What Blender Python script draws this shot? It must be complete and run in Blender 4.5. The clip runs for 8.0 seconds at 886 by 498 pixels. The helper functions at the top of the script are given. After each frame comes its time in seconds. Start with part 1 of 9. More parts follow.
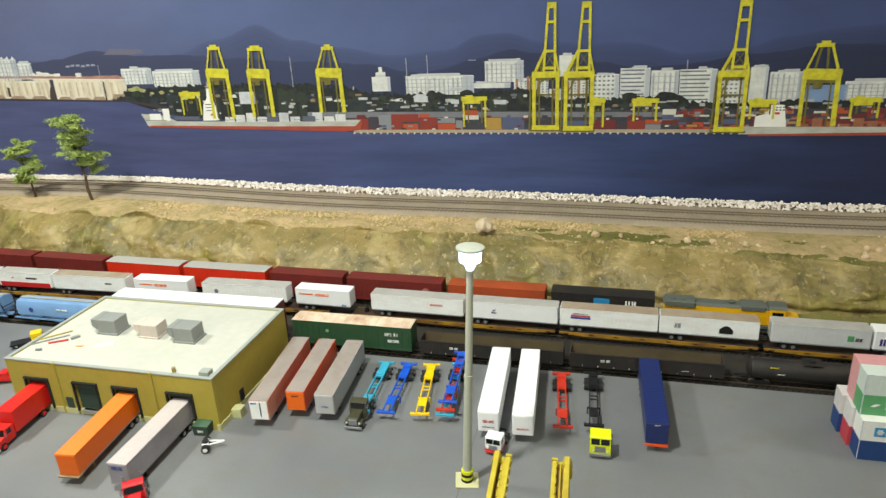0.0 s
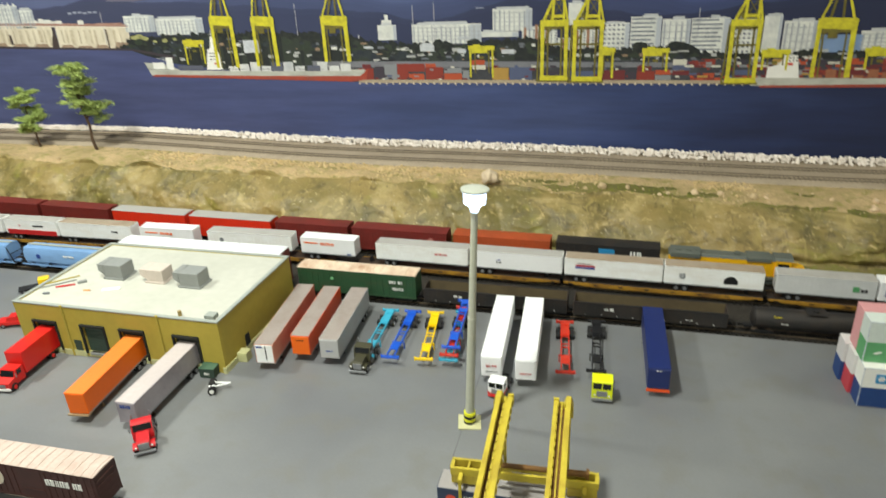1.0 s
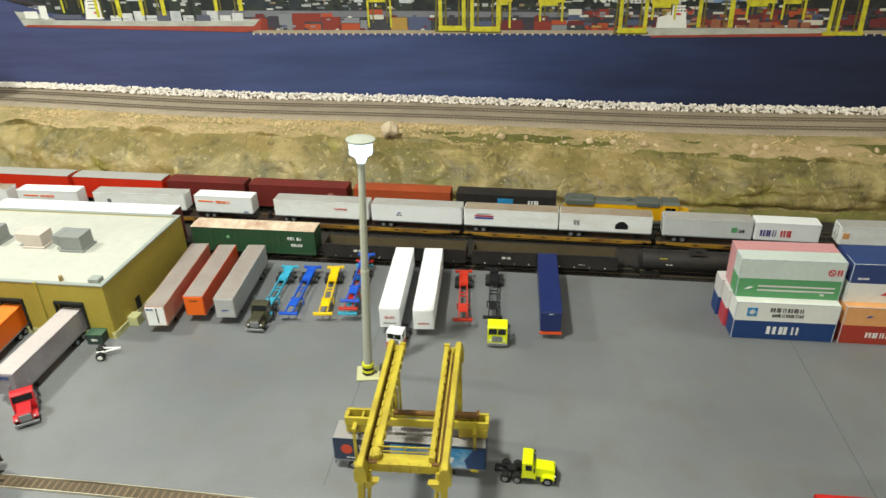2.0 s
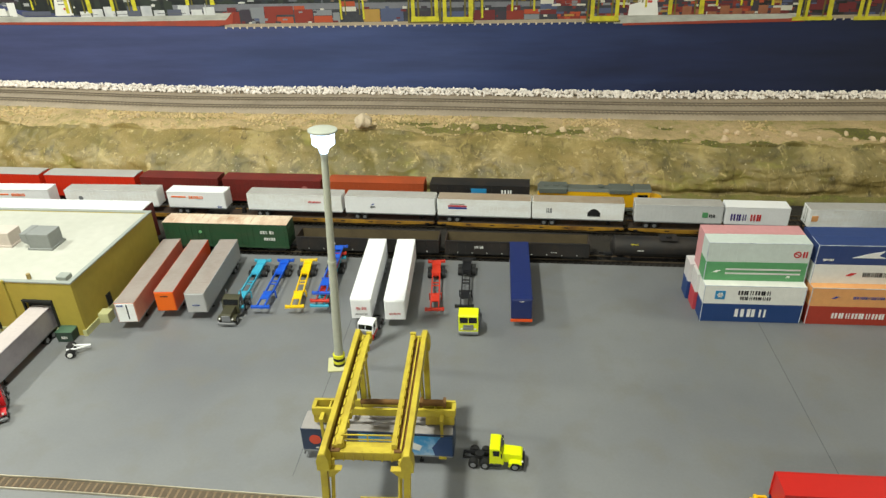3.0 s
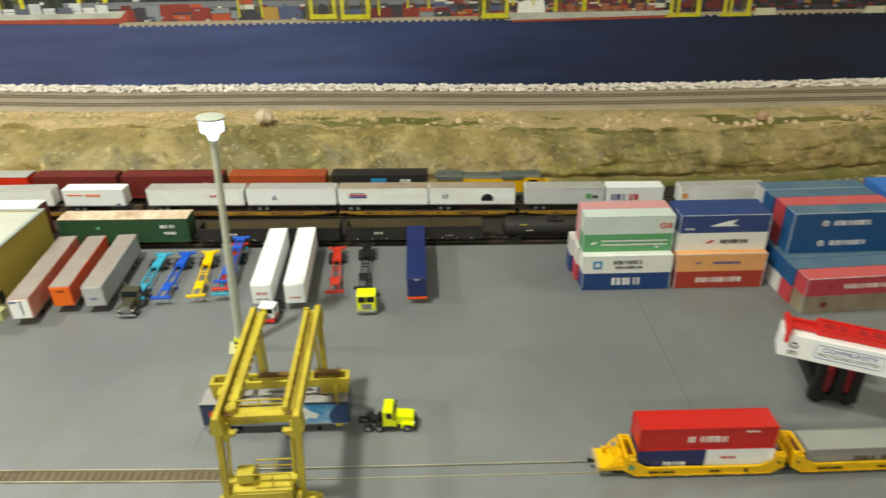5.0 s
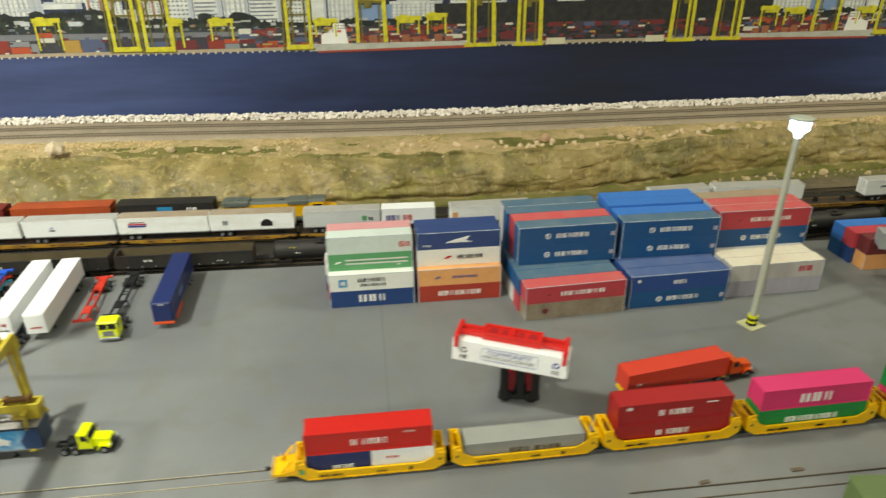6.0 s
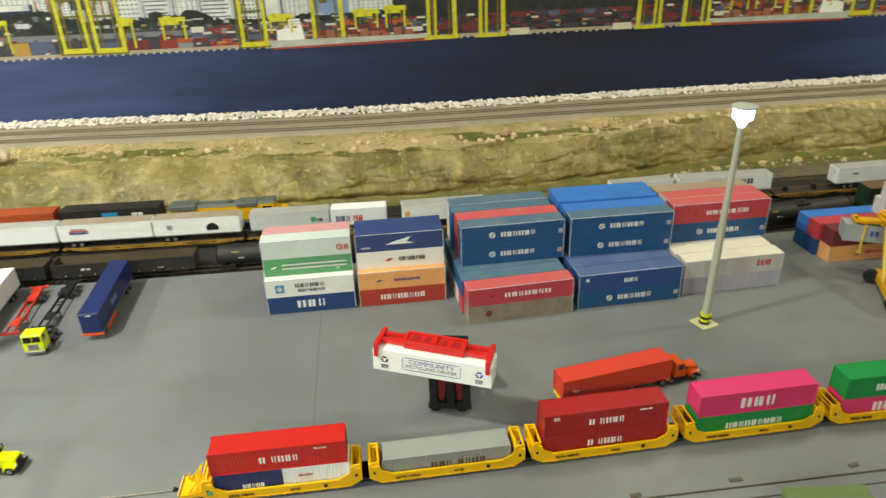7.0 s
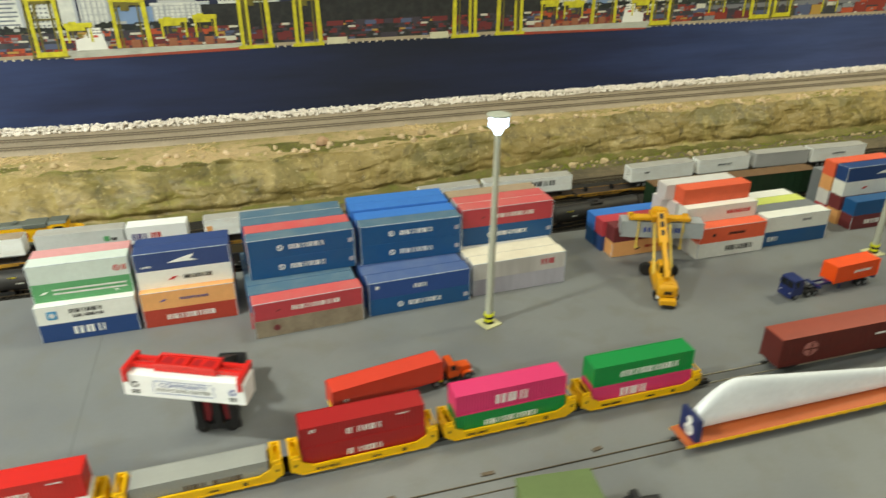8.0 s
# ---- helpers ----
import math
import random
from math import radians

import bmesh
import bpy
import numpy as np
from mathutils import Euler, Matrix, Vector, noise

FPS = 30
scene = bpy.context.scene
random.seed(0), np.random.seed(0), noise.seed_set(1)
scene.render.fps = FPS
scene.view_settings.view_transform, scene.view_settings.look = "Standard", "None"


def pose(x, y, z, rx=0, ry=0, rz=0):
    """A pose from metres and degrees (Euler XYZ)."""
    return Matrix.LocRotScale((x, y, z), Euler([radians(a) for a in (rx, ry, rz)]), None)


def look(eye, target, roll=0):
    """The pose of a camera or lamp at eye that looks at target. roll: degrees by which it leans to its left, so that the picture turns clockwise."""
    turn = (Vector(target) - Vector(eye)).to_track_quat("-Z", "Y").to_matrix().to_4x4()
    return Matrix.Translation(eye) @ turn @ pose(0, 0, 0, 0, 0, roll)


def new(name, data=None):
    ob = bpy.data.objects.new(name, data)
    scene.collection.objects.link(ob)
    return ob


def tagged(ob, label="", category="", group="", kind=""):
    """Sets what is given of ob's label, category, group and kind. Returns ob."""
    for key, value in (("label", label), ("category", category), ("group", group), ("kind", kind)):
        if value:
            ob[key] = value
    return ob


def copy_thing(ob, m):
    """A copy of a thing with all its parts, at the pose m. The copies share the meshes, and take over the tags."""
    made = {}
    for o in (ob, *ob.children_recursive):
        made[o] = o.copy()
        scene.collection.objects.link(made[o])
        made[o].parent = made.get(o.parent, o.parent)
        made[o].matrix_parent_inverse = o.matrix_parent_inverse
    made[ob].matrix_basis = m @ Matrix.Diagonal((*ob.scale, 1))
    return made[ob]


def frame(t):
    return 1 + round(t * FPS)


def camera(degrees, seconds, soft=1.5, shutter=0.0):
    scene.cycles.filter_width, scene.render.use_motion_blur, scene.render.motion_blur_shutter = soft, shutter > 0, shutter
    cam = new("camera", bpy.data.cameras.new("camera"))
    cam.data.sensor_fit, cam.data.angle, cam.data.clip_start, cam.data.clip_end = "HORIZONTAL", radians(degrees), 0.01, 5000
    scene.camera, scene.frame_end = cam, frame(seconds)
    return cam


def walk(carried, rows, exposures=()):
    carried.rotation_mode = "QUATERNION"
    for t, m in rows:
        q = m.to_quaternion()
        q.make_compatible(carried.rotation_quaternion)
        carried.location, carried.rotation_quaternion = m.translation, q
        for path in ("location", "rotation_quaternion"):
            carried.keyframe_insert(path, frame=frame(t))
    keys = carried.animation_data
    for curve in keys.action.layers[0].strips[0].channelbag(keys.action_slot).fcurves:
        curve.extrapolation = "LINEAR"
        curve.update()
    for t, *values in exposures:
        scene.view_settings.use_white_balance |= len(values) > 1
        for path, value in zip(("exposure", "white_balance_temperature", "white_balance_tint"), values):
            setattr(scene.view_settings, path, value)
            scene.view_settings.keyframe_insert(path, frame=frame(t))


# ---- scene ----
cam = camera(65.7, 8.0, soft=1.4, shutter=0.45)
PATH = [
    (0, (0.0264, 0.0319, 0.608), (-0.4284, 1.8429, -0.109), -2.9),
    (0.3, (0.026, 0.031, 0.605), (-0.469, 1.831, -0.115), -3.2),
    (0.5, (0.0264, 0.0319, 0.602), (-0.4867, 1.8198, -0.133), -3.3),
    (0.8, (0.029, 0.027, 0.591), (-0.475, 1.802, -0.182), -2.9),
    (1, (0.0287, 0.0263, 0.586), (-0.4376, 1.7903, -0.234), -2.7),
    (1.2, (0.031, 0.026, 0.584), (-0.397, 1.778, -0.280), -3.4),
    (1.5, (0.0445, 0.0249, 0.581), (-0.3236, 1.7731, -0.318), -3.7),
    (1.7, (0.055, 0.028, 0.576), (-0.263, 1.778, -0.339), -2.8),
    (2, (0.0637, 0.0305, 0.578), (-0.1680, 1.7801, -0.362), -1.4),
    (2.2, (0.0871, 0.0360, 0.575), (-0.1449, 1.7825, -0.371), -1.6),
    (3.3, (0.0920, 0.0279, 0.573), (-0.1025, 1.7723, -0.385), -2.2),
    (3.5, (0.0920, 0.0279, 0.573), (-0.1055, 1.7723, -0.385), -2.2),
    (4, (0.0908, 0.0245, 0.566), (-0.0818, 1.7717, -0.390), -1.9),
    (4.2, (0.0878, 0.0197, 0.568), (-0.0665, 1.7681, -0.390), -1.4),
    (5.3, (0.1946, -0.0496, 0.569), (0.3120, 1.7055, -0.383), -0.5),
    (5.5, (0.2490, -0.0624, 0.575), (0.4321, 1.6887, -0.375), -0.0),
    (5.8, (0.356, -0.086, 0.586), (0.575, 1.677, -0.332), -0.2),
    (6, (0.4290, -0.0979, 0.586), (0.6401, 1.6783, -0.309), -0.3),
    (6.2, (0.491, -0.099, 0.577), (0.684, 1.682, -0.312), -0.0),
    (6.5, (0.5434, -0.0863, 0.567), (0.6941, 1.6931, -0.332), 0.0),
    (6.7, (0.540, -0.077, 0.574), (0.678, 1.702, -0.329), -0.6),
    (7, (0.5379, -0.0671, 0.575), (0.7265, 1.7038, -0.335), -1.9),
    (7.2, (0.554, -0.075, 0.569), (0.838, 1.685, -0.339), -1.7),
    (7.5, (0.5873, -0.0852, 0.571), (0.9955, 1.6482, -0.340), -1.6),
    (7.7, (0.618, -0.088, 0.567), (1.082, 1.633, -0.340), -1.5),
    (8, (0.6968, -0.1004, 0.581), (1.1892, 1.6159, -0.321), -0.2),
]
EXPOSURES = [(0, -0.19, 6600, 9), (4.2, -0.20, 6750, 7), (5.3, -0.15, 6950, 6), (6.5, 0.18, 6950, 5), (7.4, 0.18, 6850, 4), (8, 0.29, 6800, 4)]
walk(cam, [(t, look(eye, target, roll)) for t, eye, target, roll in PATH], EXPOSURES)

# ---- light ----
world = bpy.data.worlds.new("room_air")
scene.world = world
world.use_nodes = True
world.node_tree.nodes["Background"].inputs[0].default_value = (0.9, 0.95, 1.0, 1)
world.node_tree.nodes["Background"].inputs[1].default_value = 0.03

# bulbs and tubes under the ceiling: x, y, width, length, watts, colour
COOL, WARM = (0.97, 1.0, 0.91), (1.0, 0.985, 0.78)
# third widened as front fill, fourth added to brighten the backdrop; neither is seen
TUBES = [(-0.42, 0.38, 0.10, 0.10, 27.0, COOL), (-1.42, 0.84, 0.14, 0.14, 23.0, COOL), (-0.30, -1.30, 2.6, 0.16, 45.0, COOL), (1.25, 0.98, 0.5, 0.16, 6.0, WARM), (2.65, 0.85, 0.16, 0.16, 15.0, WARM)]
CEILING = 1.45
for tx, ty, wide_x, wide_y, watts, hue in TUBES:
    lamp = bpy.data.lights.new("tube_light", "AREA")
    lamp.shape, lamp.size, lamp.size_y = "RECTANGLE", wide_x, wide_y
    lamp.energy, lamp.color = watts, hue
    new("tube_light", lamp).matrix_world = pose(tx, ty, CEILING - 0.09)

# ---- materials ----


def lin(c):
    return tuple(((v / 255 + 0.055) / 1.055) ** 2.4 if v > 10 else v / 255 / 12.92 for v in c)


MATS = {}


def M(name, rgb, rough=0.5, metal=0.0, var=0.10, scale=160.0, bump=0.08, stain=None, amount=0.35, stretch=(1, 1, 1), stain_scale=14.0, emit=0.0):
    """A paint, plastic, paper or metal with fine grain and larger stains, in real base colours (sRGB 0 to 255)."""
    if name in MATS:
        return MATS[name]
    m = bpy.data.materials.new(name)
    m.use_nodes = True
    nt = m.node_tree
    n, k = nt.nodes, nt.links
    p = n["Principled BSDF"]
    base = lin(rgb)
    co, info = n.new("ShaderNodeTexCoord"), n.new("ShaderNodeObjectInfo")
    add = n.new("ShaderNodeVectorMath")
    add.operation = "MULTIPLY_ADD"
    add.inputs[1].default_value = stretch
    k.new(co.outputs["Object"], add.inputs[0])
    k.new(info.outputs["Random"], add.inputs[2])
    fine = n.new("ShaderNodeTexNoise")
    fine.inputs["Scale"].default_value, fine.inputs["Detail"].default_value = scale, 4
    k.new(add.outputs[0], fine.inputs["Vector"])
    wide = n.new("ShaderNodeTexNoise")
    wide.inputs["Scale"].default_value, wide.inputs["Detail"].default_value = stain_scale, 6
    wide.inputs["Roughness"].default_value = 0.65
    k.new(add.outputs[0], wide.inputs["Vector"])
    mix = n.new("ShaderNodeMix")
    mix.data_type = "RGBA"
    mix.inputs["A"].default_value = (*[v * (1 - var) for v in base], 1)
    mix.inputs["B"].default_value = (*[min(1, v * (1 + var)) for v in base], 1)
    k.new(fine.outputs["Fac"], mix.inputs["Factor"])
    ramp = n.new("ShaderNodeValToRGB")
    ramp.color_ramp.elements[0].position, ramp.color_ramp.elements[1].position = 0.42, 0.75
    ramp.color_ramp.elements[0].color, ramp.color_ramp.elements[1].color = (0, 0, 0, 1), (amount, amount, amount, 1)
    k.new(wide.outputs["Fac"], ramp.inputs["Fac"])
    dirt = n.new("ShaderNodeMix")
    dirt.data_type = "RGBA"
    k.new(ramp.outputs["Color"], dirt.inputs["Factor"])
    k.new(mix.outputs["Result"], dirt.inputs["A"])
    dirt.inputs["B"].default_value = (*(lin(stain) if stain else [v * 0.72 for v in base]), 1)
    k.new(dirt.outputs["Result"], p.inputs["Base Color"])
    p.inputs["Roughness"].default_value, p.inputs["Metallic"].default_value = rough, metal
    if bump:
        b = n.new("ShaderNodeBump")
        b.inputs["Strength"].default_value, b.inputs["Distance"].default_value = bump, 0.001
        k.new(fine.outputs["Fac"], b.inputs["Height"])
        k.new(b.outputs["Normal"], p.inputs["Normal"])
    if emit:
        p.inputs["Emission Color"].default_value = (*base, 1)
        p.inputs["Emission Strength"].default_value = emit
    MATS[name] = m
    return m


def paint(name, rgb, rough=0.42, dirty=0.25):
    return M(name, rgb, rough, var=0.05, scale=220, bump=0.04, amount=dirty)


BLACK = M("black_plastic", (20, 20, 22), 0.55)
RUBBER = M("tyre_rubber", (22, 22, 23), 0.8)
SILVER = M("silver_paint", (150, 152, 155), 0.35, metal=0.6)
WHITE = paint("white_plastic", (238, 239, 240), 0.45, 0.12)
GLASS = M("dark_cab_glass", (20, 24, 28), 0.08, bump=0)
STEEL = M("dull_steel", (95, 95, 95), 0.45, metal=0.8)
# pale base colour carries the gleam of the steel, over brown grey stains
RAIL = M("pale_gleam_rail_steel", (206, 198, 176), 0.38, metal=0.35, stain=(120, 108, 88), amount=0.9)
RUST = M("rusty_rail", (98, 84, 68), 0.7, stain=(60, 48, 38))
TIE = M("brown_tie", (88, 76, 60), 0.9, var=0.3, stain=(60, 54, 46))
DARKTIE = M("weathered_tie", (146, 134, 116), 0.95, var=0.2)
PARKROOF = M("worn_parked_roof", (150, 140, 134), 0.6, stain=(122, 108, 100), amount=0.6, stain_scale=26)
DUSTROOF = M("dusty_brown_roof", (160, 146, 128), 0.7, stain=(132, 106, 80), amount=0.6, stain_scale=24)
ROOFGREY = M("trailer_roof_grey", (172, 170, 166), 0.6, stain=(140, 134, 126), amount=0.5, stain_scale=30)
TRAILGREY = paint("silver_grey_trailer", (178, 178, 178), 0.45, 0.3)
PIGWHITE = M("weathered_white_trailer", (240, 242, 241), 0.5, stain=(190, 170, 140), amount=0.3, stretch=(1, 1, 3), stain_scale=22)
ORANGE = paint("orange_trailer", (232, 104, 16))
CORAL = paint("orange_red", (222, 82, 30))
TRUCKRED = paint("truck_container_red", (206, 62, 42), 0.45)
RED = paint("bright_red", (205, 34, 28), 0.35)
BOXRED = paint("container_red", (192, 34, 27), 0.4)
DARKRED = paint("dark_red_container", (160, 28, 30), 0.4)
NAVY = paint("navy_blue", (28, 42, 96), 0.4)
BLUE = paint("chassis_blue", (26, 86, 200), 0.35)
CYAN = paint("chassis_cyan", (60, 165, 196), 0.35)
YELLOW = paint("chassis_yellow", (240, 200, 10), 0.35)
CRANEY = M("weathered_crane_yellow", (188, 170, 54), 0.5, stain=(130, 102, 40), amount=0.7, stain_scale=26, scale=120)
WELLYEL = M("well_car_yellow", (240, 188, 12), 0.4, stain=(150, 96, 24), amount=0.25, stain_scale=18)
CHRED = paint("chassis_red", (196, 52, 32))
LIME = paint("fluorescent_yellow", (222, 232, 20), 0.35, 0.1)
OLIVE = M("olive_tractor", (72, 70, 52), 0.35, metal=0.2)
GREENCAR = M("boxcar_green", (36, 74, 46), 0.55, stain=(70, 70, 50), amount=0.45, stretch=(1, 1, 3), stain_scale=20)
TANROOF = M("boxcar_tan_roof", (222, 205, 182), 0.7, stain=(165, 110, 78), amount=0.8, stain_scale=30)
OXIDE = M("boxcar_oxide_red", (112, 34, 28), 0.6, stain=(60, 34, 28), amount=0.5, stretch=(1, 1, 3), stain_scale=18)
BROWNCAR = M("boxcar_dark_brown", (66, 34, 30), 0.6, stain=(40, 28, 24), amount=0.5, stretch=(1, 1, 3))
ORANGECAR = M("boxcar_orange_brown", (170, 74, 34), 0.6, stain=(100, 52, 30), amount=0.4)
BRIGHTCAR = paint("boxcar_bright_red", (208, 50, 26))
GONBLACK = M("gondola_black", (30, 29, 29), 0.6, stain=(62, 50, 40), amount=0.6, stain_scale=26)
GONLINE = M("gondola_lit_wall", (92, 80, 56), 0.9, stain=(60, 48, 36), amount=0.6, stain_scale=18)
GONRUST = M("gondola_inside_rust", (48, 40, 34), 0.9, stain=(88, 62, 42), amount=0.6, stain_scale=20)
LOCOY = paint("loco_yellow", (232, 176, 20))
LOCOG = M("loco_grey", (92, 98, 92), 0.6, stain=(70, 70, 62))
HOPBLUE = M("hopper_blue", (118, 158, 206), 0.5, stain=(84, 108, 136), amount=0.4, stretch=(1, 1, 3))
TEAL = M("paper_teal_blue", (16, 78, 132), 0.55, var=0.08, stain=(60, 92, 118), amount=0.35)
ROYALBLUE = M("paper_royal_blue", (40, 74, 140), 0.55, var=0.08)
DEEPBLUE = M("paper_deep_blue", (28, 62, 118), 0.5, var=0.06)
SKYBLUE = M("paper_bright_blue", (56, 116, 198), 0.6)
CRIMSON = M("paper_crimson", (186, 62, 72), 0.55, stain=(150, 70, 72))
PALE = M("paper_pale_grey", (208, 205, 203), 0.6, stain=(170, 160, 165), amount=0.4)
LILAC = M("paper_lilac_grey", (178, 175, 186), 0.6, stain=(118, 112, 122), amount=0.7, stretch=(1, 1, 0.15), stain_scale=16)
SCUFFED = M("paper_scuffed_grey", (198, 194, 190), 0.6, stain=(126, 114, 112), amount=0.7, stretch=(1, 1, 0.12), stain_scale=13)
CREAMTOP = M("paper_cream_roof", (222, 214, 196), 0.6, stain=(190, 176, 156), amount=0.5, stain_scale=18)
BEIGE = M("paper_rusty_beige", (150, 136, 116), 0.65, stain=(92, 74, 60), amount=0.7, stain_scale=30)
TAN = M("paper_tan_orange", (226, 164, 104), 0.55, stain=(200, 130, 80))
BRICK = M("paper_brick_red", (168, 58, 42), 0.55)
LTGREEN = M("paper_light_green_grey", (200, 210, 204), 0.55)
MIDGREEN = M("paper_mid_green", (88, 154, 102), 0.55)
PAPERW = M("paper_white", (226, 226, 220), 0.6, stain=(196, 196, 190))
EDGE = M("worn_paper_edge", (206, 212, 220), 0.8, stain=(120, 132, 150), amount=0.9, stain_scale=60)
FADEBLUE = M("paper_faded_blue", (74, 104, 128), 0.65, stain=(120, 134, 140), amount=0.6, stain_scale=24)
FADEROYAL = M("paper_faded_royal", (70, 92, 142), 0.65, stain=(108, 120, 150), amount=0.5, stain_scale=24)
FADERED = M("paper_faded_crimson", (196, 84, 86), 0.65, stain=(186, 120, 112), amount=0.5, stain_scale=24)
FADETAN = M("paper_faded_tan", (166, 146, 122), 0.65, stain=(136, 118, 104), amount=0.6, stain_scale=24)
PEACH = M("paper_coral", (226, 96, 62), 0.6)
GREYP = M("paper_slate", (118, 122, 126), 0.6)
LIMEP = M("paper_lime", (206, 214, 110), 0.6)
MAROON = M("paper_maroon", (110, 44, 48), 0.6)
PINK = paint("magenta_container", (212, 52, 108), 0.4, 0.1)
BOXGREEN = paint("green_container", (12, 134, 62), 0.4, 0.1)
BOXGREY = paint("grey_container", (146, 147, 143), 0.45, 0.4)
LETTERW = M("white_lettering", (232, 232, 228), 0.5, bump=0)
LETTERK = M("black_lettering", (26, 26, 28), 0.5, bump=0)
LETTERR = M("red_lettering", (190, 40, 40), 0.5, bump=0)
LETTERB = M("blue_lettering", (40, 70, 150), 0.5, bump=0)
LETTERO = M("orange_lettering", (236, 110, 30), 0.5, bump=0)
LETTERT = M("turquoise_lettering", (40, 130, 180), 0.5, bump=0)
OCHRE = M("warehouse_ochre", (172, 154, 62), 0.75, stain=(140, 128, 58), amount=0.4, stain_scale=8, scale=90)
PLINTH = M("warehouse_plinth", (190, 190, 140), 0.8)
ROOFCREAM = M("warehouse_roof", (188, 188, 178), 0.85, stain=(166, 168, 156), amount=0.5, stain_scale=7, scale=70)
PARAPET = M("parapet_grey", (150, 156, 150), 0.7)
DOCKDARK = M("dock_shelter", (26, 28, 24), 0.9)
DOORGREEN = M("dock_door_green", (48, 66, 56), 0.7)
UNITGREY = M("roof_unit_grey", (136, 139, 137), 0.7)
UNITPALE = M("roof_unit_pale", (200, 188, 178), 0.75)
LAMPGREY = M("mast_grey", (176, 178, 163), 0.5)
LAMPCAP = M("lamp_cap", (172, 176, 164), 0.6)
LAMPLIT = M("lamp_lit", (196, 220, 255), 0.5, var=0.0, bump=0, amount=0.0, emit=4.0)
BANDY = M("band_yellow", (214, 214, 30), 0.5)
BASECREAM = M("mast_base_cream", (196, 194, 150), 0.7)


def ground_mat(name, rgb, stain, scale, amount, bump, rough=0.85, lo=0.4, hi=0.7, second=None, grain=260.0, speck=0.25):
    m = bpy.data.materials.new(name)
    m.use_nodes = True
    n, k = m.node_tree.nodes, m.node_tree.links
    p = n["Principled BSDF"]
    co = n.new("ShaderNodeTexCoord")
    wide, mid, fine = (n.new("ShaderNodeTexNoise") for _ in range(3))
    for node, s, d in ((wide, scale, 5), (mid, scale * 6, 4), (fine, grain, 5)):
        node.inputs["Scale"].default_value, node.inputs["Detail"].default_value = s, d
        k.new(co.outputs["Object"], node.inputs["Vector"])
    ramp = n.new("ShaderNodeValToRGB")
    ramp.color_ramp.elements[0].position, ramp.color_ramp.elements[1].position = lo, hi
    ramp.color_ramp.elements[0].color, ramp.color_ramp.elements[1].color = (*lin(rgb), 1), (*lin(stain), 1)
    k.new(wide.outputs["Fac"], ramp.inputs["Fac"])
    m2 = n.new("ShaderNodeMix")
    m2.data_type, m2.blend_type = "RGBA", "MIX"
    r2 = n.new("ShaderNodeValToRGB")
    r2.color_ramp.elements[0].position, r2.color_ramp.elements[1].position = 0.5, 0.68
    r2.color_ramp.elements[0].color, r2.color_ramp.elements[1].color = (0, 0, 0, 1), (amount, amount, amount, 1)
    k.new(mid.outputs["Fac"], r2.inputs["Fac"])
    k.new(r2.outputs["Color"], m2.inputs["Factor"])
    k.new(ramp.outputs["Color"], m2.inputs["A"])
    m2.inputs["B"].default_value = (*lin(second or [v * 0.8 for v in rgb]), 1)
    m3 = n.new("ShaderNodeMix")
    m3.data_type, m3.blend_type = "RGBA", "OVERLAY"
    m3.inputs["Factor"].default_value = speck
    k.new(m2.outputs["Result"], m3.inputs["A"])
    k.new(fine.outputs["Fac"], m3.inputs["B"])
    k.new(m3.outputs["Result"], p.inputs["Base Color"])
    p.inputs["Roughness"].default_value = rough
    b = n.new("ShaderNodeBump")
    b.inputs["Strength"].default_value, b.inputs["Distance"].default_value = bump, 0.002
    k.new(fine.outputs["Fac"], b.inputs["Height"])
    k.new(b.outputs["Normal"], p.inputs["Normal"])
    return m


YARD = ground_mat("yard_grey_paint", (119, 121, 122), (101, 103, 107), 3.4, 0.5, 0.03, 0.5, second=(110, 109, 104), speck=0.06)
BALLAST = ground_mat("dark_ballast", (34, 31, 28), (50, 45, 38), 9, 0.5, 0.8, 0.95, second=(22, 21, 20), grain=500)
SIDING = ground_mat("siding_ballast", (112, 100, 78), (84, 76, 60), 10, 0.5, 0.8, 0.95, second=(132, 118, 92), grain=500)
BED = ground_mat("upper_ballast", (172, 157, 136), (154, 141, 122), 8, 0.4, 0.6, 0.95, second=(184, 168, 146), grain=600)


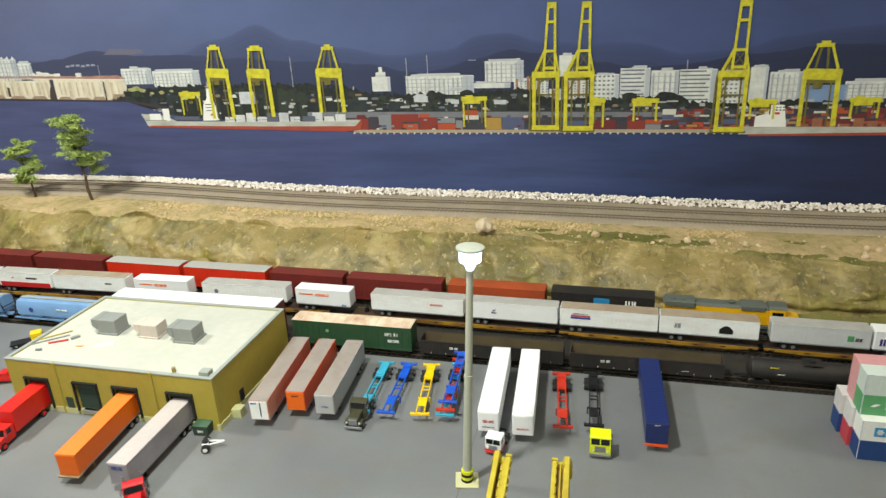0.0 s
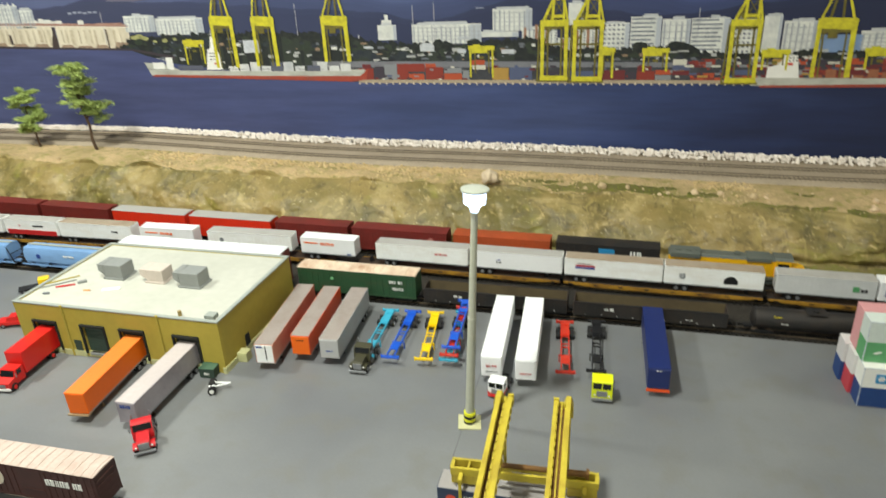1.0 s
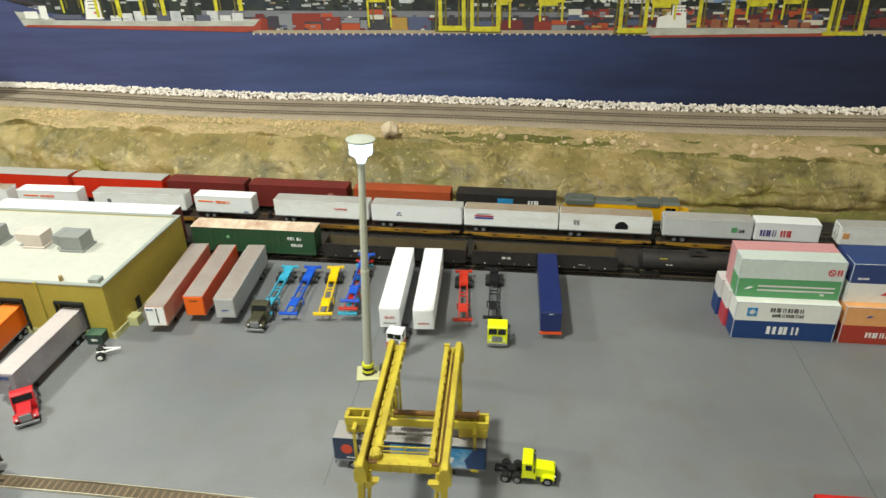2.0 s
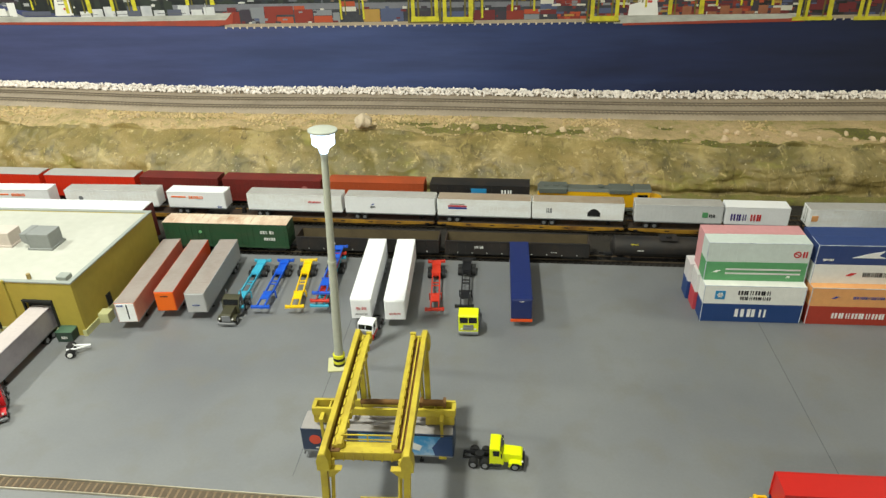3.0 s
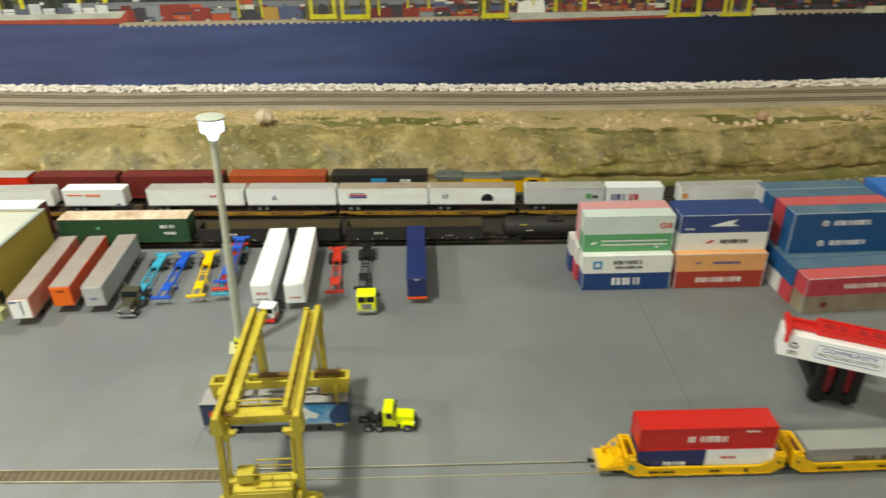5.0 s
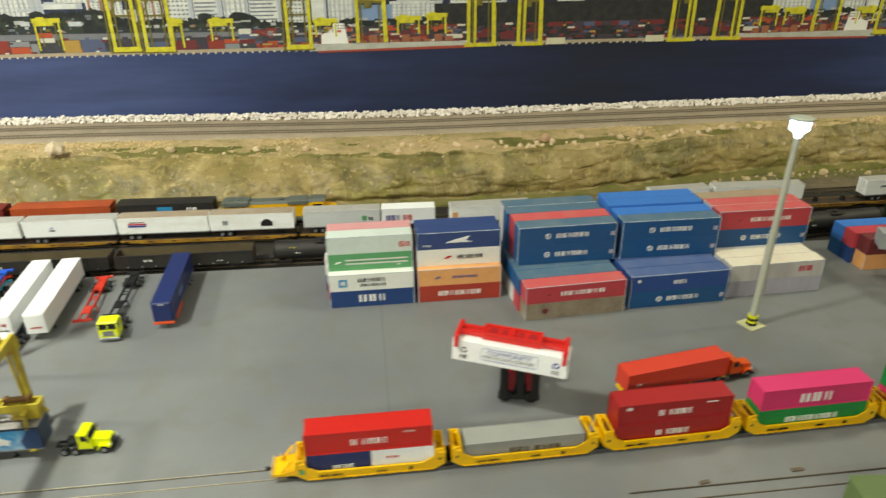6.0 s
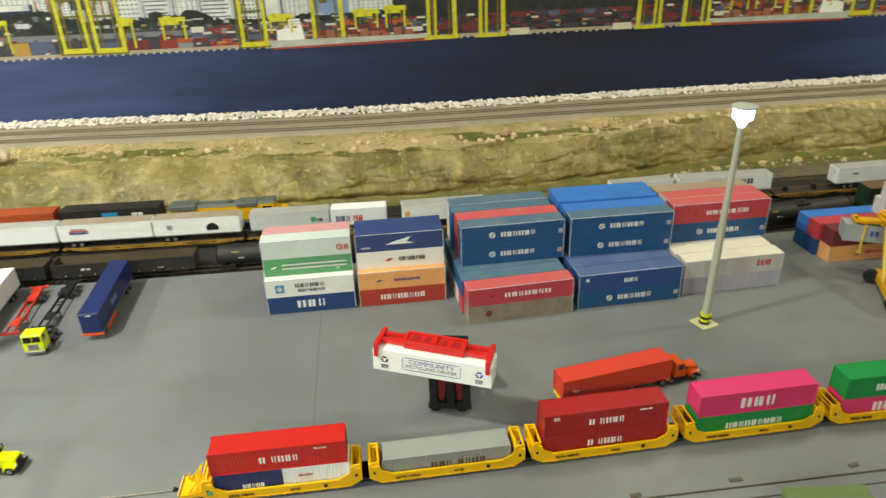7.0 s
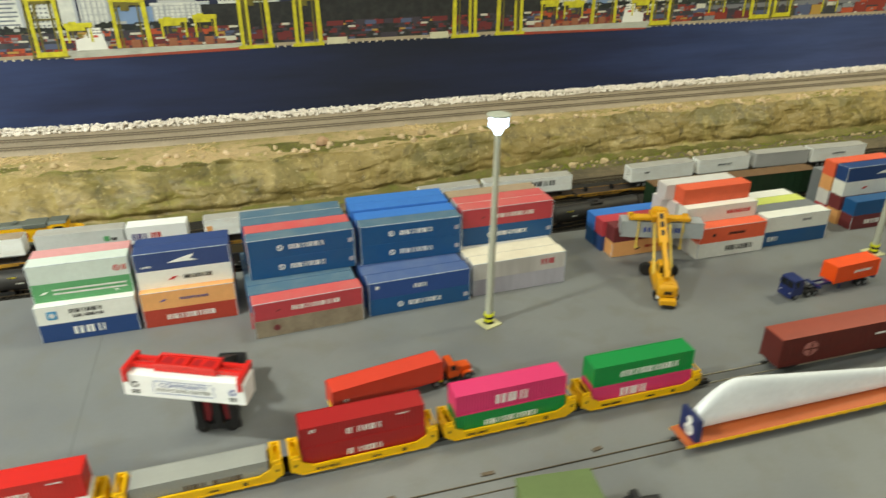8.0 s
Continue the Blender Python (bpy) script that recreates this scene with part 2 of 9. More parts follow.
def cliff_mat():
    """Carved plaster: washes of tan, olive and grey brown, streaked downwards, with a thin varnish."""
    m = bpy.data.materials.new("carved_plaster_cliff")
    m.use_nodes = True
    n, k = m.node_tree.nodes, m.node_tree.links
    p = n["Principled BSDF"]
    co = n.new("ShaderNodeTexCoord")

    def cloud(scale, stretch, detail, rough=0.6, bend=0.0):
        size = n.new("ShaderNodeVectorMath")
        size.operation, size.inputs[1].default_value = "MULTIPLY", stretch
        k.new(co.outputs["Object"], size.inputs[0])
        tex = n.new("ShaderNodeTexNoise")
        tex.inputs["Scale"].default_value, tex.inputs["Detail"].default_value = scale, detail
        tex.inputs["Roughness"].default_value, tex.inputs["Distortion"].default_value = rough, bend
        k.new(size.outputs[0], tex.inputs["Vector"])
        return tex.outputs["Fac"]

    def over(below, rgb, fac, lo, hi, amount):
        ramp = n.new("ShaderNodeValToRGB")
        e = ramp.color_ramp.elements
        e[0].position, e[1].position = lo, hi
        e[0].color, e[1].color = (0, 0, 0, 1), (amount, amount, amount, 1)
        k.new(fac, ramp.inputs["Fac"])
        mix = n.new("ShaderNodeMix")
        mix.data_type = "RGBA"
        k.new(ramp.outputs["Color"], mix.inputs["Factor"])
        k.new(below, mix.inputs["A"])
        mix.inputs["B"].default_value = (*lin(rgb), 1)
        return mix.outputs["Result"]

    base = n.new("ShaderNodeRGB")
    base.outputs[0].default_value = (*lin((143, 124, 74)), 1)
    c = over(base.outputs[0], (103, 95, 48), cloud(5, (1, 1, 1.5), 5, 0.6, 0.5), 0.42, 0.62, 0.9)
    c = over(c, (176, 157, 106), cloud(9, (1.0, 1, 1.6), 5, 0.6, 0.8), 0.52, 0.70, 0.85)
    c = over(c, (75, 67, 42), cloud(16, (1.0, 1, 1.3), 6, 0.65, 1.0), 0.54, 0.72, 0.85)
    c = over(c, (186, 168, 104), cloud(22, (1.7, 0.6, 0.4), 5, 0.6, 0.6), 0.60, 0.74, 0.6)
    c = over(c, (56, 48, 28), cloud(34, (1.5, 0.8, 0.8), 5, 0.7, 0.9), 0.56, 0.70, 0.75)
    c = over(c, (150, 148, 60), cloud(12, (1, 1, 2.0), 4, 0.6, 0.3), 0.60, 0.74, 0.5)
    c = over(c, (206, 184, 128), cloud(64, (1.2, 1, 0.8), 4, 0.65, 0.8), 0.58, 0.70, 0.6)
    c = over(c, (232, 220, 184), cloud(130, (1, 1, 1), 3, 0.6), 0.66, 0.74, 0.6)
    k.new(c, p.inputs["Base Color"])
    p.inputs["Roughness"].default_value = 0.5
    fine = cloud(70, (1, 1, 0.8), 6, 0.65, 0.4)
    b = n.new("ShaderNodeBump")
    b.inputs["Strength"].default_value, b.inputs["Distance"].default_value = 0.6, 0.004
    k.new(fine, b.inputs["Height"])
    k.new(b.outputs["Normal"], p.inputs["Normal"])
    return m


CLIFF = cliff_mat()
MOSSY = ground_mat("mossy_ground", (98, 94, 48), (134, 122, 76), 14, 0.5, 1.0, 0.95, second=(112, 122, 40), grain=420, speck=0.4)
LEDGE = ground_mat("sandy_ledge", (194, 168, 126), (154, 138, 92), 9, 0.6, 1.0, 0.95, second=(130, 132, 62), grain=400, speck=0.45)
ROCKW = M("white_talus", (248, 240, 232), 0.9, var=0.05, scale=300, bump=0.3, stain=(206, 192, 176), amount=0.3)
PINKST = M("pink_tan_stone", (216, 192, 158), 0.9, var=0.2, scale=200, bump=0.4, stain=(150, 120, 92), amount=0.5)
SANDST = M("yellow_sandstone", (208, 184, 138), 0.9, var=0.25, scale=240, bump=0.3, stain=(166, 140, 88), amount=0.6)
ROCKT = M("tan_stone", (196, 174, 138), 0.9, var=0.2, scale=200, bump=0.4, stain=(150, 124, 84))
MOSS = M("moss_green", (118, 124, 42), 0.95, var=0.35, scale=300)
LEAF = M("foam_leaves", (164, 182, 104), 0.9, var=0.35, scale=260, stain=(178, 196, 110), amount=0.6)
BARK = M("tree_bark", (84, 66, 50), 0.9, var=0.3)
ROOMW = M("room_wall", (214, 210, 200), 0.9)
ROOMF = M("room_floor", (120, 112, 104), 0.8)

# ---- mesh helpers ----


class B:
    """A small mesh builder on one bmesh."""

    def __init__(self):
        self.bm = bmesh.new()

    def box(self, x0, y0, z0, x1, y1, z1, bev=0.0, seg=1):
        v = [self.bm.verts.new(c) for c in ((x0, y0, z0), (x1, y0, z0), (x1, y1, z0), (x0, y1, z0), (x0, y0, z1), (x1, y0, z1), (x1, y1, z1), (x0, y1, z1))]
        f = [self.bm.faces.new([v[i] for i in q]) for q in ((3, 2, 1, 0), (4, 5, 6, 7), (0, 1, 5, 4), (1, 2, 6, 5), (2, 3, 7, 6), (3, 0, 4, 7))]
        if bev:
            bmesh.ops.bevel(self.bm, geom=list({e for q in f for e in q.edges}), offset=bev, segments=seg, affect="EDGES", profile=0.5)
        return self

    def tilt(self, size, m, bev=0.0):
        """A box of that size about the origin, moved by m."""
        n = len(self.bm.verts)
        a, b, c = (s / 2 for s in size)
        before = set(self.bm.verts)
        self.box(-a, -b, -c, a, b, c, bev)
        for v in self.bm.verts:
            if v not in before:
                v.co = m @ v.co
        return self

    def beam(self, p, q, w, h=None):
        """A square bar from p to q."""
        p, q = Vector(p), Vector(q)
        turn = (q - p).to_track_quat("X", "Z").to_matrix().to_4x4()
        return self.tilt(((q - p).length, w, h or w), Matrix.Translation((p + q) / 2) @ turn)

    def cyl(self, c, axis, r, length, n=16, r2=None):
        """A rod centred on c along axis x, y or z; r2 is its radius at the far end."""
        r2 = r if r2 is None else r2
        a = "xyz".index(axis)
        rings = []
        for s, rad in ((-0.5, r), (0.5, r2)):
            ring = []
            for i in range(n):
                t = 2 * math.pi * i / n
                co = [0, 0, 0]
                co[a] = s * length
                co[(a + 1) % 3], co[(a + 2) % 3] = rad * math.cos(t), rad * math.sin(t)
                ring.append(self.bm.verts.new([u + w for u, w in zip(co, c)]))
            rings.append(ring)
        for i in range(n):
            j = (i + 1) % n
            self.bm.faces.new((rings[0][i], rings[0][j], rings[1][j], rings[1][i]))
        self.bm.faces.new(rings[0][::-1])
        self.bm.faces.new(rings[1])
        return self

    def prism(self, pts, axis, a, b):
        """A flat outline drawn in the two other axes (in order x, y, z) and pushed along axis from a to b."""
        n = "xyz".index(axis)

        def at(p, s):
            q = list(p)
            q.insert(n, s)
            return self.bm.verts.new(q)

        lo, hi = [at(p, a) for p in pts], [at(p, b) for p in pts]
        k = len(pts)
        self.bm.faces.new(lo)
        self.bm.faces.new(hi[::-1])
        for i in range(k):
            self.bm.faces.new((lo[i], hi[i], hi[(i + 1) % k], lo[(i + 1) % k]))
        bmesh.ops.recalc_face_normals(self.bm, faces=self.bm.faces[:])
        return self

    def grid(self, rows):
        """A sheet through rows of points."""
        vs = [[self.bm.verts.new(p) for p in row] for row in rows]
        for r0, r1 in zip(vs, vs[1:]):
            for i in range(len(r0) - 1):
                self.bm.faces.new((r0[i], r0[i + 1], r1[i + 1], r1[i]))
        return self

    def mesh(self, name):
        me = bpy.data.meshes.new(name)
        self.bm.normal_update()
        self.bm.to_mesh(me)
        self.bm.free()
        me.polygons.foreach_set("use_smooth", [True] * len(me.polygons))
        me.set_sharp_from_angle(angle=radians(32))
        return me


def part(name, b, material, parent=None, label="", at=None):
    """One mesh object, under a thing or a part when parent is given."""
    me = b.mesh(name) if isinstance(b, B) else b
    if material and not me.materials:
        me.materials.append(material)
    ob = new(name, me)
    if parent:
        ob.parent = parent
    if at is not None:
        ob.matrix_local = at if isinstance(at, Matrix) else Matrix.Translation(at)
    if label:
        ob["label"] = label
    return ob


def thing(name, m, label, category, group=""):
    ob = new(name)
    ob.empty_display_size = 0.01
    ob.matrix_basis = m
    return tagged(ob, label, category, group)


KEPT = {}


def shared(key, make):
    if key not in KEPT:
        KEPT[key] = make().mesh(key if isinstance(key, str) else key[0])
    return KEPT[key]


def bars(words, height, depth=0.0004, gap=0.16, wide=0.78):
    """Lettering as a row of plain upright bars, two a character, centred on the origin in the x-z plane and facing -y."""
    b = B()
    step = height * wide
    total = sum(step * (0.6 if c == " " else 1) for c in words)
    x = -total / 2
    for i, c in enumerate(words):
        w = step * (0.6 if c == " " else 1)
        g = w * (0.10 + 0.06 * ((i * 7) % 3))
        if c != " ":
            thick = (w - 2 * g) * (0.36, 0.28, 0.42)[(i * 5) % 3]
            b.box(x + g, -depth, -height / 2, x + g + thick, depth, height / 2)
            b.box(x + w - g - thick, -depth, -height / 2, x + w - g, depth, height / 2)
        x += w
    return b


def letters(parent, count, height, material, at, turn=0.0, wide=0.78, name="lettering"):
    """count: groups of characters, such as (5,) or (6, 3)."""
    words = " ".join("x" * c for c in count)
    ob = part(name, bars(words, height, wide=wide), material, parent, at=Matrix.Translation(at) @ pose(0, 0, 0, 0, 0, turn))
    ob["kind"] = "stuff"
    return ob


def emblem(parent, kind, size, material, at, turn=0.0):
    b = B()
    if kind == "square":
        b.box(-size / 2, -0.0004, -size / 2, size / 2, 0.0004, size / 2)
    elif kind == "disc":
        b.cyl((0, 0, 0), "y", size / 2, 0.0008, 20)
    elif kind == "slash":
        b.prism([(-size, -size / 3), (0, -size / 3), (size, size / 3), (0, size / 3)], "y", -0.0004, 0.0004)
    elif kind == "wing":
        b.prism([(-size, -size / 6), (size, -size / 6), (size * 0.5, 0), (size * 0.8, size / 3), (-size * 0.2, size * 0.1)], "y", -0.0004, 0.0004)
    elif kind == "ring":
        n, r0, r1 = 20, size / 2, size * 0.34
        lo = [[b.bm.verts.new((r * math.cos(6.2832 * i / n), y, r * math.sin(6.2832 * i / n))) for i in range(n)] for r, y in ((r0, 0.0003), (r0, -0.0004), (r1, -0.0004), (r1, 0.0003))]
        for p, q in zip(lo, lo[1:]):
            for i in range(n):
                b.bm.faces.new((p[i], q[i], q[(i + 1) % n], p[(i + 1) % n]))
        b.tilt((size * 0.7, 0.0006, size * 0.14), Matrix.Rotation(radians(35), 4, "Y"))
    elif kind == "thinstripe":
        b.box(-size / 2, -0.0004, -size / 90, size / 2, 0.0004, size / 90)
    elif kind == "star":
        for k in range(3):
            b.tilt((size * 0.9, 0.0008, size * 0.22), Matrix.Rotation(radians(60 * k), 4, "Y"))
    elif kind == "stripe":
        b.box(-size / 2, -0.0004, -size / 24, size / 2, 0.0004, size / 24)
    elif kind == "house":
        b.prism([(-size / 2, -size / 3), (size / 2, -size / 3), (size / 2, 0), (size / 4, size / 4), (0, size / 3), (-size / 4, size / 4), (-size / 2, 0)], "y", -0.0004, 0.0004)
    return part("emblem", b, material, parent, at=Matrix.Translation(at) @ pose(0, 0, 0, 0, 0, turn))


# ---- room and layout ----
XL, XR = -2.6, 3.6
part_s = lambda name, b, mat, label, cat: tagged(part(name, b, mat), label, cat, kind="structure")
part_s("floor", B().box(-4, -2.6, -1.06, 5, 2.0, -1.0), ROOMF, "plain grey floor of the exhibition room", "floor")
part_s("ceiling", B().box(-4, -2.6, CEILING, 5, 2.0, CEILING + 0.05), ROOMW, "plain white ceiling over the layout", "ceiling")
part_s("wall_north", B().box(-4, 1.70, -1.0, 5, 1.78, CEILING), ROOMW, "plain pale wall behind the printed backdrop", "wall")
part_s("wall_south", B().box(-4, -2.6, -1.0, 5, -2.52, CEILING), ROOMW, "plain pale wall behind the camera", "wall")
part_s("wall_west", B().box(-4, -2.52, -1.0, -3.92, 1.70, CEILING), ROOMW, "plain pale wall at the layout's end", "wall")
part_s("wall_east", B().box(4.92, -2.52, -1.0, 5, 1.70, CEILING), ROOMW, "plain pale wall at the layout's end", "wall")
for tx, ty, wide_x, wide_y, watts, hue in TUBES:
    fix = thing("ceiling_light", pose(tx, ty, CEILING), "unseen white light fitting placed under the ceiling", "ceiling light", "ceiling lights")
    part("housing", B().box(-wide_x / 2 - 0.02, -wide_y / 2 - 0.02, -0.06, wide_x / 2 + 0.02, wide_y / 2 + 0.02, 0, 0.008), ROOMW, fix)

part_s("layout_table", B().box(XL, 0.16, -0.16, XR, 1.69, -0.012), M("bench_wood", (140, 112, 80), 0.8), "wooden table carrying the model railway", "table")


def ease(a, b, x):
    t = min(1, max(0, (x - a) / (b - a)))
    return t * t * (3 - 2 * t)


def yard_edge(x):
    return 1.034 - 0.02 * x


TRACK_A = lambda x: 1.057 - 0.02 * x + 0.026 * ease(1.15, 1.5, x)
TRACK_B = lambda x: 1.166 - 0.04 * max(x, -0.6) + 0.052 * ease(0.62, 1.2, x) + 0.022 * ease(1.3, 1.9, x)
TRACK_C = lambda x: 1.240 - 0.04 * x + 0.070 * ease(0.6, 1.35, x) + 0.022 * ease(1.35, 1.9, x)
TRACK_1 = lambda x: 0.5195 - 0.0070 * ease(-0.45, -0.05, x) + 0.0125 * ease(0.45, 1.2, x)
TRACK_2 = 0.426

b = B()
b.prism([(XL, 0.16), (XR, 0.16), (XR, yard_edge(XR)), (XL, yard_edge(XL))], "z", -0.012, 0.0)
part_s("ground", b, YARD, "smooth grey painted yard paving of the container terminal", "ground")
b = B()
b.prism([(XL, yard_edge(XL) + 0.0005), (XR, yard_edge(XR) + 0.0005), (XR, 1.45), (XL, 1.45)], "z", -0.012, -0.004)
part_s("track_bed", b, BALLAST, "blackish ballast under the yard tracks", "ballast")
rows = []
for v in range(5):
    rows.append([(x, TRACK_C(x) - 0.044 + 0.006 * noise.noise(Vector((x * 9, 2, 2))) + v * 0.042, -0.0032 if 0 < v else -0.0062) for x in (0.84 + i * 0.04 for i in range(70))])
part_s("siding_bed", B().grid(rows), SIDING, "brown grey ballast of the siding under the cliff", "ballast")
part_s("paving_joint", B().box(0.4410, 0.55, -0.002, 0.4419, 0.872, 0.0002), M("joint_dark", (94, 97, 98), 0.9), "thin dark joint across the grey paving", "joint")
part_s("paving_joint", B().box(-0.1434, 0.55, -0.002, -0.1426, 0.90, 0.0002), M("joint_faint", (92, 95, 97), 0.9), "faint joint across the grey paving", "joint")
part_s("track_infill", B().grid([[(XL + (-0.0998 - XL) * i / 60, TRACK_1(XL + (-0.0998 - XL) * i / 60) + dy, 0.0001) for i in range(61)] for dy in (-0.0076, 0.0076)]), M("infill_brown", (122, 104, 82), 0.95, var=0.3, stain=(90, 74, 58)), "brown infill between the ties of the paved track", "infill")

# ---- cliff, upper level and shore ----


def smooth(a, b, x):
    t = min(1, max(0, (x - a) / (b - a)))
    return t * t * (3 - 2 * t)


def foot(x):
    return 1.278 - 0.03 * (x + 0.4) * (x < -0.4) + 0.095 * smooth(0.75, 1.5, x)


def deck(x):
    return 0.116 - 0.016 * smooth(-0.4, 0.6, x) + 0.012 * smooth(0.6, 1.4, -x)


def back_shift(x):
    return 0.05 * smooth(0.3, 1.4, -x)


def lip(x):
    """How far the cliff's upper edge lies behind its foot."""
    return 0.058 + 0.048 * (1 - smooth(0.0, 0.7, x))


def cliff_point(x, s):
    """s from 0 at the foot to 1 at the ballast edge: mossy toe, undercut, carved face, sandy ledge."""
    n1 = noise.fractal(Vector((x * 7, s * 2.0, 3)), 1.0, 2.0, 4)
    n2 = noise.fractal(Vector((x * 26, s * 9.0, 7)), 1.0, 2.0, 4)
    n3 = noise.fractal(Vector((x * 60, s * 26.0, 9)), 1.0, 2.0, 3)
    crease = abs(noise.noise(Vector((x * 9 + 0.8 * s, s * 1.2, 11)))) ** 0.6
    slab = abs(noise.fractal(Vector((x * 8 + 0.5 * s, s * 5, 27)), 1.0, 2.2, 3))
    chip = noise.voronoi(Vector((x * 13 + 0.35 * n1, s * 5.5, 4.0)))[0][0] + 0.5 * noise.voronoi(Vector((x * 31, s * 12, 9.0)))[0][0]
    fold = abs(noise.fractal(Vector((x * 22, s * 1.6, 31)), 1.0, 2.0, 3))
    lump = smooth(0.6, 1.0, -x)
    h = deck(x)
    if s < 0.6:
        u = s / 0.6
        cut = 0.17 + 0.08 * noise.noise(Vector((x * 3.1, 1, 5)))
        deep = (1 - 0.5 * smooth(0.3, 1.0, x)) * 0.6 + 0.6 * noise.noise(Vector((x * 4.3, 2, 8)))
        y = foot(x) + 0.012 + (lip(x) - 0.012) * u ** 2.1 - 0.012 * (1 - smooth(0, cut, u)) + 0.006 * deep * math.exp(-(((u - cut * 0.8) / 0.06) ** 2)) - 0.004 * deep * math.exp(-(((u - cut - 0.10) / 0.07) ** 2))
        y += (0.012 - 0.004 * smooth(0.3, 1.0, x)) * n1 * (0.4 + u) * (1 + 0.8 * lump) + 0.0022 * n2 + 0.0010 * n3 + 0.006 * (chip - 0.6) * math.sin(math.pi * min(1, 0.12 + u * 0.86)) ** 0.5 - (0.020 - 0.010 * smooth(0.3, 1.0, x)) * (crease - 0.4) * math.sin(math.pi * min(1, u * 1.05)) - 0.003 * fold - 0.002 * slab * smooth(cut, cut + 0.15, u) * (1 - smooth(0.85, 1, u))
        z = -0.004 + (h - 0.004) * (u ** 0.92) + 0.004 * n2 * math.sin(math.pi * u)
    else:
        u = (s - 0.6) / 0.4
        y = foot(x) + lip(x) + (1.475 + back_shift(x) - foot(x) - lip(x)) * u + 0.012 * n1 * (1 - u) * (1 + 0.8 * lump)
        z = h - 0.008 + 0.008 * u ** 0.5 + 0.004 * n2 * (1 - u) + (0.005 + 0.008 * lump) * n1 * (1 - u) + 0.0012 * n3
    return (x, y, z)


NX, NS = 1500, 80
rows = [[cliff_point(XL + (XR - XL) * i / NX, s / NS) for i in range(NX + 1)] for s in range(NS + 1)]
b = B().grid(rows)
cliff = part_s("cliff", b, CLIFF, "rocky plaster cliff in tan and olive along the tracks", "cliff")
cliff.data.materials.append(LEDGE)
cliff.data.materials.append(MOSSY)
for poly in cliff.data.polygons:
    s = poly.index // NX / NS
    c = poly.center
    if s + 0.05 * noise.noise(Vector((c.x * 14, c.y * 20, 0))) > 0.61:
        green = noise.fractal(Vector((c.x * 5.5, c.y * 16, 4)), 1, 2, 3) + 0.25 * smooth(-0.5, 0.3, c.x)
        poly.material_index = 2 if green > 0.47 and c.y < 1.43 else 1
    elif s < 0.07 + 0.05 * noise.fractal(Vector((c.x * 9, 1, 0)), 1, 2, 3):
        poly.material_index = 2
rows = []
for v in range(9):
    y = (1.475, 1.478, 1.50, 1.53, 1.55, 1.58, 1.60, 1.63, 1.68)[v]
    rows.append([(x, y + back_shift(x) * (1 if v < 8 else 0), deck(x) + (0.0 if v == 0 else 0.004 if 1 < v < 7 else 0.002)) for x in (XL + (XR - XL) * i / 120 for i in range(121))])
part_s("upper_track_bed", B().grid(rows), BED, "grey brown ballast of the raised main line", "ballast")


def stones(name, count, seed, place, mat, label, cat, sub=1):
    """Many small faceted stones in one mesh."""
    rnd = random.Random(seed)
    base = bmesh.new()
    bmesh.ops.create_icosphere(base, subdivisions=sub, radius=1)
    vs, fs = [v.co.copy() for v in base.verts], [[v.index for v in f.verts] for f in base.faces]
    base.free()
    verts, faces = [], []
    for _ in range(count):
        x, y, z, r = place(rnd)
        sx, sy, sz = (r * rnd.uniform(0.7, 1.3) for _ in range(3))
        turn = Euler((rnd.uniform(0, 6), rnd.uniform(0, 6), rnd.uniform(0, 6))).to_matrix()
        o = len(verts)
        for v in vs:
            w = turn @ Vector((v.x * sx, v.y * sy, v.z * sz)) * rnd.uniform(0.75, 1.15)
            verts.append((x + w.x, y + w.y, z + w.z))
        faces += [[o + i for i in f] for f in fs]
    me = bpy.data.meshes.new(name)
    me.from_pydata(verts, [], faces)
    me.materials.append(mat)
    return tagged(new(name, me), label, cat, kind="stuff")


def shore(rnd):
    x = rnd.uniform(XL, XR)
    u = rnd.random()
    return x, min(1.6595, 1.618 + 0.039 * u + back_shift(x) * 0.75), deck(x) + 0.002 + back_shift(x) * 0.06 + 0.012 * math.sin(math.pi * min(1, u * 1.2)) * rnd.random() ** 0.7 + 0.003, rnd.uniform(0.0016, 0.0040)


stones("shore_rocks", 15000, 3, shore, ROCKW, "bank of small white broken rocks along the water", "rocks")


def ledge_at(rnd, lo=0.6, hi=0.95):
    x = rnd.uniform(XL, XR)
    return cliff_point(x, lo + (hi - lo) * rnd.random() ** 1.2)


def pebble(rnd):
    x, y, z = ledge_at(rnd)
    return x, y, z, rnd.uniform(0.001, 0.0032) if rnd.random() < 0.93 else rnd.uniform(0.004, 0.0075)


stones("ledge_stones", 600, 5, pebble, ROCKT, "scattered tan stones on the sandy ledge", "stones")


def rubble(rnd):
    x = rnd.uniform(-1.1, 1.9)
    while noise.noise(Vector((x * 6, 4, 1))) + (0.3 if x < 0.0 else -0.25) < 0.0:
        x = rnd.uniform(-1.1, 1.9)
    px, py, pz = cliff_point(x, rnd.gauss(0.90, 0.045) if rnd.random() < 0.75 else rnd.uniform(0.62, 0.97))
    return px, min(py, 1.474 + back_shift(x)), pz + 0.0008, rnd.uniform(0.0010, 0.0036)


stones("ledge_rubble", 1700, 15, rubble, SANDST, "crumbled yellow sandstone along the edge of the ballast", "rubble")


def lip_stone(rnd):
    x = rnd.uniform(0.05, 2.4)
    px, py, pz = cliff_point(x, rnd.uniform(0.63, 0.80))
    return px, py, pz + 0.001, rnd.uniform(0.0035, 0.0085)


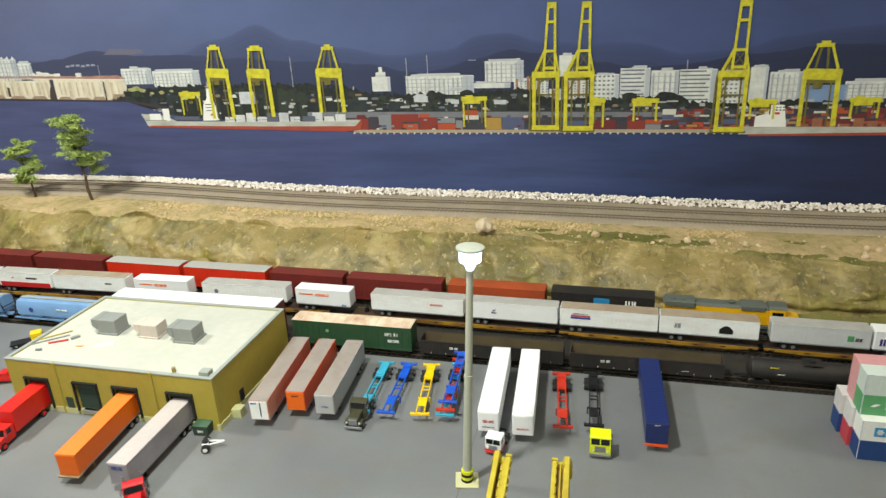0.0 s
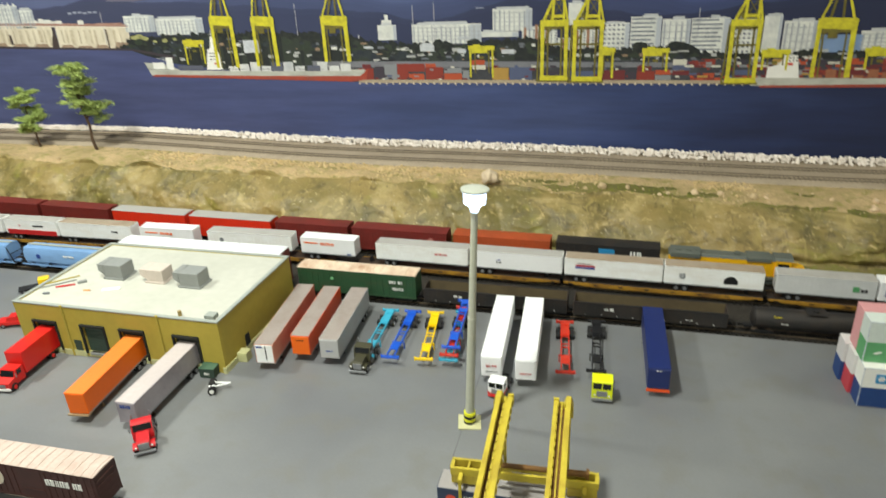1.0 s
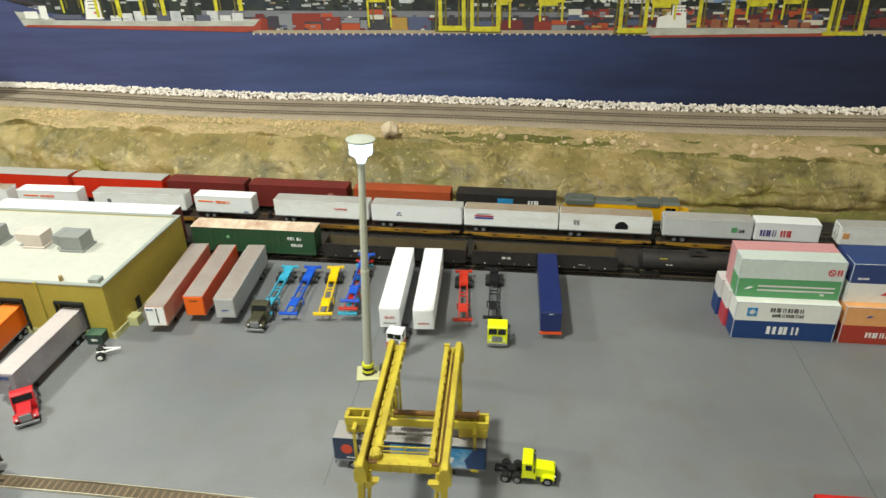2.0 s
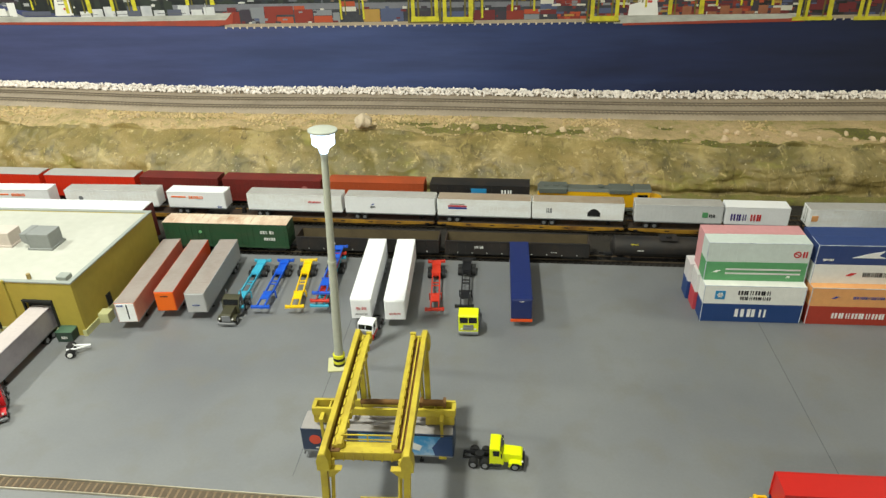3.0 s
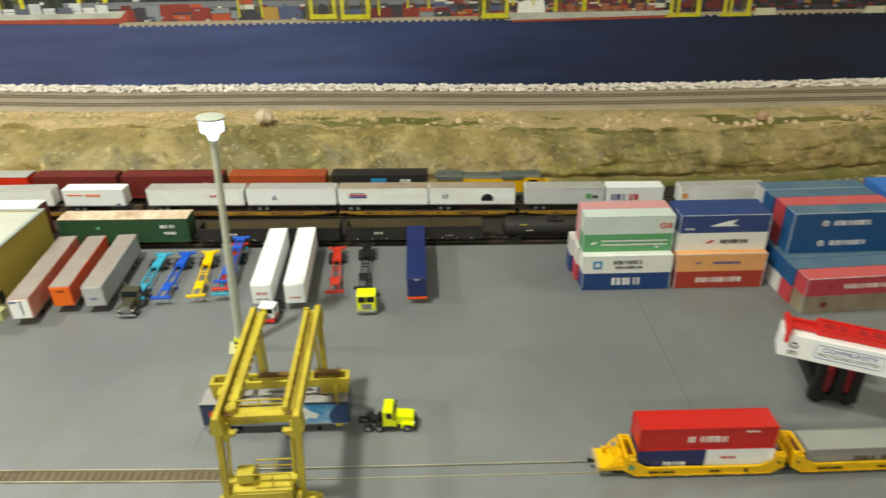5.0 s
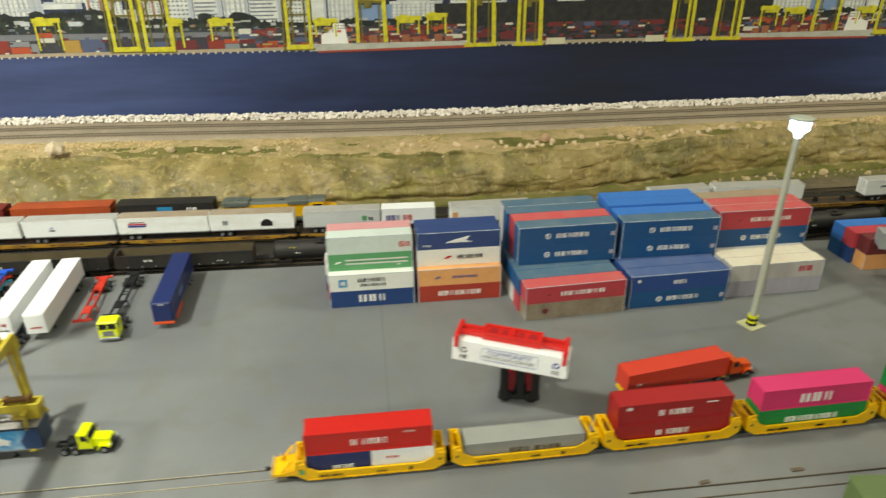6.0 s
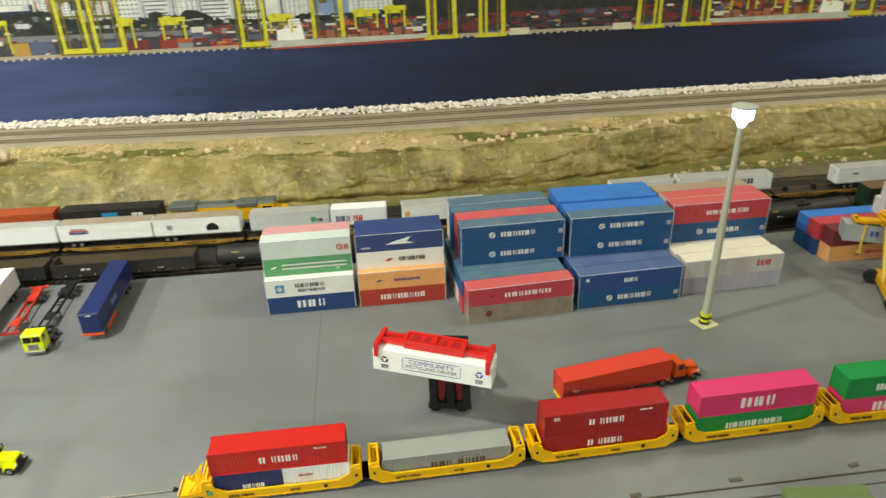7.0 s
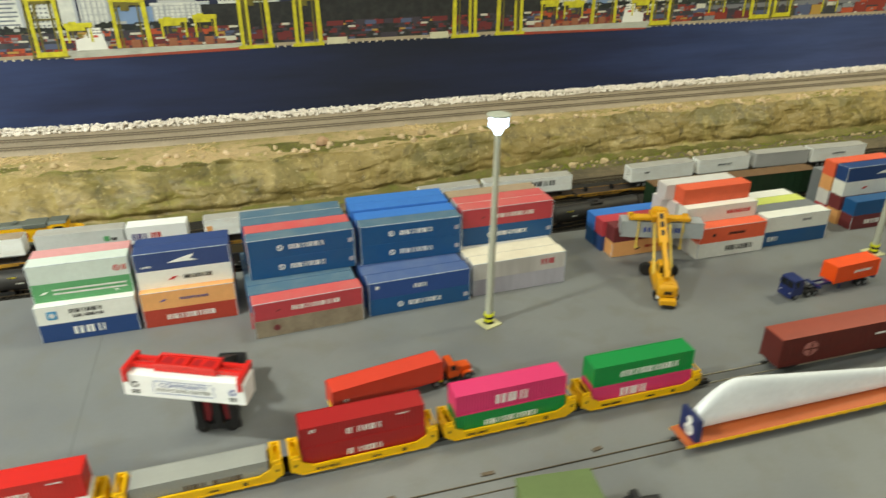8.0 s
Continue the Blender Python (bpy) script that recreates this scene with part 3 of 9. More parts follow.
stones("lip_stones", 85, 25, lip_stone, PINKST, "pinkish tan broken stones near the cliff's lip", "stones", 2)


def tuft(rnd):
    while True:
        x, y, z = ledge_at(rnd, 0.60, 0.86)
        if noise.fractal(Vector((x * 5.5, y * 16, 4)), 1, 2, 3) + 0.25 * smooth(-0.5, 0.3, x) > 0.44:
            return x, y, z + 0.0004, rnd.uniform(0.0005, 0.0013)


stones("moss", 3200, 8, tuft, MOSS, "low green moss tufts on the ledge", "moss")


def toe(rnd):
    x = rnd.uniform(0.75, XR)
    return x, foot(x) - 0.002 - 0.035 * rnd.random() ** 1.5, -0.002, rnd.uniform(0.0015, 0.0045) if rnd.random() < 0.9 else rnd.uniform(0.006, 0.010)


stones("toe_stones", 240, 9, toe, ROCKT, "tan stones at the foot of the cliff", "stones")


def toe_moss(rnd):
    x = rnd.uniform(0.75, XR)
    return x, foot(x) + 0.004 - 0.05 * rnd.random(), -0.003, rnd.uniform(0.0012, 0.0034)


stones("moss", 2200, 10, toe_moss, MOSS, "green moss along the foot of the cliff", "moss")


def boulder(x, y, z, r, seed, mat=ROCKT):
    bm = B()
    bmesh.ops.create_icosphere(bm.bm, subdivisions=3, radius=1)
    for v in bm.bm.verts:
        k = 1 + 0.28 * noise.fractal(v.co * 1.6 + Vector((seed, 0, 0)), 1, 2, 3)
        v.co = Vector((v.co.x * r * k, v.co.y * r * 0.8 * k, max(-0.55, v.co.z * 0.82) * r * k))
    tagged(part("boulder", bm, mat, at=(x, y, z)), "rounded tan boulder on the sandy ledge", "boulder", "ledge boulders")


boulder(-0.222, 1.385, 0.128, 0.0185, 1, M("pale_stone", (206, 188, 160), 0.9, var=0.12, scale=200, bump=0.4))
boulder(0.845, 1.395, 0.104, 0.0135, 4, M("brown_stone", (182, 148, 118), 0.9, var=0.2, bump=0.4))
boulder(1.08, 1.41, 0.102, 0.010, 6)
boulder(0.01, 1.40, 0.112, 0.009, 9)
boulder(0.30, 1.395, 0.103, 0.008, 12)
boulder(1.16, 1.40, 0.101, 0.008, 14)
boulder(1.446, 1.352, 0.001, 0.010, 17)
boulder(1.535, 1.356, 0.001, 0.011, 19)

# ---- tracks ----


def track(name, line, x0, x1, z, tie_mat, ties=True, rail_mat=RAIL, rail_h=0.0022, label="", step=0.0095, tie_half=0.0148, tie_w=0.0014):
    th = thing(name, Matrix(), label, "railway track")
    n = max(2, int((x1 - x0) / 0.05))
    for side in (-1, 1):
        rows = []
        for dy, dz in ((-0.0005, 0), (-0.0005, rail_h), (0.0005, rail_h), (0.0005, 0)):
            rows.append([(x0 + (x1 - x0) * i / n, line(x0 + (x1 - x0) * i / n) + side * 0.00825 + dy, z(x0 + (x1 - x0) * i / n) + dz + (0.0016 if ties else 0)) for i in range(n + 1)])
        part("rail", B().grid(rows[::-1]), rail_mat, th)
        if not ties:
            rows = [[(x0 + (x1 - x0) * i / n, line(x0 + (x1 - x0) * i / n) + side * 0.00825 + dy, 0.0003) for i in range(n + 1)] for dy in (-side * 0.0007 - 0.0008, -side * 0.0007 + 0.0008)]
            part("flangeway", B().grid(rows), M("flangeway_dark", (62, 62, 60), 0.9), th)
    if ties:
        verts, faces = [], []
        rnd = random.Random(name)
        x = x0
        while x < x1:
            y, h, o = line(x), z(x), len(verts)
            w, l = tie_w, tie_half * rnd.uniform(0.96, 1.02)
            verts += [(x - w, y - l, h - 0.002), (x + w, y - l, h - 0.002), (x + w, y + l, h - 0.002), (x - w, y + l, h - 0.002), (x - w, y - l, h + 0.0016), (x + w, y - l, h + 0.0016), (x + w, y + l, h + 0.0016), (x - w, y + l, h + 0.0016)]
            faces += [[o + i for i in q] for q in ((4, 5, 6, 7), (0, 1, 5, 4), (1, 2, 6, 5), (2, 3, 7, 6), (3, 0, 4, 7))]
            x += step * rnd.uniform(0.95, 1.05)
        me = bpy.data.meshes.new("ties")
        me.from_pydata(verts, [], faces)
        me.materials.append(tie_mat)
        ob = new("tie", me)
        ob.parent = th
        ob["kind"] = "stuff"
    return th


UPRAIL = M("brown_grey_rail", (122, 110, 94), 0.65, stain=(92, 80, 66), amount=0.6)
YARDRAIL = M("worn_yard_rail", (104, 92, 74), 0.5, metal=0.3, stain=(62, 52, 40), amount=0.8)
flat = lambda h: (lambda x: h)
track("railway_track", TRACK_1, XL, -0.10, flat(-0.0012), TIE, True, RAIL, label="brown tied track set in the grey paving", tie_half=0.0076, tie_w=0.0029, step=0.0085)
track("railway_track", TRACK_1, -0.0995, XR, flat(-0.0008), TIE, False, RAIL, label="steel rails sunk flush into the grey paving")
track("railway_track", lambda x: TRACK_2, 0.70, XR, flat(-0.0008), TIE, False, YARDRAIL, label="steel rails sunk flush into the grey paving")
track("railway_track", TRACK_A, XL, XR, flat(-0.003), M("black_tie", (38, 34, 30), 0.9), True, YARDRAIL, label="dark weathered yard track beside the paving")
track("railway_track", TRACK_B, XL, XR, flat(-0.003), M("black_tie", (38, 34, 30), 0.9), True, YARDRAIL, label="dark weathered yard track in the middle")
track("railway_track", TRACK_C, XL, XR, flat(-0.003), M("black_tie", (38, 34, 30), 0.9), True, YARDRAIL, label="weathered yard track along the cliff's foot")
up_z = lambda x: deck(x) + 0.0032
track("railway_track", lambda x: 1.512 + back_shift(x), XL, XR, up_z, DARKTIE, True, UPRAIL, label="grey weathered main line track above the cliff")
track("railway_track", lambda x: 1.572 + back_shift(x), XL, XR, up_z, DARKTIE, True, UPRAIL, label="grey weathered main line track beside the water")

# ---- printed backdrop ----
PY = 1.664
AXIS = 1.062


def ink(name, rgb, **kw):
    return M("print_" + name, rgb, 0.7, bump=0, **{**dict(var=0.08, scale=60, amount=0.3, stain_scale=20), **kw})


def wash(name, stops, soft=0.12, stretch=(0.6, 1, 1.4), streak=None, deep=0.0):
    """Printed colour that changes sideways from the print's mirror line outwards."""
    m = bpy.data.materials.new("print_" + name)
    m.use_nodes = True
    n, k = m.node_tree.nodes, m.node_tree.links
    co, split, off, far = n.new("ShaderNodeTexCoord"), n.new("ShaderNodeSeparateXYZ"), n.new("ShaderNodeMath"), n.new("ShaderNodeMath")
    k.new(co.outputs["Object"], split.inputs[0])
    off.operation, off.inputs[1].default_value = "SUBTRACT", AXIS
    k.new(split.outputs["X"], off.inputs[0])
    far.operation = "ABSOLUTE"
    k.new(off.outputs[0], far.inputs[0])
    size = n.new("ShaderNodeVectorMath")
    size.operation, size.inputs[1].default_value = "MULTIPLY", stretch
    k.new(co.outputs["Object"], size.inputs[0])
    cloud = n.new("ShaderNodeTexNoise")
    cloud.inputs["Scale"].default_value, cloud.inputs["Detail"].default_value = 4.5, 4
    k.new(size.outputs[0], cloud.inputs["Vector"])
    put = n.new("ShaderNodeMapRange")
    put.inputs["From Max"].default_value = 3.6
    k.new(far.outputs[0], put.inputs["Value"])
    add = n.new("ShaderNodeMath")
    add.operation, add.inputs[1].default_value = "MULTIPLY_ADD", soft * 2
    k.new(cloud.outputs["Fac"], add.inputs[0])
    shift = n.new("ShaderNodeMath")
    shift.operation, shift.inputs[1].default_value = "SUBTRACT", soft
    k.new(put.outputs["Result"], shift.inputs[0])
    k.new(shift.outputs[0], add.inputs[2])
    ramp = n.new("ShaderNodeValToRGB")
    e = ramp.color_ramp.elements
    for i, (d, rgb) in enumerate(stops):
        s = e[i] if i < 2 else e.new(d / 3.6)
        s.position, s.color = d / 3.6, (*lin(rgb), 1)
    k.new(add.outputs[0], ramp.inputs["Fac"])
    tint = ramp.outputs["Color"]
    if streak:
        size = n.new("ShaderNodeVectorMath")
        size.operation, size.inputs[1].default_value = "MULTIPLY", streak
        k.new(co.outputs["Object"], size.inputs[0])
        band = n.new("ShaderNodeTexNoise")
        band.inputs["Scale"].default_value, band.inputs["Detail"].default_value, band.inputs["Roughness"].default_value = 1.0, 5, 0.62
        k.new(size.outputs[0], band.inputs["Vector"])
        tone = n.new("ShaderNodeMapRange")
        for key, v in (("From Min", 0.3), ("From Max", 0.7), ("To Min", 1 - deep), ("To Max", 1 + deep)):
            tone.inputs[key].default_value = v
        k.new(band.outputs["Fac"], tone.inputs["Value"])
        mul = n.new("ShaderNodeMix")
        mul.data_type, mul.blend_type = "RGBA", "MULTIPLY"
        mul.inputs["Factor"].default_value = 1.0
        k.new(tint, mul.inputs["A"])
        k.new(tone.outputs["Result"], mul.inputs["B"])
        tint = mul.outputs["Result"]
    k.new(tint, n["Principled BSDF"].inputs["Base Color"])
    n["Principled BSDF"].inputs["Roughness"].default_value = 0.7
    return m


SKY = [(0.0, (46, 60, 103)), (3.5, (90, 97, 130)), (1.0, (66, 80, 128)), (1.9, (77, 90, 132)), (2.6, (86, 93, 127))]
HILL = [(0.0, (31, 38, 66)), (3.5, (68, 73, 100)), (1.0, (38, 46, 79)), (1.9, (50, 58, 91)), (2.6, (65, 69, 96))]
back = tagged(part("backdrop", B().box(XL - 1, PY, 0.02, XR + 1, PY + 0.02, 1.2), wash("sky", SKY, streak=(2.4, 1, 5), deep=0.13)), "printed harbour photograph on the wall behind the layout", "backdrop", kind="structure")


def sheet(name, polys, mat, layer, mirror=True):
    """Flat printed shapes, a fraction of a millimetre proud; the print is mirrored about AXIS."""
    b = B()
    y = PY - 0.0004 * layer
    for i, pts in enumerate(sorted(polys, key=lambda q: q[0][0])):
        yi = y - 0.000004 * (i % 7)
        b.bm.faces.new([b.bm.verts.new((x, yi, z)) for x, z in pts])
        if mirror:
            b.bm.faces.new([b.bm.verts.new((2 * AXIS - x, yi, z)) for x, z in pts[::-1]])
    b.bm.normal_update()
    for f in b.bm.faces:
        if f.normal.y > 0:
            f.normal_flip()
    return part(name, b, mat, back)


def rect(x0, z0, x1, z1):
    return [(x0, z0), (x1, z0), (x1, z1), (x0, z1)]


def line(p, q, w):
    d = Vector((q[0] - p[0], q[1] - p[1]))
    n = Vector((-d.y, d.x)).normalized() * w / 2
    return [(p[0] + n.x, p[1] + n.y), (q[0] + n.x, q[1] + n.y), (q[0] - n.x, q[1] - n.y), (p[0] - n.x, p[1] - n.y)]


RIDGE = [(-3.6, 0.47), (-1.95, 0.50), (-1.62, 0.475), (-1.40, 0.459), (-1.257, 0.476), (-1.107, 0.463), (-0.951, 0.507), (-0.836, 0.538), (-0.735, 0.501), (-0.619, 0.478), (-0.477, 0.457), (-0.351, 0.466), (-0.269, 0.497), (-0.203, 0.5), (-0.126, 0.476), (0.085, 0.47), (0.181, 0.444), (0.285, 0.449), (0.383, 0.473), (0.478, 0.487), (0.569, 0.493), (0.75, 0.52), (AXIS, 0.47)]
ridge = []
for (x0, z0), (x1, z1) in zip(RIDGE, RIDGE[1:]):
    steps = max(2, int((x1 - x0) / 0.02))
    for i in range(steps):
        x, u = x0 + (x1 - x0) * i / steps, smooth(0, 1, i / steps)
        ridge.append((x, z0 + (z1 - z0) * u + 0.003 * noise.fractal(Vector((x * 14, 0, 0)), 1, 2, 3)))


def blend(u):
    return [(d, tuple(a + (b - a) * u for a, b in zip(c, dict(HILL)[d]))) for d, c in SKY]


# hazy hills: the ridge fades into the sky in a few printed tones
for j, (down, u) in enumerate(((0.0, 0.16), (0.004, 0.30), (0.010, 0.40), (0.020, 0.48), (0.036, 0.55))):
    strips = [[(p[0], 0.3), (q[0], 0.3), (q[0], q[1] - down), (p[0], p[1] - down)] for p, q in zip(ridge, ridge[1:])]
    sheet("far_hills", strips, wash("far_hills", blend(u)), 0.6 + 0.25 * j)
NEAR = [(-3.6, 0.44), (-1.53, 0.462), (-1.43, 0.470), (-1.32, 0.489), (-1.26, 0.484), (-1.19, 0.473), (-1.05, 0.472), (-0.90, 0.460), (-0.72, 0.448), (-0.55, 0.438), (-0.42, 0.414), (-0.37, 0.422), (-0.27, 0.446), (-0.20, 0.463), (-0.14, 0.454), (-0.08, 0.438), (0.0, 0.430), (0.08, 0.418), (0.18, 0.420), (0.32, 0.44), (0.50, 0.455), (0.72, 0.45), (AXIS, 0.43)]
near = []
for (x0, z0), (x1, z1) in zip(NEAR, NEAR[1:]):
    steps = max(2, int((x1 - x0) / 0.012))
    for i in range(steps):
        x, u = x0 + (x1 - x0) * i / steps, smooth(0, 1, i / steps)
        near.append((x, z0 + (z1 - z0) * u + 0.003 * noise.fractal(Vector((x * 22, 5, 0)), 1, 2, 4)))
for j, (down, u) in enumerate(((0.0, 0.90), (0.004, 0.98), (0.014, 1.05))):
    strips = [[(p[0], 0.3), (q[0], 0.3), (q[0], q[1] - down), (p[0], p[1] - down)] for p, q in zip(near, near[1:])]
    sheet("near_hills", strips, wash("near_hills", blend(u)), 2.0 + 0.25 * j)
sheet("bare_slope", [[(-1.285, 0.478), (-1.20, 0.476), (-1.163, 0.480), (-1.168, 0.489), (-1.21, 0.491), (-1.262, 0.493)]], wash("bare_slope", [(d, (r + 40, g + 32, b + 22)) for d, (r, g, b) in blend(0.9)]), 2.8)
sheet("haze_specks", [rect(-1.41 + 0.016 * i, 0.448 + 0.002 * (i * i % 3), -1.398 + 0.016 * i, 0.453 + 0.002 * (i * i % 3)) for i in range(6)] + [rect(-0.05, 0.452, -0.045, 0.455), rect(-0.30, 0.44, -0.28, 0.442)], ink("haze_specks", (140, 146, 164)), 3.0)
rnd = random.Random(21)
# town: x, foot, x, top, style of its windows
HOUSES = [(-1.689, 0.415, -1.568, 0.474, "rib"), (-1.566, 0.415, -1.521, 0.463, "rib"), (-1.242, 0.40, -1.15, 0.441, "rib"), (-1.148, 0.392, -1.01, 0.433, "rib"), (-0.541, 0.372, -0.494, 0.407, "none"), (-0.455, 0.362, -0.287, 0.407, "rib"), (-0.29, 0.376, -0.20, 0.388, "none"), (-0.26, 0.389, -0.169, 0.438, "rib"), (-0.088, 0.399, -0.054, 0.447, "none"), (-0.011, 0.335, 0.047, 0.403, "grid"), (0.049, 0.335, 0.114, 0.415, "band"), (0.116, 0.34, 0.175, 0.409, "rib"), (0.177, 0.322, 0.255, 0.410, "band"), (0.262, 0.335, 0.318, 0.408, "grid"), (0.322, 0.335, 0.358, 0.412, "none"), (0.362, 0.33, 0.429, 0.401, "rib"), (0.511, 0.340, 0.64, 0.379, "rib"), (0.66, 0.335, 0.71, 0.395, "grid"), (0.74, 0.335, 0.80, 0.40, "band"), (0.93, 0.335, 1.0, 0.385, "grid")]
CREAMS = [(-1.9, 0.362, -1.70, 0.428), (-1.698, 0.362, -1.474, 0.423), (-1.462, 0.356, -1.234, 0.417)]
FLATS = [(-0.192, 0.322, -0.112, 0.398), (-0.110, 0.322, -0.078, 0.372), (-0.076, 0.322, -0.020, 0.391)]
sheet("houses", [rect(*h[:4]) for h in HOUSES] + [rect(*f) for f in FLATS] + [[(-1.689 + 0.0175 * i, 0.4735), (-1.676 + 0.0175 * i, 0.4735), (-1.681 + 0.0175 * i, 0.482)] for i in range(7)] + [rect(-0.530, 0.405, -0.505, 0.418), rect(-0.522, 0.418, -0.513, 0.430), rect(-0.24, 0.438, -0.225, 0.442), rect(-0.185, 0.438, -0.177, 0.443), rect(-1.56, 0.424, -1.45, 0.431), rect(-1.5, 0.43, -1.47, 0.436)], ink("white_houses", (216, 218, 213), stain=(168, 172, 176), amount=0.7, stain_scale=45), 4)
sheet("cream_houses", [rect(*h) for h in CREAMS], ink("cream_houses", (218, 209, 190), var=0.15, stain=(168, 154, 130), amount=0.6, stain_scale=34, stretch=(1, 1, 0.3)), 4)
wins, shade, faint = [], [], []
for x0, z0, x1, z1, style in HOUSES:
    w, h = x1 - x0, z1 - z0
    shade.append(rect(x1 - w * 0.16, z0, x1, z1 - 0.002))
    if style == "rib":
        n = max(4, int(w / 0.011))
        faint += [rect(x0 + w * (i + 0.3) / n, z0, x0 + w * (i + rnd.uniform(0.45, 0.7)) / n, z1 - rnd.uniform(0.003, 0.008)) for i in range(n)]
        faint += [rect(x0, z0 + h * k / 5, x1, z0 + h * k / 5 + 0.0012) for k in range(1, 5)]
    elif style == "band":
        n = int(h / 0.0085)
        wins += [rect(x0 + 0.002, z0 + h * (i + 0.3) / n, x1 - w * (0.2 if i % 3 else 0.3), z0 + h * (i + 0.68) / n) for i in range(n)]
    elif style == "grid":
        n, k = max(3, int(w / 0.011)), max(4, int(h / 0.009))
        wins += [rect(x0 + w * 0.84 * (i + 0.25) / n, z0 + h * (j + 0.3) / k, x0 + w * 0.84 * (i + 0.8) / n, z0 + h * (j + 0.7) / k) for i in range(n) for j in range(k)]
sheet("house_shade", shade, ink("house_shade", (176, 182, 192)), 4.2)
for x0, z0, x1, z1 in FLATS:
    n = max(2, round((x1 - x0) / 0.0095))
    wins += [rect(x0 + (x1 - x0) * (i + 0.5) / n, z, x0 + (x1 - x0) * (i + 0.5) / n + 0.0042, z + 0.0032) for i in range(n) for z in (z0 + 0.006 * j for j in range(int((z1 - z0) / 0.006)))]
    shade.append(rect(x1 - 0.006, z0, x1, z1 - 0.002))
sheet("house_windows", wins, ink("windows", (98, 105, 120), var=0.3, scale=90, stain=(150, 156, 166), amount=0.7, stain_scale=120), 4.4)
sheet("house_ribs", faint, ink("house_ribs", (152, 158, 168), var=0.2, scale=90, stain=(186, 188, 188), amount=0.8, stain_scale=50), 4.45)
reds = [rect(x, 0.325, x + 0.0062, z) for x, z in ((-0.188, 0.396), (-0.162, 0.402), (-0.138, 0.396), (-0.070, 0.388), (-0.046, 0.394), (-0.028, 0.388), (-0.1, 0.37))]
sheet("brown_bays", reds, ink("brown_bays", (148, 108, 86), var=0.25, stain=(190, 160, 140), amount=0.6, stain_scale=90), 4.5)
ribs, x = [], -1.89
while x < -1.25:
    w = rnd.uniform(0.004, 0.011)
    if abs(x + 1.468) > 0.02:
        ribs.append([(x, 0.366 + rnd.uniform(0, 0.012)), (x + w, 0.366 + rnd.uniform(0, 0.012)), (x + w, 0.407 - 0.01 * (x + 1.25)), (x, 0.407 - 0.01 * (x + 1.25))])
    x += w + rnd.uniform(0.006, 0.017)
sheet("shed_ribs", ribs, ink("shed_ribs", (198, 187, 164), var=0.2, stain=(150, 132, 108), amount=0.7, stain_scale=50), 4.4)
sheet("shed_roof", [[(-1.9, 0.427), (-1.47, 0.4195), (-1.232, 0.4135), (-1.236, 0.421), (-1.47, 0.427), (-1.9, 0.433)], rect(-1.33, 0.42, -1.25, 0.4245)], ink("shed_roof", (152, 112, 100), var=0.2, stain=(186, 160, 148), amount=0.6, stain_scale=40), 4.4)
sheet("shed_eaves", [[(-1.9, 0.425), (-1.47, 0.4175), (-1.232, 0.4115), (-1.232, 0.414), (-1.47, 0.420), (-1.9, 0.4275)]], ink("shed_eaves", (222, 214, 200)), 4.42)
sheet("roof_clutter", [rect(x, z, x + w, z + h) for x, z, w, h in ((-1.545, 0.428, 0.03, 0.008), (-1.51, 0.427, 0.016, 0.012), (-1.492, 0.426, 0.034, 0.006), (-1.455, 0.425, 0.02, 0.008), (-1.385, 0.422, 0.018, 0.011), (-1.60, 0.43, 0.02, 0.004))], ink("roof_clutter", (214, 212, 206), var=0.25), 4.43)
sheet("shed_door", [[(-1.486, 0.360), (-1.464, 0.358), (-1.463, 0.388), (-1.474, 0.398), (-1.480, 0.388)], rect(-1.306, 0.358, -1.301, 0.409), rect(-1.473, 0.39, -1.4665, 0.416), rect(-1.62, 0.372, -1.612, 0.398)], ink("shed_door", (70, 58, 56), var=0.25), 4.6)
sheet("shed_stains", [[(x, 0.356 - 0.02 * (x + 1.25)), (x + w, 0.356 - 0.02 * (x + 1.25)), (x + w * 0.8, 0.357 + h), (x + w * 0.2, 0.357 + h)] for x, w, h in ((-1.68, 0.05, 0.020), (-1.62, 0.06, 0.017), (-1.55, 0.06, 0.016), (-1.46, 0.05, 0.013), (-1.41, 0.06, 0.010), (-1.35, 0.05, 0.012), (-1.29, 0.055, 0.018))], ink("shed_stains", (158, 136, 116), var=0.2, stain=(128, 108, 94), amount=0.7, stain_scale=50), 4.55)
roofs = []
for x0, z0, x1, z1, style in HOUSES:
    w = x1 - x0
    roofs += [rect(x0 + w * rnd.uniform(0.05, 0.5), z1 - 0.001, x0 + w * rnd.uniform(0.55, 0.95), z1 + rnd.uniform(0.002, 0.006)) for _ in range(2)]
sheet("roof_rooms", roofs, ink("roof_rooms", (186, 190, 194), var=0.2), 4.35)
sheet("blue_shed", [rect(0.435, 0.336, 0.515, 0.372)], ink("blue_shed", (120, 146, 186)), 4.3)
TREETOP = [(-3.6, 0.36), (-1.30, 0.352), (-1.235, 0.386), (-0.99, 0.394), (-0.75, 0.391), (-0.60, 0.380), (-0.565, 0.366), (-0.365, 0.362), (-0.18, 0.372), (-0.10, 0.350), (0.018, 0.344), (0.10, 0.354), (0.153, 0.356), (0.20, 0.336), (0.35, 0.334), (AXIS, 0.345)]
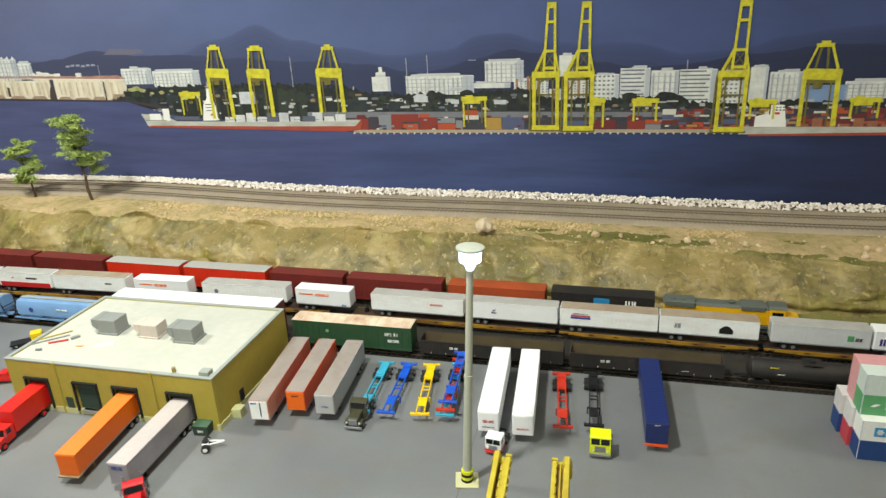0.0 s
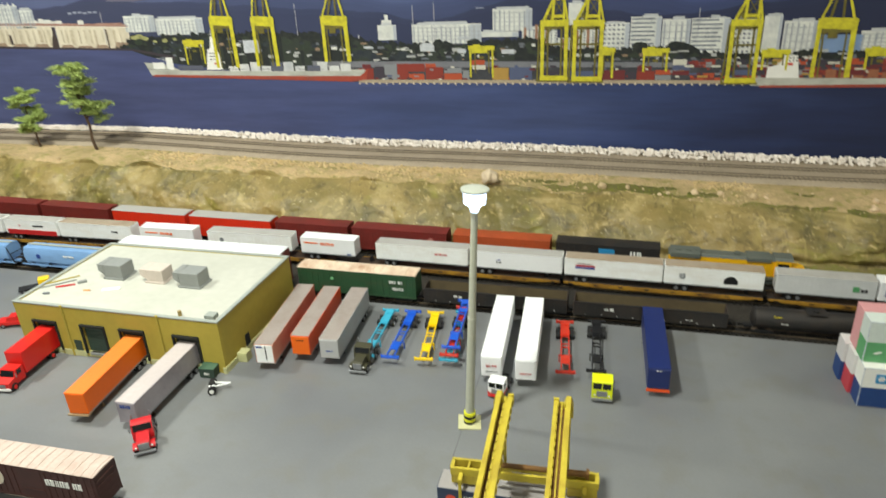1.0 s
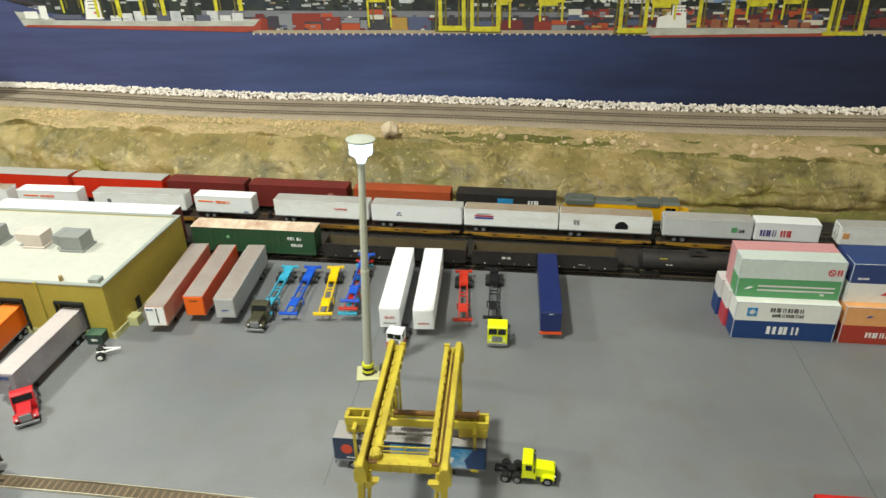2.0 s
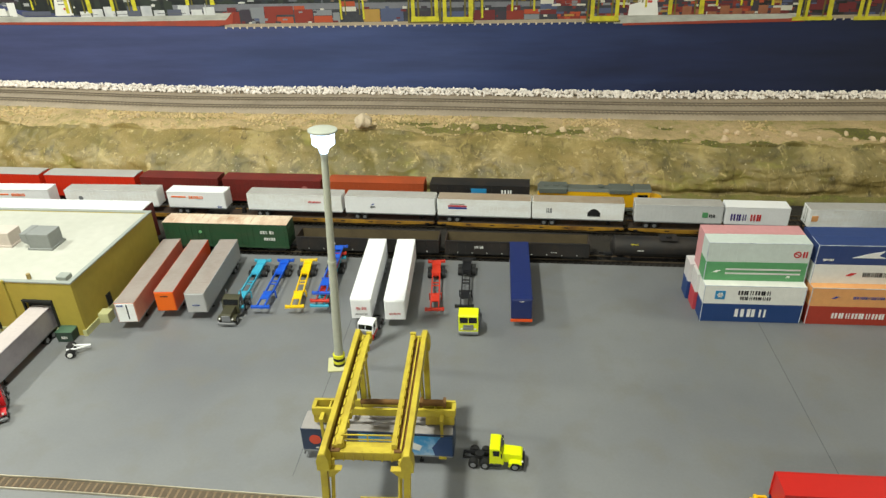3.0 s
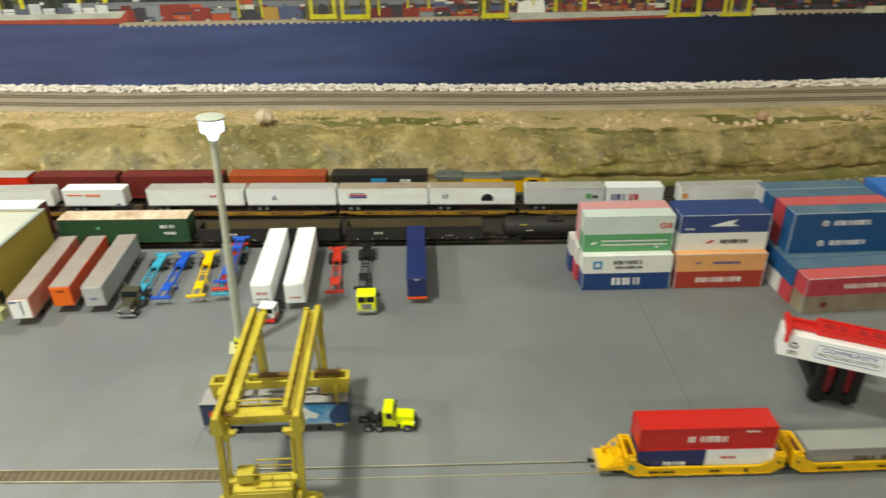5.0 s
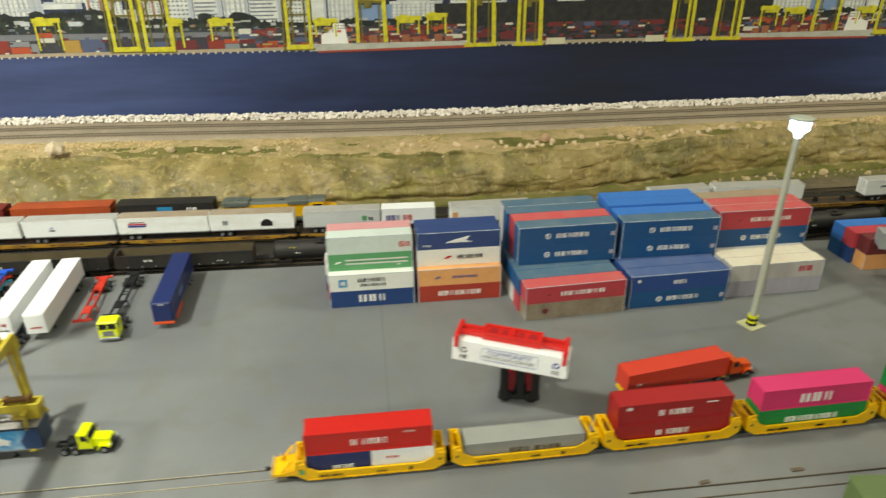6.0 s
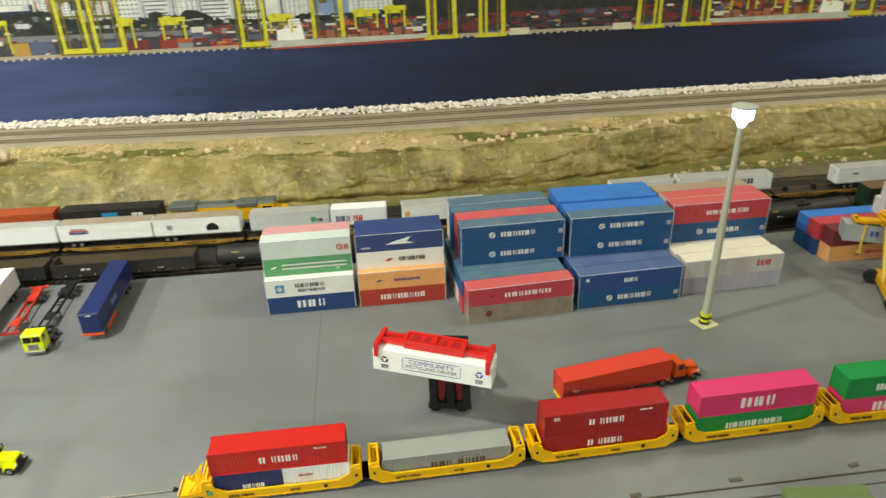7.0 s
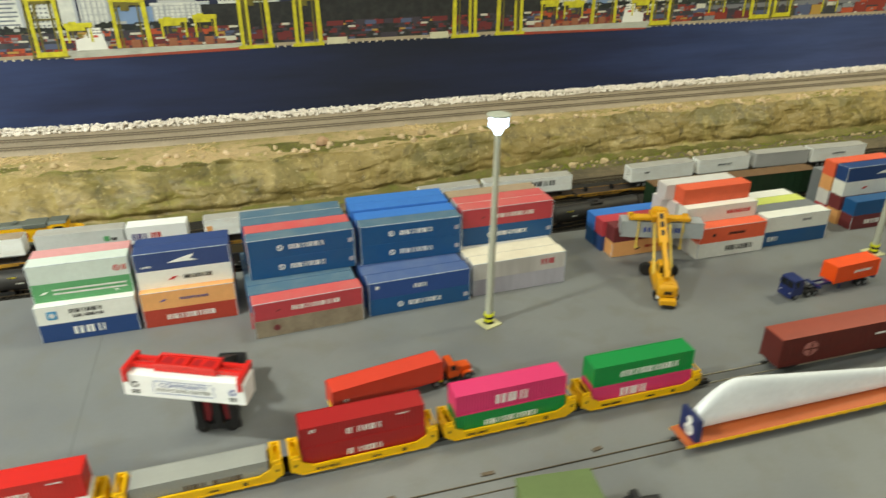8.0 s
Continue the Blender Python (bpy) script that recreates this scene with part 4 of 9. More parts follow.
for name, rgb, lift, lay in (("tree_line", (26, 31, 34), 0.0, 4.6), ("bushes", (44, 52, 46), -0.014, 4.76)):
    strips = []
    x = -3.5
    while x < AXIS:
        w = rnd.uniform(0.006, 0.018)
        top = 0.34
        for (xa, za), (xb, zb) in zip(TREETOP, TREETOP[1:]):
            if xa <= x < xb:
                top = za + (zb - za) * (x - xa) / (xb - xa)
        top += lift + rnd.uniform(-0.005, 0.005)
        if lift == 0 or rnd.random() < 0.35:
            strips.append([(x - 0.003, 0.27), (x + w + 0.003, 0.27), (x + w + 0.003, top - 0.004), (x + w * 0.8, top), (x + w * 0.4, top + 0.003), (x, top - 0.001)])
        x += w
    sheet(name, strips, ink(name, rgb, stain=(52, 60, 52), stain_scale=60, amount=0.5), lay)
low = []
for _ in range(45):
    x = rnd.uniform(-1.2, AXIS)
    w, h, z = rnd.uniform(0.006, 0.026), rnd.uniform(0.003, 0.008), rnd.uniform(0.322, 0.346)
    low.append(rect(x, z, x + w, z + h))
sheet("low_roofs", low, ink("low_roofs", (170, 172, 172), var=0.3, scale=40), 5.0)


def clump(x, z, w, h, n=9):
    """A printed tree or bush: an uneven round outline."""
    return [(x + w * math.cos(a) * k, z + h * math.sin(a) * k) for a, k in ((6.2832 * i / n, rnd.uniform(0.75, 1.1)) for i in range(n))]


def tree_top(x):
    for (xa, za), (xb, zb) in zip(TREETOP, TREETOP[1:]):
        if xa <= x < xb:
            return za + (zb - za) * (x - xa) / (xb - xa)
    return 0.345


# wooded shore behind the quay: crowns, sunlit tops, roofs and walls between them
for name, rgb, count, lift, lay in (("dark_crowns", (20, 25, 28), 150, 0.0, 4.68), ("green_crowns", (40, 50, 40), 90, -0.012, 4.84), ("blue_crowns", (34, 42, 54), 70, -0.02, 4.92)):
    tops = []
    for _ in range(count):
        x = rnd.uniform(-1.25, AXIS - 0.02)
        w = rnd.uniform(0.006, 0.020)
        tops.append(clump(x, tree_top(x) + lift - rnd.uniform(0, 0.022), w, w * rnd.uniform(0.45, 0.8)))
    sheet(name, tops, ink(name, rgb, var=0.3, stain=(62, 70, 58), stain_scale=90, amount=0.6), lay)
for name, rgb, count, lay in (("grey_sheds", (104, 108, 118), 70, 5.08), ("tan_sheds", (140, 118, 98), 26, 5.16), ("pale_sheds", (208, 208, 204), 34, 5.24), ("dark_gaps", (28, 31, 38), 90, 5.32)):
    bits = []
    for _ in range(count):
        x = rnd.uniform(-1.18, AXIS - 0.03)
        z, w, h = rnd.uniform(0.318, tree_top(x) - 0.012), rnd.uniform(0.004, 0.020), rnd.uniform(0.002, 0.0065)
        bits.append([(x, z), (x + w, z), (x + w, z + h), (x + w * 0.6, z + h * rnd.uniform(1.0, 1.5)), (x, z + h)])
    sheet(name, bits, ink(name, rgb, var=0.25, scale=90, stain_scale=70, amount=0.5), lay)
sheet("shore_bushes", [clump(x, z, w, w * 0.5) for x, z, w in ((-1.222, 0.386, 0.012), (-1.205, 0.389, 0.014), (-1.188, 0.384, 0.012), (-1.13, 0.378, 0.010), (-1.10, 0.381, 0.007), (-1.16, 0.376, 0.007))], ink("shore_bushes", (168, 166, 112), var=0.3, stain=(96, 104, 60), amount=0.8, stain_scale=90), 5.34)
sheet("shore_houses", [rect(-0.437, 0.345, -0.402, 0.357), [(-0.44, 0.357), (-0.40, 0.357), (-0.41, 0.364), (-0.43, 0.364)], rect(-0.905, 0.345, -0.862, 0.376), rect(-0.24, 0.338, -0.21, 0.348), rect(-0.345, 0.34, -0.325, 0.350), rect(-0.345, 0.372, -0.315, 0.378), rect(-0.58, 0.352, -0.556, 0.358)], ink("shore_houses", (196, 200, 206), var=0.2, stain=(140, 146, 158), amount=0.7, stain_scale=70), 5.36)
sheet("quay_yard", [rect(-0.72, 0.27, AXIS, 0.322)], ink("quay_yard", (52, 54, 62), var=0.2, stain=(84, 86, 94), amount=0.6), 5.4)
sheet("dark_yard", [rect(0.62, 0.27, AXIS, 0.372)], ink("dark_yard", (30, 31, 34), var=0.3, stain=(62, 64, 62), amount=0.7, stain_scale=45), 5.5)
# the sea
SEA = [(0.0, (19, 26, 50)), (3.5, (88, 95, 137)), (0.6, (25, 37, 75)), (1.0, (43, 58, 102)), (1.35, (58, 72, 117)), (2.3, (66, 73, 115))]
sheet("sea", [rect(XL - 1, 0.02, AXIS, 0.272), [(XL - 1, 0.26), (-1.19, 0.26), (-0.62, 0.272), (-0.9, 0.295), (-1.11, 0.318), (-1.2, 0.341), (-1.24, 0.354), (-1.66, 0.364), (XL - 1, 0.37)]], wash("sea", SEA, 0.15, (0.5, 1, 2.6), (3.5, 1, 34), 0.20), 5.6, True)
sheet("far_shore", [[(-3.6, 0.371), (-1.66, 0.362), (-1.235, 0.353), (-1.11, 0.330), (-1.11, 0.338), (-1.235, 0.358), (-1.66, 0.368), (-3.6, 0.377)]], ink("far_shore", (60, 52, 60)), 5.8)
# quay and its containers
sheet("quay", [rect(-0.60, 0.270, AXIS, 0.2775)], ink("quay", (170, 156, 134), var=0.2), 6)
sheet("quay_fenders", [rect(-0.6 + i * 0.0175, 0.2665, -0.6 + i * 0.0175 + 0.004, 0.271) for i in range(95)], ink("fenders", (206, 196, 176)), 7.9)
PRINTS = [("rust_boxes", (136, 52, 42)), ("orange_boxes", (178, 78, 48)), ("grey_boxes", (132, 136, 142)), ("dark_boxes", (62, 56, 68)), ("slate_boxes", (80, 90, 122)), ("ochre_boxes", (176, 140, 70)), ("maroon_boxes", (108, 42, 46)), ("pale_boxes", (206, 204, 192))]
heaps = [[] for _ in PRINTS]
# stacked blocks along the near quay: x, foot, x, top, ink
for x0, z0, x1, z1, k in ((-0.600, 0.278, -0.560, 0.305, 0), (-0.588, 0.305, -0.566, 0.315, 6), (-0.556, 0.278, -0.533, 0.310, 3), (-0.531, 0.278, -0.499, 0.314, 2), (-0.498, 0.297, -0.428, 0.316, 0), (-0.500, 0.278, -0.470, 0.297, 0), (-0.469, 0.278, -0.43, 0.292, 1), (-0.426, 0.278, -0.382, 0.308, 0), (-0.426, 0.308, -0.40, 0.316, 1), (-0.380, 0.294, -0.336, 0.306, 2), (-0.380, 0.278, -0.336, 0.293, 1), (-0.334, 0.278, -0.318, 0.30, 2), (-0.31, 0.302, -0.278, 0.312, 7), (-0.313, 0.313, -0.28, 0.324, 1), (-0.262, 0.278, -0.223, 0.306, 5), (-0.221, 0.278, -0.168, 0.307, 4), (-0.24, 0.278, -0.21, 0.285, 1), (-0.15, 0.286, -0.09, 0.300, 3), (-0.08, 0.286, -0.02, 0.298, 4), (-0.008, 0.278, 0.043, 0.300, 6), (0.01, 0.278, 0.03, 0.284, 2), (0.045, 0.278, 0.068, 0.296, 3), (0.069, 0.278, 0.108, 0.298, 0), (0.069, 0.299, 0.100, 0.309, 6), (0.109, 0.290, 0.143, 0.300, 1), (0.109, 0.278, 0.143, 0.289, 2)):
    heaps[k].append(rect(x0, z0, x1, z1))
for z in (0.311, 0.300, 0.289, 0.2775):
    x = 0.145
    while x < AXIS - 0.01:
        w = rnd.uniform(0.016, 0.042)
        late = x > 0.66
        if rnd.random() < (0.95 if z < 0.28 else 0.8 if z < 0.295 else 0.6) * (0.6 if late else 1):
            heaps[rnd.choices(range(8), (12, 2, 6, 34, 10, 2, 24, 5) if late else (26, 10, 10, 20, 14, 4, 18, 5))[0]].append(rect(x, z, min(AXIS, x + w - 0.0012), z + rnd.uniform(0.009, 0.0125)))
        x += w
for _ in range(340):
    x = rnd.uniform(0.14, AXIS - 0.03)
    z = rnd.choice((0.2778, 0.2835, 0.289, 0.2945, 0.300, 0.306, 0.312, 0.318))
    heaps[rnd.choices(range(8), (8, 2, 5, 60, 6, 1, 16, 2) if x > 0.7 else (18, 6, 14, 34, 12, 4, 16, 8))[0]].append(rect(x, z, x + rnd.uniform(0.007, 0.024), z + rnd.uniform(0.004, 0.0056)))
for _ in range(46):
    x, z = rnd.uniform(-0.58, 0.14), rnd.choice((0.2778, 0.284, 0.300, 0.306))
    heaps[rnd.choice((2, 3, 3, 4, 6, 7))].append(rect(x, z, x + rnd.uniform(0.004, 0.014), z + rnd.uniform(0.003, 0.006)))
sheet("quay_road", [[(-0.72, 0.308), (0.22, 0.306), (0.22, 0.316), (-0.3, 0.321), (-0.72, 0.323)]], ink("quay_road", (118, 120, 128), var=0.15, stain=(90, 92, 100), amount=0.6), 6.1)
for j, (name, rgb) in enumerate(PRINTS):
    sheet(name, heaps[j], ink(name, rgb, var=0.25, stain_scale=60, amount=0.6), 6.2 + 0.12 * j)
# ships
sheet("ship_hull", [[(-1.205, 0.322), (-1.19, 0.288), (-0.60, 0.281), (-0.578, 0.303), (-0.64, 0.303), (-0.75, 0.299), (-1.10, 0.301), (-1.13, 0.316)], [(0.312, 0.266), (0.66, 0.268), (0.715, 0.276), (0.69, 0.282), (0.42, 0.283), (0.31, 0.284)]], ink("ship_hull", (184, 186, 178), stain=(138, 136, 130), amount=0.8, stretch=(1, 1, 3)), 8)
sheet("ship_keel", [[(-1.19, 0.285), (-0.62, 0.273), (-0.580, 0.278), (-0.572, 0.306), (-0.595, 0.287), (-0.85, 0.287), (-1.18, 0.290)], [(0.33, 0.262), (0.72, 0.265), (0.735, 0.280), (0.70, 0.272), (0.33, 0.2665)]], ink("ship_keel", (158, 66, 50), var=0.2, stain=(120, 70, 60), amount=0.6), 8.5)
sheet("ship_house", [[(-1.02, 0.303), (-0.972, 0.303), (-0.975, 0.335), (-0.983, 0.36), (-0.986, 0.385), (-0.996, 0.387), (-1.0, 0.36), (-1.012, 0.345)], rect(-1.18, 0.303, -1.145, 0.322), rect(-1.138, 0.303, -1.118, 0.335), [(0.340, 0.283), (0.406, 0.283), (0.402, 0.305), (0.398, 0.331), (0.371, 0.331), (0.364, 0.312), (0.341, 0.306)]], ink("ship_house", (232, 232, 228)), 9)
sheet("ship_windows", [rect(x, z, x + 0.020, z + 0.0022) for x in (-1.006,) for z in (0.328, 0.336, 0.344)] + [rect(0.374 + 0.007 * i, z, 0.378 + 0.007 * i, z + 0.003) for i in range(4) for z in (0.318, 0.324)] + [rect(-1.20 + 0.11 * i, 0.3035, -1.13 + 0.11 * i, 0.3048) for i in range(5)], ink("ship_windows", (96, 98, 104)), 9.2)
sheet("ship_masts", [rect(-0.993, 0.385, -0.991, 0.402), rect(-1.0, 0.391, -0.984, 0.3922), rect(0.385, 0.33, 0.387, 0.346), rect(-0.64, 0.303, -0.638, 0.325)], ink("ship_masts", (190, 190, 188)), 9.2)
sheet("ship_marks", [rect(-0.995, 0.316, -0.985, 0.321), rect(0.38, 0.31, 0.39, 0.315)], ink("ship_marks", (196, 70, 60)), 9.3)
sheet("deck_boxes", [rect(-0.955 + i * 0.031, 0.299, -0.955 + i * 0.031 + 0.027, 0.307 + 0.005 * (1 + (i * 7) % 3)) for i in range(11) if i not in (4, 7)], ink("deck_boxes", (206, 208, 208), var=0.2, stain=(150, 156, 168), amount=0.7), 9)
sheet("deck_holds", [rect(-0.834, 0.299, -0.802, 0.322), rect(-1.105, 0.305, -1.03, 0.314), rect(-0.735, 0.299, -0.70, 0.313)], ink("deck_holds", (90, 94, 112), var=0.2), 9.1)
sheet("deck_cargo", [rect(0.43 + i * 0.027, 0.283, 0.43 + i * 0.027 + 0.02, 0.283 + 0.006 * (1 + (i * 5) % 3)) for i in range(9)], ink("deck_cargo", (150, 96, 70), var=0.3), 9)
CRANEINK = ink("crane_yellow", (208, 200, 48), var=0.12, stain=(150, 140, 40), amount=0.8, stain_scale=70)
CRANESHADE = ink("crane_shade", (112, 104, 40), var=0.25, stain=(78, 70, 44), amount=0.7, stain_scale=70)


def short_crane(xt0, xt1, zt, x0, x1, zb, z0, base=False):
    """A quay crane with its boom lowered: narrow head, box beam and two upright legs."""
    w = x1 - x0
    out = [[(x0, zb - 0.020), (x1, zb - 0.024), (x1 + 0.002, zb - 0.003), (x1 - 0.010, zb), (x0 + 0.008, zb + 0.002), (x0, zb - 0.004)], line((x0 + 0.005, z0), (x0 + 0.005, zb), 0.0085), line((x1 - 0.002, z0), (x1 - 0.005, zb), 0.0105), line((x0 + 0.006, zb), (xt0 + 0.003, zt), 0.0042), line((x1 - 0.008, zb), (xt1 - 0.003, zt), 0.0052), rect(xt0 - 0.001, zt - 0.005, xt1 + 0.001, zt + 0.003), rect(xt0 + 0.007, zt + 0.002, xt1 - 0.007, zt + 0.008)]
    if base:
        out += [rect(x0 - 0.006, z0, x1 + 0.006, z0 + 0.008), line((x0 + w * 0.30, z0), (x0 + w * 0.30, zb), 0.006)]
    dim = [line((x0 + w * 0.30, zb), (xt0 + 0.010, zt), 0.0048), line((x0 + w * 0.62, zb), (xt1 - 0.010, zt), 0.0048), rect(x0 + 0.002, zb - 0.029, x1, zb - 0.019), line((x0 + 0.016, z0), (x0 + 0.014, zb - 0.02), 0.0035), line((x1 - 0.016, z0), (x1 - 0.017, zb - 0.02), 0.0035), line((x0 + 0.006, zb - 0.045), (x0 + 0.024, zb - 0.02), 0.003), rect(x0 + w * 0.3, zb - 0.040, x0 + w * 0.55, zb - 0.028)]
    return out, dim


def tall_crane(xt0, xt1, zt, x0, x1, zb, z0):
    """A quay crane with its boom raised: two long rails with a few rungs over the portal."""
    w = x1 - x0
    a, c = x0 + w * 0.42, x1 - w * 0.17
    up = lambda u: (a + (xt0 + 0.0025 - a) * u, c + (xt1 - 0.0025 - c) * u, zb + (zt - zb) * u)
    out = [rect(x0, zb - 0.014, x1, zb), rect(x0, z0, x1, z0 + 0.011), line((x0 + 0.005, z0), (x0 + 0.005, zb), 0.0085), line((x1 - 0.005, z0), (x1 - 0.005, zb), 0.0085), line((a, zb), (xt0 + 0.0025, zt), 0.0055), line((c, zb), (xt1 - 0.0025, zt), 0.0055), rect(xt0, zt - 0.013, xt1, zt), line((x0 + 0.008, zb), up(0.32)[::2], 0.006), line((x1 - 0.003, zb), up(0.28)[1:], 0.0045)]
    for u in (0.05, 0.30, 0.72):
        l, r, z = up(u)
        out.append(rect(l, z - 0.003, r, z + 0.003))
    dim = [line((x0 + w * 0.27, z0), (x0 + w * 0.27, zb), 0.004), line((x1 - w * 0.25, z0), (x1 - w * 0.25, zb), 0.004), rect(x0 + 0.004, zb - 0.055, x1 - 0.004, zb - 0.051), rect(x0 - 0.003, zb - 0.020, x1 + 0.002, zb - 0.012), rect(x0 + w * 0.3, zb + 0.002, x0 + w * 0.8, zb + 0.012), line((x0 - 0.006, z0), (x0 - 0.002, zb - 0.01), 0.004), rect(x0 - 0.008, z0 - 0.003, x1 + 0.004, z0 + 0.002), line(up(0.05)[::2], (up(0.3)[1], up(0.3)[2]), 0.002), line((up(0.05)[1], up(0.05)[2]), up(0.3)[::2], 0.002), line((x0 + w * 0.2, zb), up(0.2)[::2], 0.003), line((x0 + 0.008, zb - 0.05), (x0 + w * 0.4, zb - 0.014), 0.003)]
    return out, dim


def rtg(x0, z0, x1, z1):
    w = x1 - x0
    return [rect(x0 - 0.002, z1 - 0.010, x1 + 0.002, z1), rect(x0 + w * 0.1, z1 - 0.017, x0 + w * 0.75, z1 - 0.010), line((x0 + 0.003, z0), (x0 + 0.003, z1), 0.0045), line((x1 - 0.003, z0), (x1 - 0.003, z1), 0.0045), rect(x0 + w * 0.15, z1, x0 + w * 0.45, z1 + 0.003)], [line((x0 + w * 0.24, z0 + 0.01), (x0 + w * 0.24, z1), 0.003), line((x1 - w * 0.2, z0 + 0.01), (x1 - w * 0.2, z1), 0.003), rect(x0 + w * 0.4, z1 - 0.03, x0 + w * 0.6, z1 - 0.024)]


SHORTS = [(-0.973, -0.940, 0.487, -0.990, -0.926, 0.435, 0.308), (-0.862, -0.822, 0.482, -0.874, -0.812, 0.432, 0.312), (-0.663, -0.634, 0.479, -0.686, -0.618, 0.430, 0.322), (0.446, 0.478, 0.455, 0.425, 0.500, 0.405, 0.284), (0.712, 0.745, 0.455, 0.700, 0.772, 0.405, 0.267), (0.840, 0.870, 0.450, 0.828, 0.892, 0.40, 0.266)]
TALLS = [(-0.115, -0.096, 0.562, -0.150, -0.086, 0.412, 0.277), (-0.039, -0.019, 0.560, -0.077, -0.008, 0.411, 0.275), (0.287, 0.311, 0.550, 0.256, 0.320, 0.406, 0.272)]
RTGS = [(-0.317, 0.284, -0.258, 0.357), (0.079, 0.297, 0.134, 0.348), (-1.076, 0.318, -1.018, 0.378), (-0.012, 0.283, 0.017, 0.350), (0.526, 0.301, 0.584, 0.345), (0.60, 0.30, 0.65, 0.35), (0.326, 0.300, 0.380, 0.343)]
for made, lay in ([(short_crane(*c, c[0] > 0.6), 10) for c in SHORTS] + [(tall_crane(*c), 10) for c in TALLS] + [(rtg(*c), 9.6) for c in RTGS]):
    sheet("printed_crane", made[0], CRANEINK, lay)
    sheet("printed_crane_far_side", made[1], CRANESHADE, lay - 0.2)
sheet("masts", [rect(x, 0.37, x + 0.0016, z) for x, z in ((-0.752, 0.46), (-1.31, 0.452), (-0.452, 0.45), (-0.40, 0.455), (0.19, 0.43), (0.60, 0.43))] + [rect(-0.592, 0.32, -0.589, 0.385), rect(-0.425, 0.30, -0.422, 0.37)], ink("masts", (170, 170, 178)), 4.1)
sheet("quay_cubes", [rect(0.906, 0.268, 0.955, 0.284)], ink("quay_cubes", (206, 202, 176)), 10)

# ---- road vehicles: local x runs to the nose, z up, wheels on z = 0 ----


def small(ob):
    """Marks a part made of many pieces too small to tell apart."""
    ob["kind"] = "stuff"
    return ob


def wheel(parent, x, y, r=0.0058, w=0.0075, rim=SILVER):
    side = 1 if y > 0 else -1
    tyre = part("wheel", shared(("tyre", r, w), lambda: B().cyl((0, 0, 0), "y", r * 0.93, w, 20).cyl((0, 0, 0), "y", r, w * 0.72, 20)), RUBBER, parent, at=(x, y, r))
    hub = shared(("rim", r, w, rim.name), lambda: B().cyl((0, 0, 0), "y", r * 0.58, w * 0.16, 14).cyl((0, 0, 0), "y", r * 0.22, w * 0.3, 10))
    part("rim", hub, rim, tyre, at=(0, side * (w / 2 - 0.0002), 0))


def bogie(th, x, w=0.0293, frame_mat=BLACK, axles=2, pitch=0.0142):
    b = B().box(x - 0.018, -0.0065, 0.0085, x + 0.018, 0.0065, 0.0125)
    for i in range(axles):
        b.cyl((x + (i - (axles - 1) / 2) * pitch, 0, 0.0058), "y", 0.001, w - 0.006, 8)
    part("bogie", b, frame_mat, th)
    for i in range(axles):
        for s in (-1, 1):
            wheel(th, x + (i - (axles - 1) / 2) * pitch, s * (w / 2 - 0.0042))


